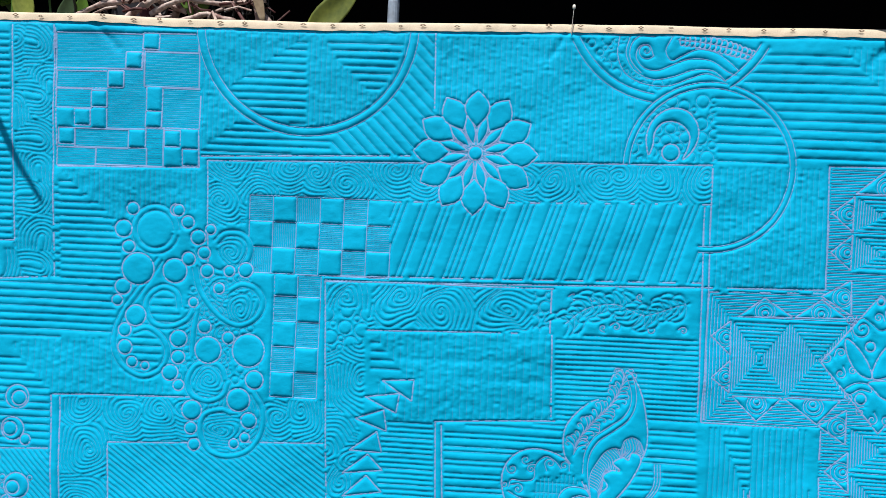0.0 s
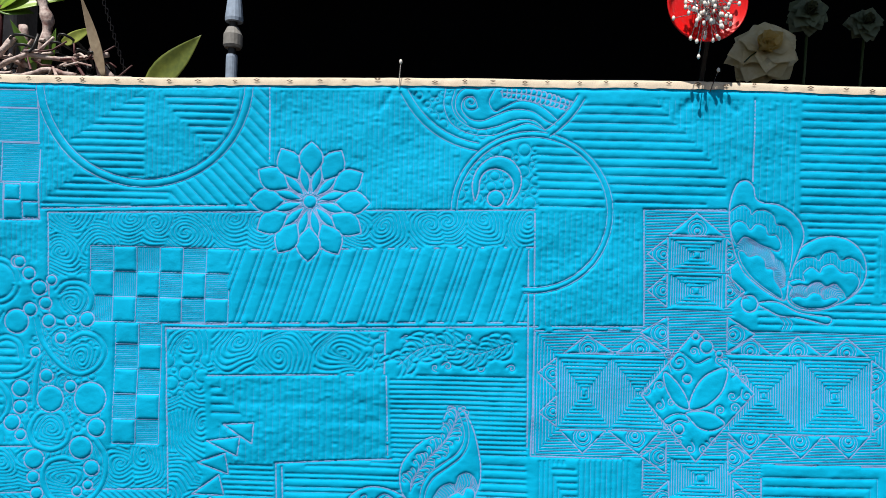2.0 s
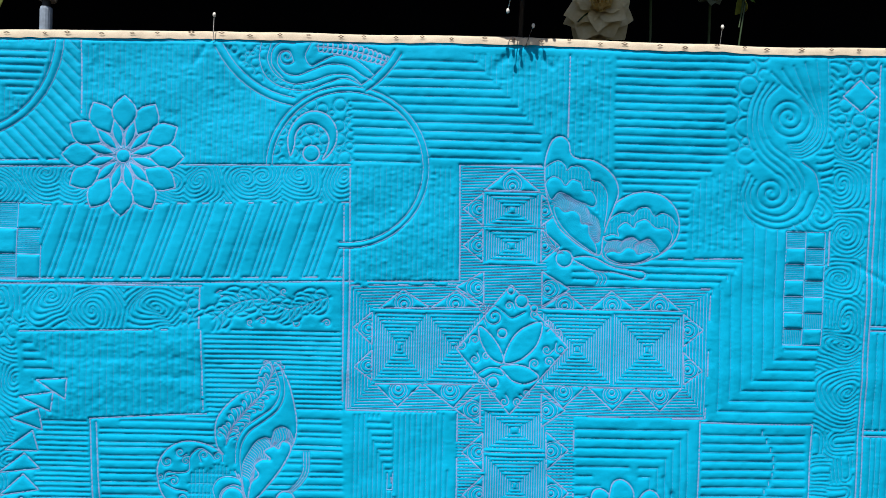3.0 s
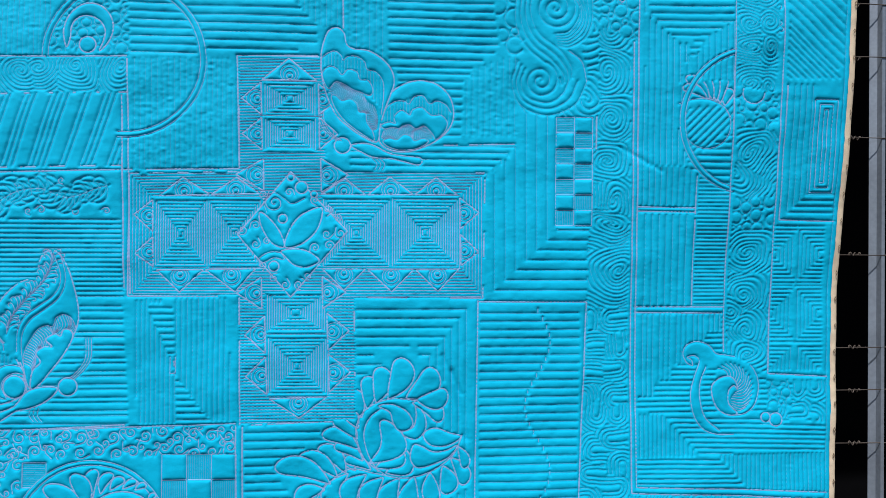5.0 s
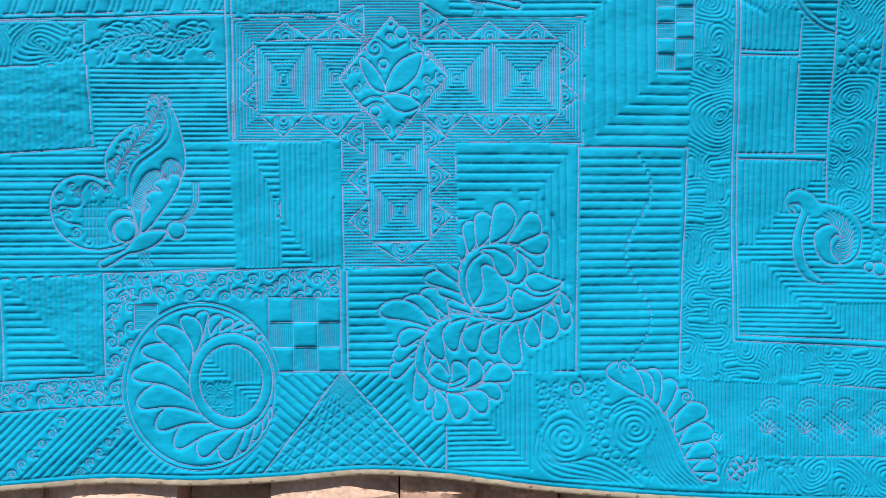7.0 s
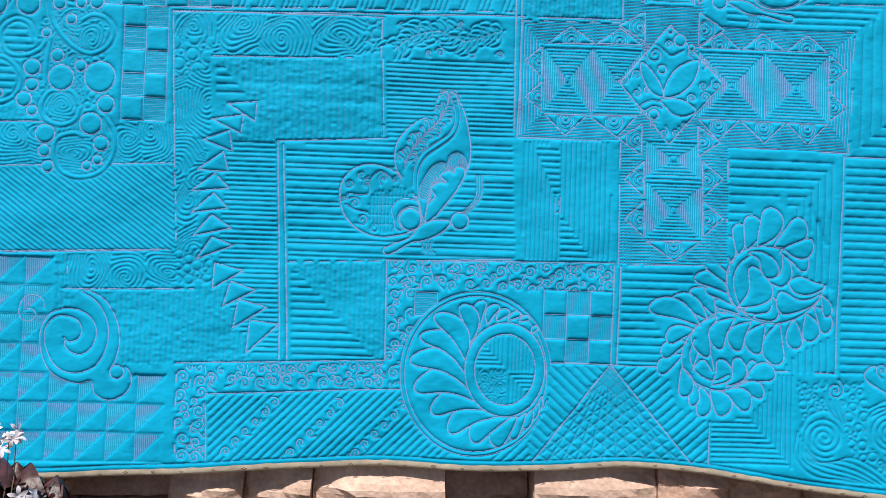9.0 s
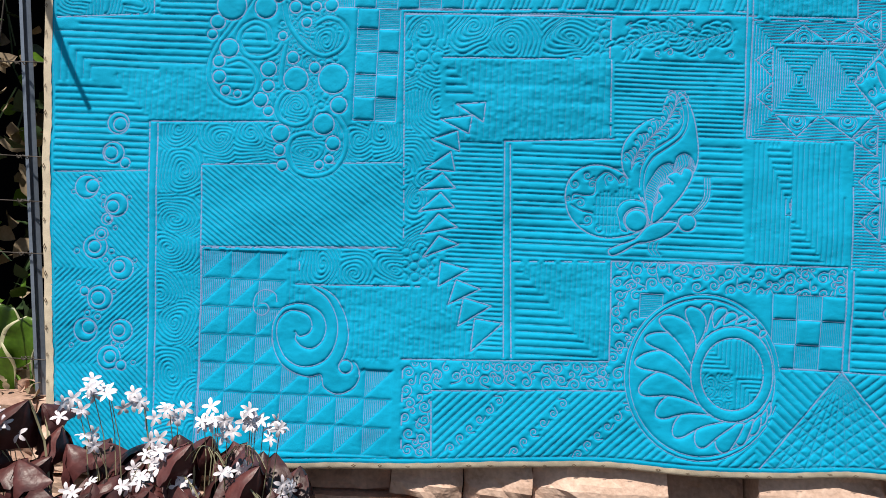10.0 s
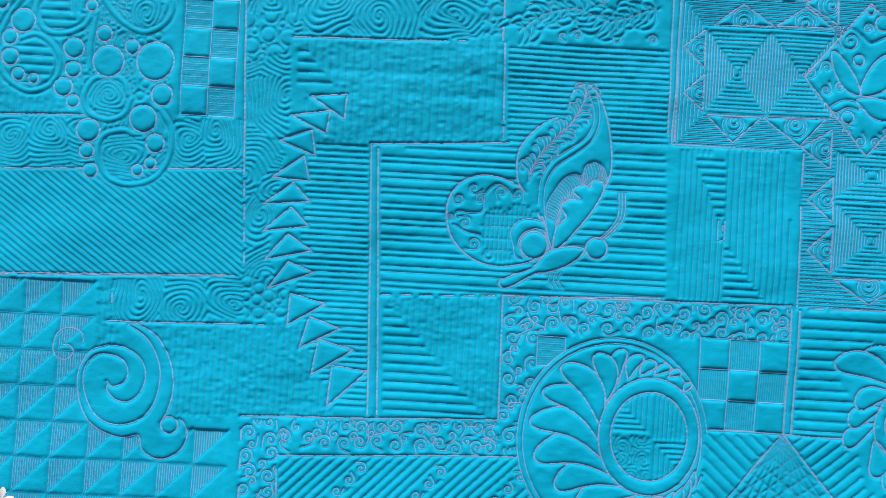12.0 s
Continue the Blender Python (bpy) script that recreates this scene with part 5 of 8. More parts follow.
strokes(MO, [(-0.4209, 1.0000), (-0.4198, 1.0197), (-0.4106, 1.0379), (-0.4004, 1.0526), (-0.3881, 1.0584), (-0.3791, 1.0570), (-0.3742, 1.0697), (-0.3627, 1.0746), (-0.3517, 1.0679), (-0.3459, 1.0547)], [(-0.4086, 0.9809), (-0.4030, 1.0007), (-0.4018, 1.0150), (-0.3932, 1.0261), (-0.3826, 1.0283), (-0.3882, 1.0370), (-0.3760, 1.0455), (-0.3670, 1.0432), (-0.3628, 1.0514), (-0.3510, 1.0474)], 34, 0.25)
sew(MO, smooth([(-0.4209, 1.0000), (-0.4198, 1.0197), (-0.4106, 1.0379), (-0.4004, 1.0526), (-0.3881, 1.0584), (-0.3791, 1.0570), (-0.3742, 1.0697), (-0.3627, 1.0746), (-0.3517, 1.0679), (-0.3459, 1.0547)]), width=0.0009)
for run in ([(-0.3676, 1.1630), (-0.3614, 1.1382), (-0.3624, 1.1167), (-0.3725, 1.0975), (-0.3933, 1.0806), (-0.4116, 1.0664), (-0.4225, 1.0464), (-0.4242, 1.0195), (-0.4176, 0.9823)], [(-0.3775, 1.1643), (-0.3685, 1.1379), (-0.3696, 1.1182), (-0.3798, 1.1017), (-0.4007, 1.0865), (-0.4189, 1.0715), (-0.4297, 1.0488), (-0.4313, 1.0193)]):
    sew(MO, smooth(run), width=0.0010)
fern(MO, [(-0.4456, 1.0455), (-0.4393, 1.0689), (-0.4189, 1.0965), (-0.3948, 1.1225), (-0.3815, 1.1498), (-0.3793, 1.1660)], 0.0214, 0.0075)
claim([(-0.4581, 1.0450), (-0.4609, 1.0760), (-0.4510, 1.0987), (-0.4269, 1.1220), (-0.4005, 1.1321), (-0.3993, 1.1500), (-0.3927, 1.1654), (-0.3795, 1.1705), (-0.3676, 1.1630), (-0.3614, 1.1382), (-0.3624, 1.1167), (-0.3725, 1.0975), (-0.3933, 1.0806), (-0.4116, 1.0664), (-0.4225, 1.0464), (-0.4242, 1.0195), (-0.4272, 1.0016)])
outline(MO, smooth([(-0.4581, 1.0450), (-0.4609, 1.0760), (-0.4510, 1.0987), (-0.4269, 1.1220), (-0.4005, 1.1321), (-0.3993, 1.1500), (-0.3927, 1.1654), (-0.3795, 1.1705), (-0.3676, 1.1630), (-0.3552, 1.1402), (-0.3469, 1.1102), (-0.3423, 1.0799), (-0.3442, 1.0566), (-0.3542, 1.0347), (-0.3693, 1.0073), (-0.3907, 0.9797), (-0.4107, 0.9638), (-0.4244, 0.9999), (-0.4432, 1.0259)], True))
disc(MO, [(-0.4340, 0.9665)][0], 0.0170)
shape(MO, [(-0.4597, 0.9647), (-0.4638, 0.9806), (-0.4563, 0.9942), (-0.4422, 0.9992), (-0.4261, 0.9963), (-0.4204, 0.9858), (-0.4347, 0.9870), (-0.4486, 0.9794), (-0.4535, 0.9658), (-0.4458, 0.9492), (-0.4566, 0.9515)], False)
GRID = [(-0.5016, 0.9943), (-0.4923, 1.0089), (-0.4782, 1.0103), (-0.4709, 1.0053), (-0.4598, 1.0173), (-0.4455, 1.0169), (-0.4343, 1.0031), (-0.4555, 0.9961), (-0.4656, 0.9805), (-0.4600, 0.9469), (-0.4785, 0.9427), (-0.4922, 0.9537), (-0.5017, 0.9739)]
rows(MO, GRID, 90, 0.0058, take=False)
rows(MO, GRID, 0, 0.0150)
for k, (c, r) in enumerate((((-0.5317, 1.0199), 0.0080), ((-0.5127, 1.0339), 0.0071), ((-0.5043, 1.0209), 0.0062), ((-0.4780, 1.0308), 0.0080), ((-0.4575, 1.0289), 0.0071), ((-0.5218, 0.9909), 0.0080), ((-0.5094, 0.9647), 0.0089), ((-0.4912, 0.9511), 0.0071), ((-0.5415, 0.9973), 0.0054))):
    curl(MO, c, r, 1.5, k * 2.3, 1 if k % 2 else -1, r * 0.9, 0.0010)
for run in ([(-0.5352, 0.9931), (-0.5320, 1.0038), (-0.5152, 1.0027), (-0.5002, 1.0068), (-0.4983, 1.0274), (-0.4845, 1.0404), (-0.4701, 1.0338), (-0.4617, 1.0234)], [(-0.5358, 0.9868), (-0.5196, 0.9785), (-0.5000, 0.9739), (-0.4959, 0.9589)]):
    sew(MO, smooth(run), width=0.0010)
outline(MO, smooth([(-0.4159, 0.9610), (-0.4251, 0.9945), (-0.4413, 1.0224), (-0.4597, 1.0404), (-0.4867, 1.0501), (-0.5132, 1.0490), (-0.5349, 1.0348), (-0.5455, 1.0104), (-0.5418, 0.9795), (-0.5278, 0.9578), (-0.5051, 0.9426), (-0.4783, 0.9373), (-0.4518, 0.9409), (-0.4298, 0.9489)], True))
for k in range(3):
    sew(MO, smooth([(x - k * 0.004, z) for x, z in [(-0.3459, 0.9787), (-0.3321, 0.9926), (-0.3228, 1.0100), (-0.3229, 1.0386)]]), free=True, width=0.0012)
    sew(MO, smooth([(x + k * 0.006, z) for x, z in [(-0.4105, 0.9344), (-0.4128, 0.9236), (-0.4063, 0.9140)]]), free=True, width=0.0009)
rows("panel_stitching", [(-0.632, 1.077), (-0.448, 1.091), (-0.278, 1.099), (-0.267, 0.910), (-0.623, 0.893)], 0, 0.0098, (1.25, 0.75))
rows("panel_stitching", [(-0.480, 1.215), (-0.280, 1.224), (-0.274, 1.099), (-0.473, 1.090)], 0, 0.0072)
seam((-0.646, 1.082), (-0.450, 1.094))
seam((-0.279, 1.096), (-0.271, 0.909), (-0.623, 0.893))
seam((-0.645, 1.082), (-0.631, 0.742))
seam((-0.636, 1.077), (-0.619, 0.742))
rows("panel_stitching", [(-0.740, 1.204), (-0.689, 1.143), (-0.742, 1.140)], 0, 0.0125)
FS = "fern_stitching"
fronds(FS, [(-0.2959, 1.2691), (-0.3158, 1.2636), (-0.3374, 1.2547), (-0.3573, 1.2492)], 0.0301, 0.0105)
fronds(FS, [(-0.3573, 1.2492), (-0.3792, 1.2569), (-0.3961, 1.2632), (-0.4212, 1.2609), (-0.4435, 1.2519), (-0.4672, 1.2321)], 0.0335, 0.0105)
for k, (c, r) in enumerate((((-0.3953, 1.2315), 0.0067), ((-0.3329, 1.2757), 0.0059), ((-0.4298, 1.2707), 0.0059), ((-0.3008, 1.2306), 0.0059), ((-0.3647, 1.2757), 0.0050), ((-0.3467, 1.2294), 0.0059), ((-0.4565, 1.2700), 0.0059), ((-0.4136, 1.2293), 0.0050))):
    curl(FS, c, r, 1.4, k * 2.1, 1, r * 0.6)
claim([(-0.481, 1.278), (-0.283, 1.283), (-0.280, 1.226), (-0.478, 1.219)])
rows("panel_stitching", [(-0.748, 1.205), (-0.487, 1.218), (-0.480, 1.093), (-0.730, 1.081), (-0.733, 1.132)], 90, 0.0098, width=0.0003)
seam((-0.488, 1.218), (-0.488, 1.279))
seam((-0.480, 1.095), (-0.485, 1.217), (-0.749, 1.209))
rows("panel_stitching", [(-0.721, 1.084), (-0.649, 1.085), (-0.632, 0.746), (-0.669, 0.744), (-0.708, 0.814), (-0.730, 0.902)], 0, 0.0076)
rows("panel_stitching", [(-0.916, 0.834), (-0.710, 0.851), (-0.669, 0.739), (-0.911, 0.726)], 90, 0.0080, width=0.0003)
pebbles("spiral_band_stitching", [(-0.810, 1.236), (-0.746, 1.239), (-0.755, 1.193), (-0.807, 1.173)], 0.0107, 0.0045, 43, 400)
pebbles("spiral_band_stitching", [(-0.515, 1.276), (-0.488, 1.278), (-0.487, 1.220), (-0.512, 1.219)], 0.0080, 0.0045, 44, 300)
pebbles("spiral_band_stitching", [(-0.798, 0.907), (-0.740, 0.910), (-0.746, 0.852), (-0.795, 0.854)], 0.0080, 0.0045, 45, 300)
swirls("spiral_band_stitching", [(-0.812, 1.274), (-0.515, 1.278), (-0.512, 1.219), (-0.809, 1.213)], 0.0900, 0.0066, 46, at=[(-0.7070, 1.2567), (-0.6413, 1.2384), (-0.5463, 1.2492), (-0.7779, 1.2491)])
swirls("spiral_band_stitching", [(-0.809, 1.213), (-0.752, 1.202), (-0.750, 1.096), (-0.768, 0.936), (-0.733, 0.857), (-0.960, 0.840), (-0.962, 0.894), (-0.797, 0.907)], 0.0534, 0.0062, 47)
seam((-0.813, 1.278), (-0.485, 1.281))
seam((-0.813, 1.278), (-0.797, 0.907), (-1.118, 0.893), (-1.108, 0.574))
seam((-0.962, 0.897), (-0.960, 0.840), (-0.764, 0.846))
# -- half-square triangles
HA, HC = (-1.116, 0.889), 0.0445
for i in range(7):
    for k in range(7):
        if k >= 4 or i < 3:
            a = (HA[0] + i * HC, HA[1] - k * HC)
            flatten([(a[0], a[1]), (a[0] + HC, a[1]), (a[0] + HC, a[1] - HC), (a[0], a[1] - HC)], 0.6)
            flatten([(a[0], a[1]), (a[0] + HC, a[1]), (a[0], a[1] - HC)])
            sew("half_square_stitching", [(a[0], a[1] - HC), (a[0] + HC, a[1])], width=0.00042)
            sew("half_square_stitching", [(a[0], a[1] - HC), (a[0] + HC, a[1] - HC)], width=0.00055)
            rows("half_square_stitching", [(a[0], a[1]), (a[0] + HC, a[1]), (a[0], a[1] - HC)], 90, 0.0030, take=False, width=0.00085)
for k in range(4, 7):
    claim(box((HA[0], HA[1] - k * HC), (HA[0] + 7 * HC, HA[1] - (k + 1) * HC)))
claim(box((HA[0], HA[1]), (HA[0] + 3 * HC, HA[1] - 4 * HC)))
# -- ruled diagonal panel, spiral bands
BB = "bubble_stitching"
for c, r in (((-1.091, 1.281), 0.0235), ((-1.115, 1.339), 0.0126), ((-1.106, 1.313), 0.0092), ((-1.102, 1.369), 0.0092), ((-1.032, 1.369), 0.0084)) + (((-1.0366, 1.3694), 0.0084), ((-1.0177, 1.3523), 0.0092), ((-1.0020, 1.3309), 0.0109), ((-0.9839, 1.3431), 0.0075), ((-0.9929, 1.3086), 0.0092), ((-1.0160, 1.2988), 0.0100)) + (((-1.0362, 1.2805), 0.0179), ((-1.1124, 1.2541), 0.0116), ((-1.1205, 1.2338), 0.0080), ((-1.0920, 1.2123), 0.0152), ((-1.1074, 1.1908), 0.0098), ((-1.1052, 1.1655), 0.0107), ((-1.0940, 1.1443), 0.0080), ((-1.0746, 1.1396), 0.0063), ((-1.0266, 1.1814), 0.0125), ((-1.0262, 1.1543), 0.0098), ((-1.0368, 1.1313), 0.0116), ((-1.0232, 1.1138), 0.0080), ((-0.9885, 1.2010), 0.0098), ((-0.9822, 1.1670), 0.0196), ((-0.9524, 1.1863), 0.0089), ((-0.9216, 1.1695), 0.0241), ((-0.9687, 1.2578), 0.0080), ((-0.9880, 1.2824), 0.0098), ((-0.9545, 1.2837), 0.0080), ((-0.9302, 1.2864), 0.0107), ((-0.9105, 1.1276), 0.0134), ((-0.9334, 1.0969), 0.0170), ((-1.0014, 1.0786), 0.0143), ((-1.0019, 1.0524), 0.0089), ((-0.9962, 1.0283), 0.0089), ((-0.9174, 1.0670), 0.0116), ((-0.9225, 1.0415), 0.0071), ((-0.9383, 1.0318), 0.0071), ((-1.0066, 1.2356), 0.0071)):
    disc(BB, c, r)
for run in ([(-1.0048, 1.3158), (-0.9941, 1.2952), (-0.9720, 1.2807), (-0.9453, 1.2856), (-0.9275, 1.3036), (-0.9265, 1.3246), (-0.9394, 1.3376), (-0.9620, 1.3378), (-0.9750, 1.3250)], [(-1.0065, 1.2871), (-0.9965, 1.2522), (-0.9695, 1.2199), (-0.9397, 1.2057), (-0.9131, 1.2167), (-0.9026, 1.2406), (-0.9144, 1.2599), (-0.9355, 1.2654), (-0.9549, 1.2547)], [(-1.0588, 1.2960), (-1.0851, 1.2551), (-1.1080, 1.2207), (-1.1211, 1.1903), (-1.1214, 1.1612), (-1.1064, 1.1365), (-1.0784, 1.1241), (-1.0516, 1.1352), (-1.0419, 1.1600), (-1.0512, 1.1822), (-1.0729, 1.1958), (-1.0936, 1.1896)],
            [(-1.0271, 1.2266), (-1.0327, 1.2481), (-1.0531, 1.2555), (-1.0726, 1.2429), (-1.0770, 1.2219), (-1.0632, 1.2017), (-1.0393, 1.1990), (-1.0162, 1.2090), (-1.0060, 1.2247)], [(-0.9991, 1.2313), (-1.0045, 1.1932), (-1.0054, 1.1570)], [(-0.9537, 1.1231), (-0.9611, 1.1426), (-0.9795, 1.1490), (-1.0001, 1.1428), (-1.0099, 1.1207), (-1.0016, 1.1003), (-0.9767, 1.0932), (-0.9564, 1.1031), (-0.9500, 1.1214)], [(-0.9114, 1.1087), (-0.8975, 1.0850), (-0.8978, 1.0534), (-0.9162, 1.0238), (-0.9482, 1.0134), (-0.9759, 1.0229), (-0.9881, 1.0494), (-0.9821, 1.0731), (-0.9580, 1.0814), (-0.9423, 1.0758)]):
    band(BB, smooth(run), 0.0088, False)
band(BB, circle((-1.067, 1.340), 0.0319, 0, 345), 0.0092, False)
claim(circle((-1.067, 1.340), 0.0262)[:-1])
for m, r in (((-0.9512, 1.3130), 0.0218), ((-0.9336, 1.2308), 0.0218)) + (((-0.9764, 1.1221), 0.0250), ((-0.9565, 1.0526), 0.0321)):
    swirls(BB, circle(m, r)[:-1], 0.06, 0.0056, int(r * 9000), at=[m])
rows(BB, circle([(-1.0498, 1.2257)][0], 0.0250)[:-1], 0, 0.0115)
rows(BB, circle([(-1.0803, 1.1611)][0], 0.0304)[:-1], 0, 0.0115)
pebbles(BB, [(-1.0090, 1.2834), (-0.9099, 1.2962), (-0.9140, 1.1968), (-0.9022, 1.1433), (-0.9454, 1.1009), (-0.9997, 1.0985), (-1.0276, 1.1109), (-1.0440, 1.1644), (-1.0226, 1.1924)], 0.0062, 0.0036, 51, 700, take=False)
swirls(BB, [(-1.0090, 1.2834), (-0.9184, 1.2868), (-0.9497, 1.1864), (-0.9469, 1.1324), (-1.0022, 1.1481), (-1.0226, 1.1924), (-1.0063, 1.2292)], 0.0378, 0.0062, 52)
claim([(-1.1214, 1.1975), (-1.1187, 1.1432), (-1.0918, 1.1190), (-1.0462, 1.1191), (-1.0228, 1.1066), (-0.9997, 1.0985), (-1.0022, 1.1481), (-1.0226, 1.1924), (-1.0063, 1.2292), (-1.0258, 1.2556), (-1.0708, 1.2448)])
# -- chequer by the bubbles and the little block of squares
checks("chequer_stitching", (-0.928, 1.284), (-0.721, 1.396), 6, 3, 1, 0.0028)
checks("chequer_stitching", (-0.887, 1.105), (-0.819, 1.288), 2, 5, 0, 0.0028)
for c in ((-1.080, 1.611), (-1.104, 1.583), (-1.130, 1.555), (-1.155, 1.526), (-1.180, 1.499), (-1.203, 1.471), (-1.073, 1.499), (-1.044, 1.472), (-1.017, 1.446)):
    outline("block_stitching", box((c[0] - 0.0118, c[1] - 0.0118), (c[0] + 0.0118, c[1] + 0.0118)))
for k, (a, b) in enumerate((((-1.223, 1.621), (-1.091, 1.570)), ((-1.221, 1.566), (-1.142, 1.541)), ((-1.220, 1.540), (-1.166, 1.512)), ((-1.191, 1.483), (-1.110, 1.456)), ((-1.217, 1.455), (-1.159, 1.428)), ((-1.160, 1.457), (-1.082, 1.431)), ((-1.084, 1.486), (-1.057, 1.431)), ((-1.061, 1.545), (-1.005, 1.487)), ((-1.088, 1.596), (-1.008, 1.546)), ((-1.144, 1.595), (-1.084, 1.484)), ((-1.089, 1.623), (-1.009, 1.572)))):
    q = box((a[0], b[1]), (b[0], a[1]))
    flatten(q)
    outline("block_stitching", q, take=False)
    rows("block_stitching", q, 0, (0.0036, 0.0030)[k % 2], width=0.0004)
seam((-1.225, 1.628), (-1.216, 1.426), (-1.004, 1.432), (-1.011, 1.631))
swirls("spiral_band_stitching", [(-0.990, 1.441), (-0.272, 1.463), (-0.270, 1.411), (-0.934, 1.387), (-0.933, 1.353), (-0.987, 1.347)], 0.0470, 0.0055, 61)
seam((-0.986, 1.266), (-0.992, 1.443), (-0.678, 1.452))
seam((-0.522, 1.458), (-0.272, 1.465))
seam((-0.934, 1.387), (-0.270, 1.410))
# -- far left column
curls("twig_stitching", [(-1.373, 1.555), (-1.323, 1.557), (-1.315, 1.340), (-1.364, 1.338)], 0.0378, 62, take=False)
rows("panel_stitching", [(-1.395, 1.623), (-1.294, 1.627), (-1.280, 1.317), (-1.377, 1.311)], 0, 0.0101)
seam((-1.290, 1.631), (-1.278, 1.315), (-1.377, 1.310))
swirls("spiral_band_stitching", [(-1.286, 1.631), (-1.229, 1.631), (-1.217, 1.264), (-1.372, 1.253), (-1.375, 1.306), (-1.273, 1.312)], 0.0470, 0.0055, 63, arch=True)
seam((-1.227, 1.632), (-1.217, 1.264), (-1.374, 1.251))
rows("panel_stitching", [(-1.212, 1.414), (-1.201, 1.414), (-1.146, 1.354), (-1.118, 1.329), (-1.116, 1.261), (-1.206, 1.258)], 0, 0.0101)
rows("panel_stitching", [(-1.212, 1.422), (-1.000, 1.429), (-0.998, 1.368), (-1.076, 1.374), (-1.119, 1.346), (-1.212, 1.421)], 90, 0.0076, width=0.0003)
for c, r in (((-1.3006, 0.9809), 0.0107), ((-1.2648, 0.9499), 0.0098), ((-1.2711, 0.9296), 0.0054), ((-1.2809, 0.9055), 0.0063), ((-1.2900, 0.8842), 0.0098), ((-1.2497, 0.8544), 0.0098), ((-1.3010, 0.8128), 0.0071), ((-1.2784, 0.8031), 0.0107), ((-1.2916, 0.7561), 0.0107), ((-1.2435, 0.7532), 0.0098), ((-1.2542, 0.7109), 0.0098), ((-1.2352, 0.6984), 0.0080)) + (((-1.261, 1.082), 0.0107), ((-1.274, 1.036), 0.0107), ((-1.250, 1.021), 0.0080)):
    disc("eyelet_stitching", c, r)
for c, r in (((-1.3097, 0.9796), 0.0188), ((-1.2594, 0.9529), 0.0188), ((-1.2730, 0.9295), 0.0089), ((-1.2809, 0.9055), 0.0107), ((-1.2891, 0.8842), 0.0188), ((-1.2450, 0.8519), 0.0188), ((-1.2756, 0.8032), 0.0196), ((-1.2969, 0.7513), 0.0188), ((-1.2398, 0.7525), 0.0179), ((-1.2560, 0.7099), 0.0188)):
    outline("eyelet_stitching", circle(c, r)[:-1])
for c in ((-1.264, 1.084), (-1.270, 1.036)):
    outline("eyelet_stitching", circle(c, 0.0172)[:-1])
for c, r in (((-1.3305, 0.9705), 0.0036), ((-1.2812, 0.9637), 0.0045), ((-1.2901, 0.9923), 0.0036), ((-1.2797, 0.9519), 0.0045), ((-1.2389, 0.9656), 0.0036), ((-1.2593, 0.9156), 0.0036), ((-1.3182, 0.8765), 0.0045), ((-1.2629, 0.8783), 0.0045), ((-1.2714, 0.8642), 0.0036), ((-1.2245, 0.8656), 0.0036), ((-1.2541, 0.8143), 0.0036), ((-1.3119, 0.8259), 0.0036), ((-1.2946, 0.7786), 0.0045), ((-1.2777, 0.7732), 0.0045), ((-1.3196, 0.7256), 0.0036), ((-1.2508, 0.7329), 0.0036), ((-1.2368, 0.7291), 0.0036), ((-1.2162, 0.7039), 0.0036)):
    disc("eyelet_stitching", c, r, bold=False)
rows("panel_stitching", [(-1.365, 1.001), (-1.212, 1.009), (-1.203, 0.854), (-1.356, 0.849)], -45, 0.0067)
rows("panel_stitching", [(-1.356, 0.849), (-1.203, 0.854), (-1.195, 0.700), (-1.348, 0.696)], 45, 0.0067)
rows("panel_stitching", [(-1.348, 0.696), (-1.195, 0.700), (-1.187, 0.555), (-1.340, 0.545)], -45, 0.0067)
seam((-1.365, 1.002), (-1.214, 1.010))
seam((-1.214, 1.089), (-1.187, 0.555))
seam((-1.201, 1.087), (-1.176, 0.556))
rows("panel_stitching", [(-1.281, 1.165), (-1.126, 1.178), (-1.095, 1.121), (-1.013, 1.108), (-1.012, 1.103), (-1.213, 1.093)], 90, 0.0098, width=0.0003)
ells("panel_stitching", [(-1.383, 1.379), (-1.128, 1.389), (-1.121, 1.181), (-1.286, 1.168), (-1.285, 1.154), (-1.371, 1.150)], (-1.389, 1.241), 1, -1, 0.0125, 0.0111, 7, take=False)
rows("panel_stitching", [(-1.384, 1.397), (-1.120, 1.408), (-1.127, 1.237), (-1.128, 1.228), (-1.376, 1.244)], 0, 0.0111, take=False)
claim([(-1.384, 1.397), (-1.120, 1.408), (-1.127, 1.237), (-1.285, 1.157), (-1.371, 1.150)])
rows("panel_stitching", [(-1.372, 1.148), (-1.275, 1.151), (-1.213, 1.093), (-1.212, 1.011), (-1.365, 1.003)], 0, 0.0107)
seam((-1.212, 1.090), (-0.985, 1.098))
swirls("spiral_band_stitching", [(-1.198, 1.086), (-0.809, 1.104), (-0.806, 1.043), (-1.128, 1.026), (-1.104, 0.561), (-1.174, 0.556)], 0.0587, 0.0058, 64)
seam((-1.103, 0.561), (-1.126, 1.024), (-0.806, 1.041))
rows("panel_stitching", [(-1.126, 1.021), (-0.805, 1.038), (-0.798, 0.908), (-1.119, 0.891)], -36, 0.0068)
seam((-1.119, 0.891), (-0.798, 0.906))
rows("panel_stitching", [(-0.982, 0.898), (-0.797, 0.906), (-0.789, 0.728), (-0.974, 0.718)], 90, 0.0080, width=0.0003)
seam((-0.911, 0.725), (-0.791, 0.730))
# ---- the quilt itself ----


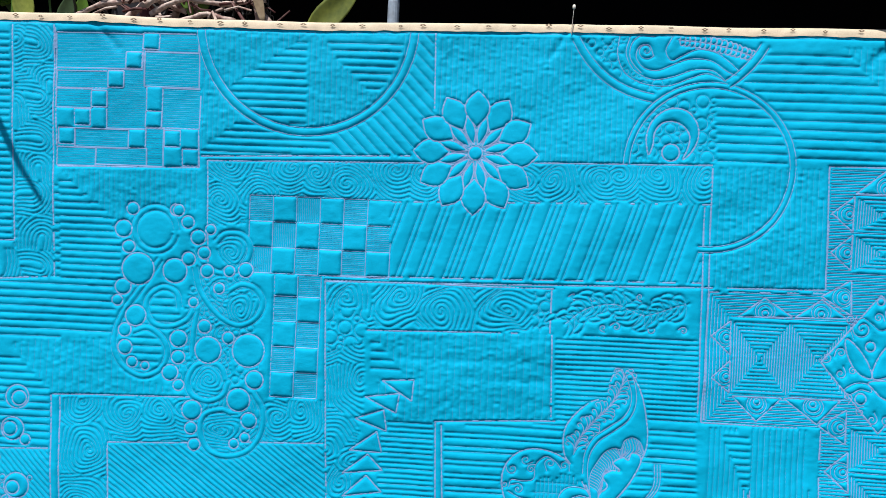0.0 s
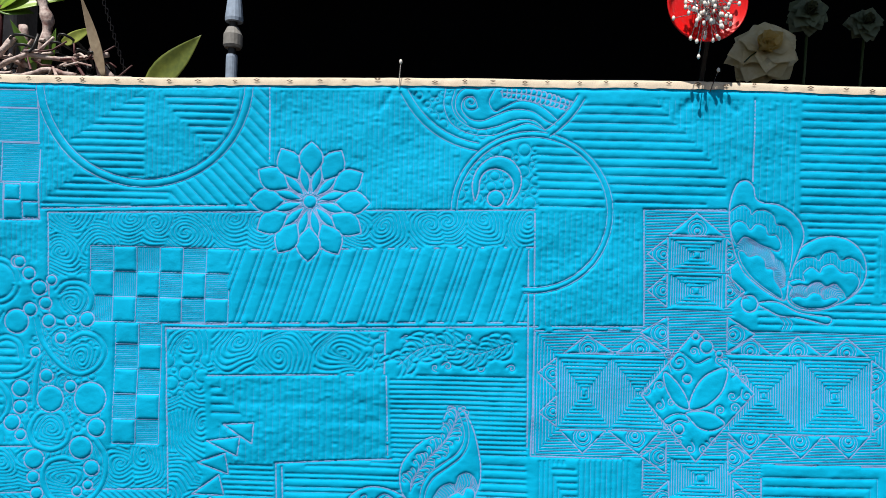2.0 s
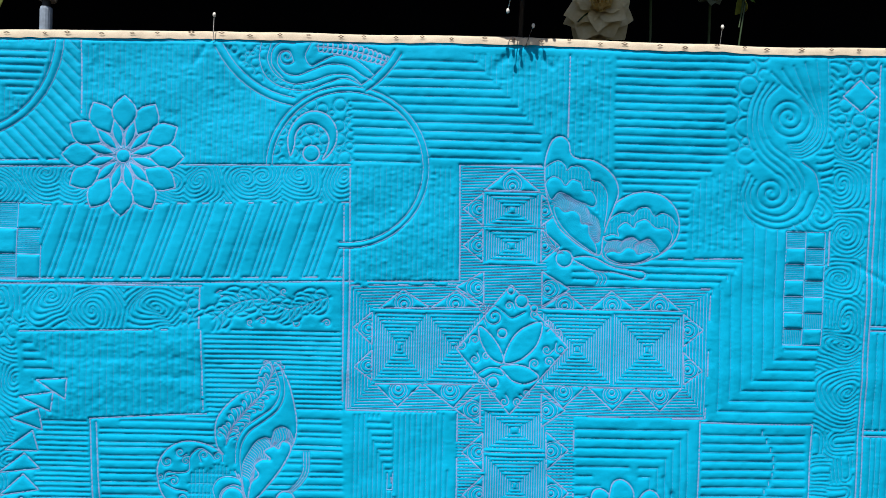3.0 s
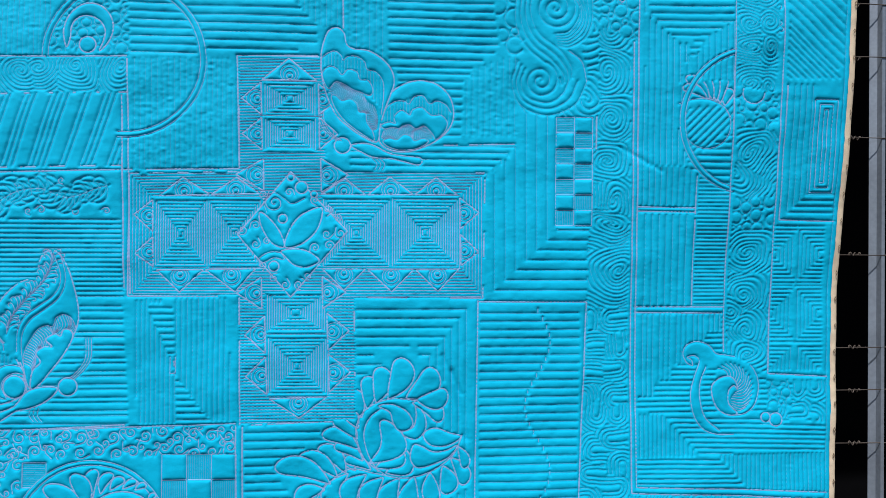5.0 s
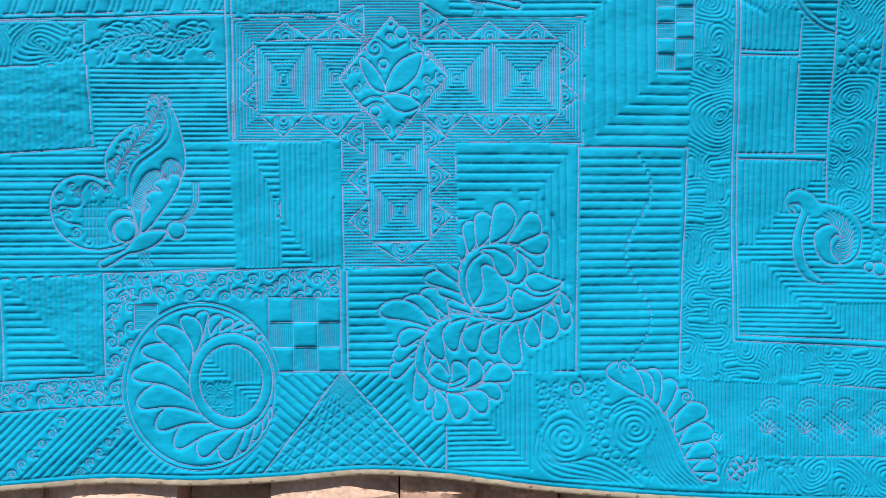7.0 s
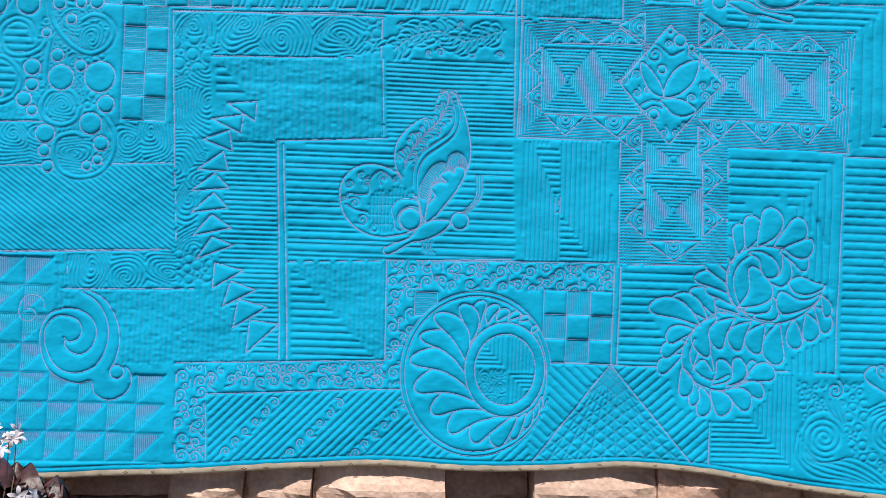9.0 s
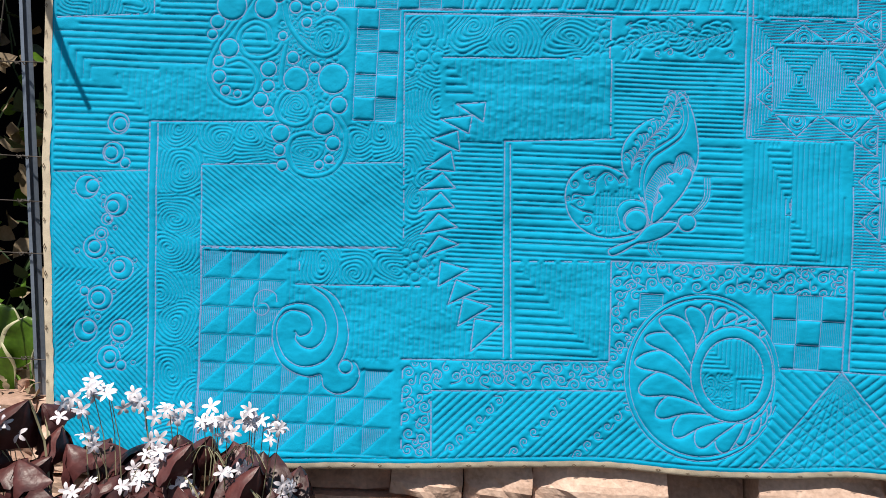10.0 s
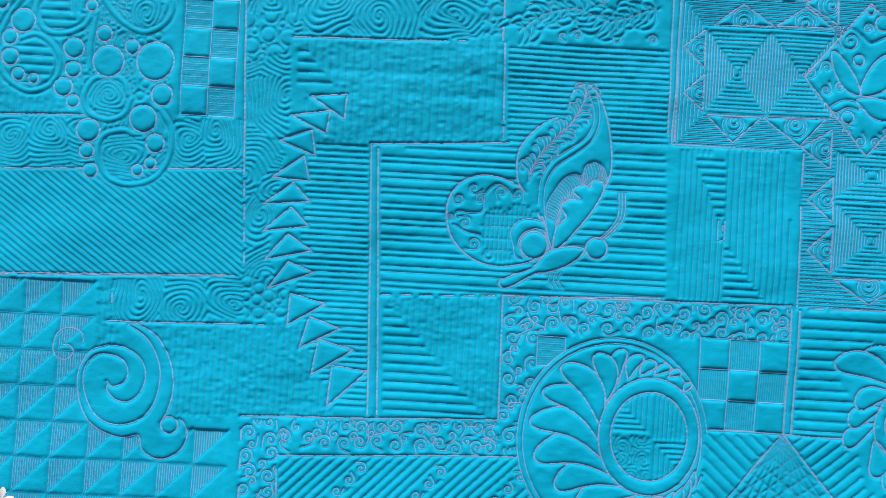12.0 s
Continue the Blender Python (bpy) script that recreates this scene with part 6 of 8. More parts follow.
def drape(x, z):
    """How far the hanging cloth stands off its plane, towards the fence."""
    low = np.clip((1.0 - z) / 0.45, 0, 1) ** 2
    wave = 0.006 * np.sin(x * 7.3 + 0.5) + 0.004 * np.sin(x * 15 + z * 3 + 1)
    sag = 0.003 * np.sin(x * 4.1 + z * 5.2) + 0.002 * np.sin(z * 11 - x * 6) + 0.0011 * np.sin(x * 31 + z * 17) + 0.0008 * np.sin(z * 47 - x * 23)
    pull = sum(0.004 * np.exp(-((x - p) / 0.030) ** 2 - ((1.66 - z) / 0.05) ** 2) for p in (-1.16, -0.475, -0.03, 0.27))
    tuck = 0
    for ax, az, bx, bz, deep, wide in ((0.488, 1.338, 0.555, 1.301, 0.0016, 0.004), (0.206, 1.010, 0.236, 0.950, 0.0016, 0.004), (0.222, 0.985, 0.244, 0.880, 0.0022, 0.005), (0.729, 1.480, 0.736, 1.390, 0.0045, 0.014),
                                       (-0.479, 1.650, -0.505, 1.608, 0.0018, 0.005), (-0.479, 1.650, -0.440, 1.615, 0.0018, 0.005), (-0.021, 1.655, -0.062, 1.615, 0.0022, 0.006), (-0.021, 1.655, 0.024, 1.620, 0.0018, 0.005),
                                       (-0.699, 1.171, -0.512, 1.174, 0.0010, 0.006), (-0.600, 1.148, -0.492, 1.147, 0.0010, 0.006), (-1.16, 1.632, -1.13, 1.600, 0.0020, 0.006), (0.50, 1.424, 0.62, 1.417, 0.0006, 0.008), (0.66, 1.418, 0.80, 1.412, 0.0007, 0.007)):
        t = np.clip(((x - ax) * (bx - ax) + (z - az) * (bz - az)) / ((bx - ax) ** 2 + (bz - az) ** 2), 0, 1)
        away = np.hypot(x - ax - t * (bx - ax), z - az - t * (bz - az))
        tuck = tuck + deep * np.exp(-(away / wide) ** 2)
    lean = np.clip((x - 0.25) / 0.45, 0, 1) ** 2 * (-0.017 * np.sin((np.clip(z, 0.9, 1.66) - 1.275) * 5.0)) - 0.035 * np.clip(0.86 - z, 0, 0.4) ** 1.3
    return low * 0.55 * wave + sag - pull + tuck + lean


edge = np.linspace(-1.398, 0.857, 300)
sew("edge_stitching", [(x, top_z(x) - 0.011) for x in edge], free=True, width=0.0007)
for inset in (0.0125,):
    sew("edge_stitching", [(x, hem_z(x) + inset) for x in np.linspace(-1.345, 0.835, 300)], free=True, width=0.0007)
side = np.linspace(0.56, 1.66, 200)
sew("edge_stitching", [(left_x(z) + 0.013, z) for z in side], free=True, width=0.0007)
sew("edge_stitching", [(right_x(z) - 0.013, z) for z in side], free=True, width=0.0007)

# how far each spot lies from the nearest stitch
far = np.full(NZ * NX, 0.02, np.float32)
every = np.concatenate([p for runs in threads.values() for p, w in runs])
slack = np.concatenate([np.full(len(p), 0.0016 if w < 0.0004 else 0.0003 if w < 0.0007 else 0.0) for runs in threads.values() for p, w in runs])
kk, ii = cell_of(every)
reach = 7
for dk in range(-reach, reach + 1):
    for di in range(-reach, reach + 1):
        a, b = np.clip(kk + dk, 0, NZ - 1), np.clip(ii + di, 0, NX - 1)
        d = np.hypot(X0 + (b + 0.5) * RES - every[:, 0], Z0 + (a + 0.5) * RES - every[:, 1]) + slack
        d = d.astype(np.float32)
        np.minimum.at(far, a * NX + b, d)
far = np.minimum(far, 0.009).reshape(NZ, NX)
for _ in range(3):
    flat_cloth = (flat_cloth + np.roll(flat_cloth, 1, 0) + np.roll(flat_cloth, -1, 0) + np.roll(flat_cloth, 1, 1) + np.roll(flat_cloth, -1, 1)) / 5
puff = 0.0034 * (1 - np.exp(-far / 0.0017))
puff = puff * (1 - 0.6 * flat_cloth) + 0.0002 * flat_cloth


rough = np.random.default_rng(5)


def grain(dx, dz):
    """Smooth random relief over the cloth, with lumps of about dx by dz metres."""
    n, m = int((Z1 - Z0) / dz) + 3, int((X1 - X0) / dx) + 3
    g = rough.normal(0, 1, (n, m))
    fz, fx = np.arange(NZ) * RES / dz, np.arange(NX) * RES / dx
    k, i = fz.astype(int), fx.astype(int)
    u, v = fx - i, (fz - k)[:, None]
    u, v = u * u * (3 - 2 * u), v * v * (3 - 2 * v)
    top = g[k][:, i] * (1 - u) + g[k][:, i + 1] * u
    low = g[k + 1][:, i] * (1 - u) + g[k + 1][:, i + 1] * u
    return (top * (1 - v) + low * v).astype(np.float32)


crinkle = grain(0.010, 0.0045) + 0.6 * grain(0.004, 0.004)
puff = puff * (1 + 0.07 * grain(0.012, 0.012)) + crinkle * (0.00009 + 0.00019 * loose_cloth) + 0.0004 * grain(0.05, 0.03)


def cloth_y(x, z):
    """The face of the cloth, puffed between the stitches."""
    fx, fz = np.clip((x - X0) / RES - 0.5, 0, NX - 2), np.clip((z - Z0) / RES - 0.5, 0, NZ - 2)
    i, k = fx.astype(int), fz.astype(int)
    u, v = fx - i, fz - k
    p = puff[k, i] * (1 - u) * (1 - v) + puff[k, i + 1] * u * (1 - v) + puff[k + 1, i] * (1 - u) * v + puff[k + 1, i + 1] * u * v
    return drape(x, z) - p * np.clip((edge_gap(x, z) - 0.002) / 0.010, 0, 1)


def sheet(nx, nz, face):
    u, v = np.meshgrid(np.linspace(0, 1, nx), np.linspace(0, 1, nz))
    z = 0.55 + v * 1.1
    x = left_x(z) + u * (right_x(z) - left_x(z))
    z = hem_z(x) + v * (top_z(x) - hem_z(x))
    at = np.arange(nx * nz).reshape(nz, nx)
    quads = np.stack([at[:-1, :-1], at[:-1, 1:], at[1:, 1:], at[1:, :-1]], -1).reshape(-1, 4)
    return np.stack([x, face(x, z), z], -1).reshape(-1, 3), quads


quilt = tagged(thing("quilt", (-0.28, 0, 0.56)), "turquoise whole-cloth quilt densely stitched, hung on the wire fence", "quilt")
quilt.matrix_world.translation = Vector((-0.28, 0, 0.56))
SHIFT = Vector((0.28, 0, -0.56))


def on_quilt(ob):
    ob.location = SHIFT
    return ob


on_quilt(raw("quilt_top", *sheet(1560, 740, cloth_y), CLOTH, quilt, "puffed turquoise cotton quilt top"))
v, q = sheet(160, 80, lambda x, z: drape(x, z) + 0.004)
on_quilt(raw("quilt_back", v, q[:, ::-1], BACKING, quilt, "cream backing cloth"))

KINDS = {"blossom_stitching": "lilac stitched twelve-petal blossom", "butterfly_stitching": "lilac stitched butterfly with scalloped wings", "key_scroll_stitching": "lilac stitched spiral scroll with a curled tail", "comma_stitching": "lilac stitched curling wave scroll", "moth_stitching": "lilac stitched moth with feathered wing", "plume_stitching": "lilac stitched curling feather plume", "wreath_stitching": "stitched feather wreath round an oval", "cross_stitching": "stitched cross with triangle border and medallion"}
for name, runs in threads.items():
    vs, fs, shade, n = [], [], [], 0
    for p, w in runs:
        d = np.gradient(p, axis=0)
        s = np.stack([-d[:, 1], d[:, 0]], -1) / np.maximum(np.hypot(*d.T), 1e-9)[:, None] * w / 2
        y = cloth_y(p[:, 0], p[:, 1])
        a, b = p + s, p - s
        rise = (0.0010 if w > 0.0008 else 0.0004) - (0.00045 if w > 0.0008 else 0.0002) * flat_cloth[cell_of(p)]
        rib = np.stack([np.stack([a[:, 0], np.maximum(cloth_y(a[:, 0], a[:, 1]), y - 0.0002) - 0.0003, a[:, 1]], -1), np.stack([p[:, 0], y - rise, p[:, 1]], -1),
                        np.stack([b[:, 0], np.maximum(cloth_y(b[:, 0], b[:, 1]), y - 0.0002) - 0.0003, b[:, 1]], -1)], 1)
        i = n + 3 * np.arange(len(p) - 1)
        fs += [np.stack([i, i + 1, i + 4, i + 3], -1), np.stack([i + 1, i + 2, i + 5, i + 4], -1)]
        vs.append(rib.reshape(-1, 3))
        shade.append(np.full(2 * (len(p) - 1), int(w < 0.0008), np.int32))
        n += 3 * len(p)
    name = name.split("#")[0]
    made = on_quilt(raw(name, np.concatenate(vs), np.concatenate(fs), THREAD, quilt, KINDS.get(name, "")))
    made.data.materials.append(FINE_THREAD)
    made.data.polygons.foreach_set("material_index", np.concatenate(shade))
    if name not in KINDS:
        tagged(made, kind="stuff")


def tape(name, line, wide):
    """A folded binding strip along an edge of the quilt: line gives points (x, z) and the inward way."""
    vs, fs, m = [], [], 9
    for x, z, ix, iz in line:
        y = float(drape(np.array(x), np.array(z)))
        pinch = 1 + 0.10 * noise.noise((x * 60, z * 60, 2.0))
        for j in range(m):
            a = math.pi * (j / (m - 1))
            r = wide * pinch
            k = math.cos(a) * 0.0030 + 0.0007 * noise.noise((x * 120, z * 120, j * 0.7))
            inward = r * (1 - math.sin(a)) - 0.004
            vs.append((x + ix * inward, y - k, z + iz * inward))
    for i in range(len(line) - 1):
        for j in range(m - 1):
            fs.append((i * m + j, i * m + j + 1, (i + 1) * m + j + 1, (i + 1) * m + j))
    return on_quilt(raw(name, vs, fs, BINDING, quilt, "cream printed cotton binding"))


xs = np.arange(-1.412, 0.872, 0.004)
tape("binding", [(x, float(top_z(np.array(x))), 0, -1) for x in xs], 0.0122)
tape("binding", [(x, float(hem_z(np.array(x))), 0, 1) for x in np.arange(-1.360, 0.846, 0.004)], 0.0105)
zs = np.arange(0.541, 1.654, 0.004)
tape("binding", [(float(left_x(z)), z, 1, 0) for z in zs], 0.0145)
tape("binding", [(float(right_x(z)), z, -1, 0) for z in np.arange(0.508, 1.686, 0.004)], 0.0115)


# little printed diamonds on the binding
rnd = random.Random(2)
vs, fs = [], []


def mark(x, z, along):
    """One printed diamond, lying just over the cloth."""
    y = float(drape(np.array(x), np.array(z))) - 0.0044
    a, b = rnd.uniform(0.0035, 0.0055), rnd.uniform(0.0015, 0.0024)
    if not along:
        a, b = b, a
    n = len(vs)
    for px, pz in ((-a, 0), (0, b), (a, 0), (0, -b)):
        vs.append((x + px, y, z + pz))
        vs.append((x + px * 0.45, y - 0.0001, z + pz * 0.45))
    for k in range(4):
        fs.append((n + 2 * k, n + 2 * ((k + 1) % 4), n + 2 * ((k + 1) % 4) + 1, n + 2 * k + 1))


for x in np.arange(-1.37, 0.84, 0.043):
    mark(x + rnd.uniform(-0.006, 0.006), float(top_z(np.array(x))) - 0.0005 + rnd.uniform(-0.002, 0.002), True)
    mark(x + rnd.uniform(-0.006, 0.006), float(hem_z(np.array(x))) + 0.0005 + rnd.uniform(-0.002, 0.002), True) if x > -1.33 and x < 0.83 else None
for z in np.arange(0.58, 1.62, 0.043):
    mark(float(left_x(z)) + 0.001, z, False)
    mark(float(right_x(z)) - 0.001, z, False)
tagged(on_quilt(raw("binding_print", vs, fs, PRINT, quilt, "small brown printed diamonds", False)), kind="stuff")

# ---- the garden round the quilt ----
bm = bmesh.new()
bmesh.ops.create_grid(bm, x_segments=40, y_segments=40, size=150)
tagged(part("ground", bm, SOIL), "dark bare garden soil", "ground", kind="structure")


def slab(name, lo, hi, mat, parent=None, bevel=0.01):
    bm = bmesh.new()
    bmesh.ops.create_cube(bm, size=1)
    lo, hi = Vector(lo), Vector(hi)
    for v in bm.verts:
        v.co = Vector([l + (c + 0.5) * (h - l) for l, h, c in zip(lo, hi, v.co)])
    bmesh.ops.bevel(bm, geom=bm.edges[:], offset=bevel, segments=1, affect="EDGES")
    return part(name, bm, mat, parent)


# Invented screen: its black colour stands in for the garden's deep shade.
tagged(slab("shade_backdrop", (-6, 0.66, 0), (6, 0.72, 2.40), SHADE_BLACK), "added near-black screen standing in for the deep shade behind the fence", "screen", kind="structure")
# Unseen roof, added only to block sun and sky behind the quilt.
tagged(slab("added_shade_roof", (-6, -0.25, 2.40), (6, 0.75, 2.50), SHADE_BLACK), "unseen black roof added to keep the sun off the bed", "roof", kind="structure")
tagged(slab("raised_bed", (-5, 0.16, 0), (0.80, 0.66, 0.60), SOIL), "dark soil of the raised bed behind the stones", "garden bed", kind="structure")
tagged(slab("lower_bed", (0.81, 0.16, 0), (5, 0.66, 0.38), SOIL), "dark soil behind the end of the stones", "garden bed", kind="structure")
tagged(slab("planting_bed", (-2.2, -0.42, 0), (-0.70, -0.02, 0.40), SOIL), "low soil bed in front of the stones", "garden bed", kind="structure")


def stone(name, lo, hi, mat, parent, seed, rough=0.008):
    """One split block with a broken face and worn edges."""
    bm = bmesh.new()
    bmesh.ops.create_cube(bm, size=1)
    bmesh.ops.subdivide_edges(bm, edges=bm.edges[:], cuts=11, use_grid_fill=True)
    lo, hi = Vector(lo), Vector(hi)
    for v in bm.verts:
        c = v.co.copy()
        p = Vector([l + (k + 0.5) * (h - l) for l, h, k in zip(lo, hi, c)])
        if c.y < 0.45:
            e = max(abs(c.x), abs(c.z)) * 2
            wear = max(0.0, e - 0.8) ** 2 * 0.20
            n = noise.fractal((p.x * 13 + seed, p.z * 34, seed * 1.7), 0.9, 2.1, 5)
            step = 0.6 * abs(noise.noise((p.x * 6 + seed, p.z * 15 + seed, 3)))
            front = 1 if c.y < -0.45 else 0.4
            p.y += front * (rough * (n + step) + wear * 0.05 + 0.013 * abs(2 * c.x + 0.5 * math.sin(seed)) ** 2.5 * 0.6 + 0.004 * abs(2 * c.z) ** 4)
            p.y = max(p.y, 0.009) - 0.011 * min(1, max(0, (float(hem_z(np.array(p.x))) - 0.012 - p.z) / 0.03))
        p.x += 0.0022 * noise.noise((p.z * 30, p.y * 20, seed))
        p.z += 0.0028 * noise.noise((p.x * 24, p.y * 20, seed + 4))
        v.co = p
    for f in bm.faces:
        f.smooth = False
    return part(name, bm, mat, parent)


wall = tagged(thing("retaining_wall"), "low retaining wall of split tan sandstone blocks", "wall", kind="structure")
slab("wall_core", (-5, 0.075, 0), (5, 0.155, 0.60), MORTAR, wall)
rnd = random.Random(4)
TOP = ((-1.62, 0.03, 0), (-1.40, 0.030, 1), (-1.06, 0.052, 0), (-0.803, 0.014, 1), (-0.684, 0.012, 1), (-0.574, 0.005, 1), (-0.362, 0.060, 0), (-0.222, 0.006, 1), (-0.020, 0.010, 0), (0.105, 0.045, 0), (0.242, 0.020, 1), (0.383, 0.048, 0), (0.644, 0.055, 0), (0.90, 0.03, 1))
for k, ((xa, face, pale), (xb, _, _)) in enumerate(zip(TOP, TOP[1:])):
    stone("stone", (xa + 0.0015, face, 0.508 + rnd.uniform(-0.004, 0.004)), (xb - 0.0015, 0.10, 0.628 + rnd.uniform(-0.006, 0.006)), STONE_PALE if pale else STONE, wall, k * 7.3, 0.013)
for row in range(4):
    x, z1 = -1.7 + rnd.uniform(0, 0.1), 0.502 - row * 0.118
    while x < 1.1:
        w = rnd.uniform(0.12, 0.30)
        stone("stone", (x + 0.002, rnd.uniform(0.0, 0.045), z1 - 0.112), (x + w - 0.002, 0.10, z1 - rnd.uniform(0, 0.006)), rnd.choice([STONE, STONE, STONE_PALE]), wall, x * 31 + row, 0.009)
        x += w


def tube(name, pts, r, mat, parent=None, sides=8, label="", taper=None):
    """A round bar along a line; taper gives its thickness along the way."""
    pts = [Vector(p) for p in pts]
    vs, fs = [], []
    for i, p in enumerate(pts):
        d = (pts[min(i + 1, len(pts) - 1)] - pts[max(i - 1, 0)]).normalized()
        a = d.cross(Vector((0.3, 1, 0.2))).normalized()
        b = d.cross(a)
        rr = r * (taper(i / (len(pts) - 1)) if taper else 1)
        vs += [p + rr * (a * math.cos(k * 2 * math.pi / sides) + b * math.sin(k * 2 * math.pi / sides)) for k in range(sides)]
    for i in range(len(pts) - 1):
        for k in range(sides):
            fs.append((i * sides + k, i * sides + (k + 1) % sides, (i + 1) * sides + (k + 1) % sides, (i + 1) * sides + k))
    bm = bmesh.new()
    bv = [bm.verts.new(v) for v in vs]
    for f in fs:
        bm.faces.new([bv[i] for i in f]).smooth = True
    for k in (0, len(pts) - 1):
        bm.faces.new([bv[k * sides + j] for j in range(sides)])
    return part(name, bm, mat, parent, label)


# wire fence: steel pickets and strained wires with twisted ties
fence = tagged(thing("wire_fence"), "rusty wire fence on blue-grey steel pickets", "fence")


def picket(x0, x1, y, wide):
    """A Y-section steel picket, slightly out of plumb, with notches for the wires."""
    bm = bmesh.new()
    rings = []
    for z, x in ((0.3, x0), (2.25, x1)):
        ring = []
        for a, w in ((-90, wide * 0.9), (30, wide), (150, wide)):
            u = Vector((math.cos(radians(a)), math.sin(radians(a)), 0))
            n = Vector((-u.y, u.x, 0)) * 0.003
            c = Vector((x, y, z))
            ring += [bm.verts.new(c + u * w - n), bm.verts.new(c + u * w + n), bm.verts.new(c + Matrix.Rotation(radians(60), 3, "Z") @ u * 0.005)]
        rings.append(ring)
    for k in range(9):
        bm.faces.new([rings[0][k], rings[0][(k + 1) % 9], rings[1][(k + 1) % 9], rings[1][k]])
    bm.faces.new(rings[1])
    bm.faces.new(rings[0][::-1])
    return part("picket", bm, STEEL, fence, "blue-grey steel picket")


picket(-1.386, -1.573, 0.075, 0.010)
picket(0.970, 0.974, 0.070, 0.014)
WIRES = (0.668, 0.845, 0.935, 1.010, 1.170, 1.370, 1.507, 1.60)
for k, z in enumerate(WIRES):
    tube("wire", [(x, 0.058 + 0.004 * noise.noise((x * 5, z, 0)), z + 0.006 * noise.noise((x * 3, z * 7, 1)) + (0.02 if x < -1 else 0)) for x in np.linspace(-2.2, 1.6, 60)], 0.0009, WIRE, fence, 5)
    for x in (-1.43 - 0.078 * (z - 0.7), 0.925):
        tie = [(x + 0.010 * math.cos(a * 0.5) - 0.004, 0.058 + 0.003 * math.sin(a), z + 0.003 * math.sin(a * 2.6) + (0.02 if x < -1 else 0)) for a in np.linspace(0, 9, 26)]
        tube("wire_tie", tie, 0.0009, WIRE, fence, 5)
for x in (-1.505, -1.62):
    tube("wire", [(x + 0.012 * math.sin(z * 5), 0.055, z) for z in np.linspace(0.5, 1.75, 30)], 0.0013, WIRE, fence, 5)
# ---- plants ----
LEAF = material("green_leaf", (0.10, 0.21, 0.015), 0.4, 0, 0.4, 25, 160, 0.3, tint=(0.05, 0.11, 0.01))
LEAF_DARK = material("dark_green_leaf", (0.045, 0.085, 0.03), 0.45, 0, 0.4, 25, 160, 0.3)
LEAF_PALE = material("pale_yellow_green_leaf", (0.32, 0.37, 0.07), 0.45, 0, 0.35, 30, 160, 0.3, tint=(0.14, 0.18, 0.02))
LEAF_RIM = material("cream_leaf_margin", (0.58, 0.56, 0.36), 0.5, 0, 0.2, 30, 160, 0.2)
LEAF_DRY = material("dry_leaf", (0.38, 0.30, 0.20), 0.8, 0, 0.5, 30, 160, 0.5, tint=(0.20, 0.14, 0.085))
PURPLE = material("wine_purple_leaf", (0.10, 0.030, 0.028), 0.46, 0, 0.4, 1.6, 7, 0.10, tint=(0.034, 0.009, 0.011), depth=0.02, each=0.5, spec=0.5)
WHITE = material("white_petal", (0.80, 0.74, 0.80), 0.6, 0, 0.1, 40, 200, 0.15)
STALK = material("pale_stalk", (0.36, 0.33, 0.20), 0.6, 0, 0.4, 40, 200, 0.3)
CANE = material("bleached_cane", (0.76, 0.66, 0.60), 0.7, 0, 0.5, 55, 160, 0.8, tint=(0.16, 0.055, 0.045), depth=0.004)
MAROON = material("maroon_stem", (0.11, 0.03, 0.03), 0.6, 0, 0.5, 50, 160, 0.5, tint=(0.04, 0.012, 0.012))
OLIVE = material("olive_leaf", (0.17, 0.20, 0.03), 0.4, 0, 0.4, 14, 120, 0.3, tint=(0.05, 0.075, 0.012))
LIME = material("lime_green_leaf", (0.24, 0.38, 0.03), 0.4, 0, 0.35, 30, 160, 0.3, tint=(0.10, 0.20, 0.01))
# Dim green: deep shade worked into the colour of the rear rosettes.
SHADED_ROSETTE = material("shade_dimmed_rosette", (0.10, 0.13, 0.07), 0.6, 0, 0.4, 26, 150, 0.3, tint=(0.05, 0.07, 0.04))
BARK = material("weathered_timber", (0.27, 0.235, 0.22), 0.85, 0, 0.5, 18, 140, 0.7)
BLACK_WIRE = material("black_coated_wire", (0.012, 0.012, 0.013), 0.45, 0, 0.3, 30, 200, 0.1)
BLUE_PAINT = material("blue_grey_paint", (0.36, 0.46, 0.60), 0.6, 0, 0.35, 30, 160, 0.4, tint=(0.22, 0.27, 0.34))
GREY_WOOD = material("grey_turned_wood", (0.30, 0.29, 0.27), 0.8, 0, 0.4, 40, 180, 0.5)
RED = material("red_plastic", (0.72, 0.008, 0.008), 0.3, 0, 0.1, 20, 200, 0.05)
PEARL = material("pearl_white", (0.82, 0.80, 0.74), 0.25, 0, 0.05, 40, 200, 0.02)
PIN_STEEL = material("pin_steel", (0.62, 0.62, 0.62), 0.25, 1.0, 0.1, 40, 200, 0.02)
ROSE = material("cream_rose_petal", (0.74, 0.70, 0.50), 0.55, 0, 0.25, 26, 150, 0.2, tint=(0.62, 0.54, 0.28))
ROSE_HEART = material("yellow_rose_petal", (0.76, 0.66, 0.34), 0.55, 0, 0.25, 26, 150, 0.2, tint=(0.64, 0.48, 0.15))
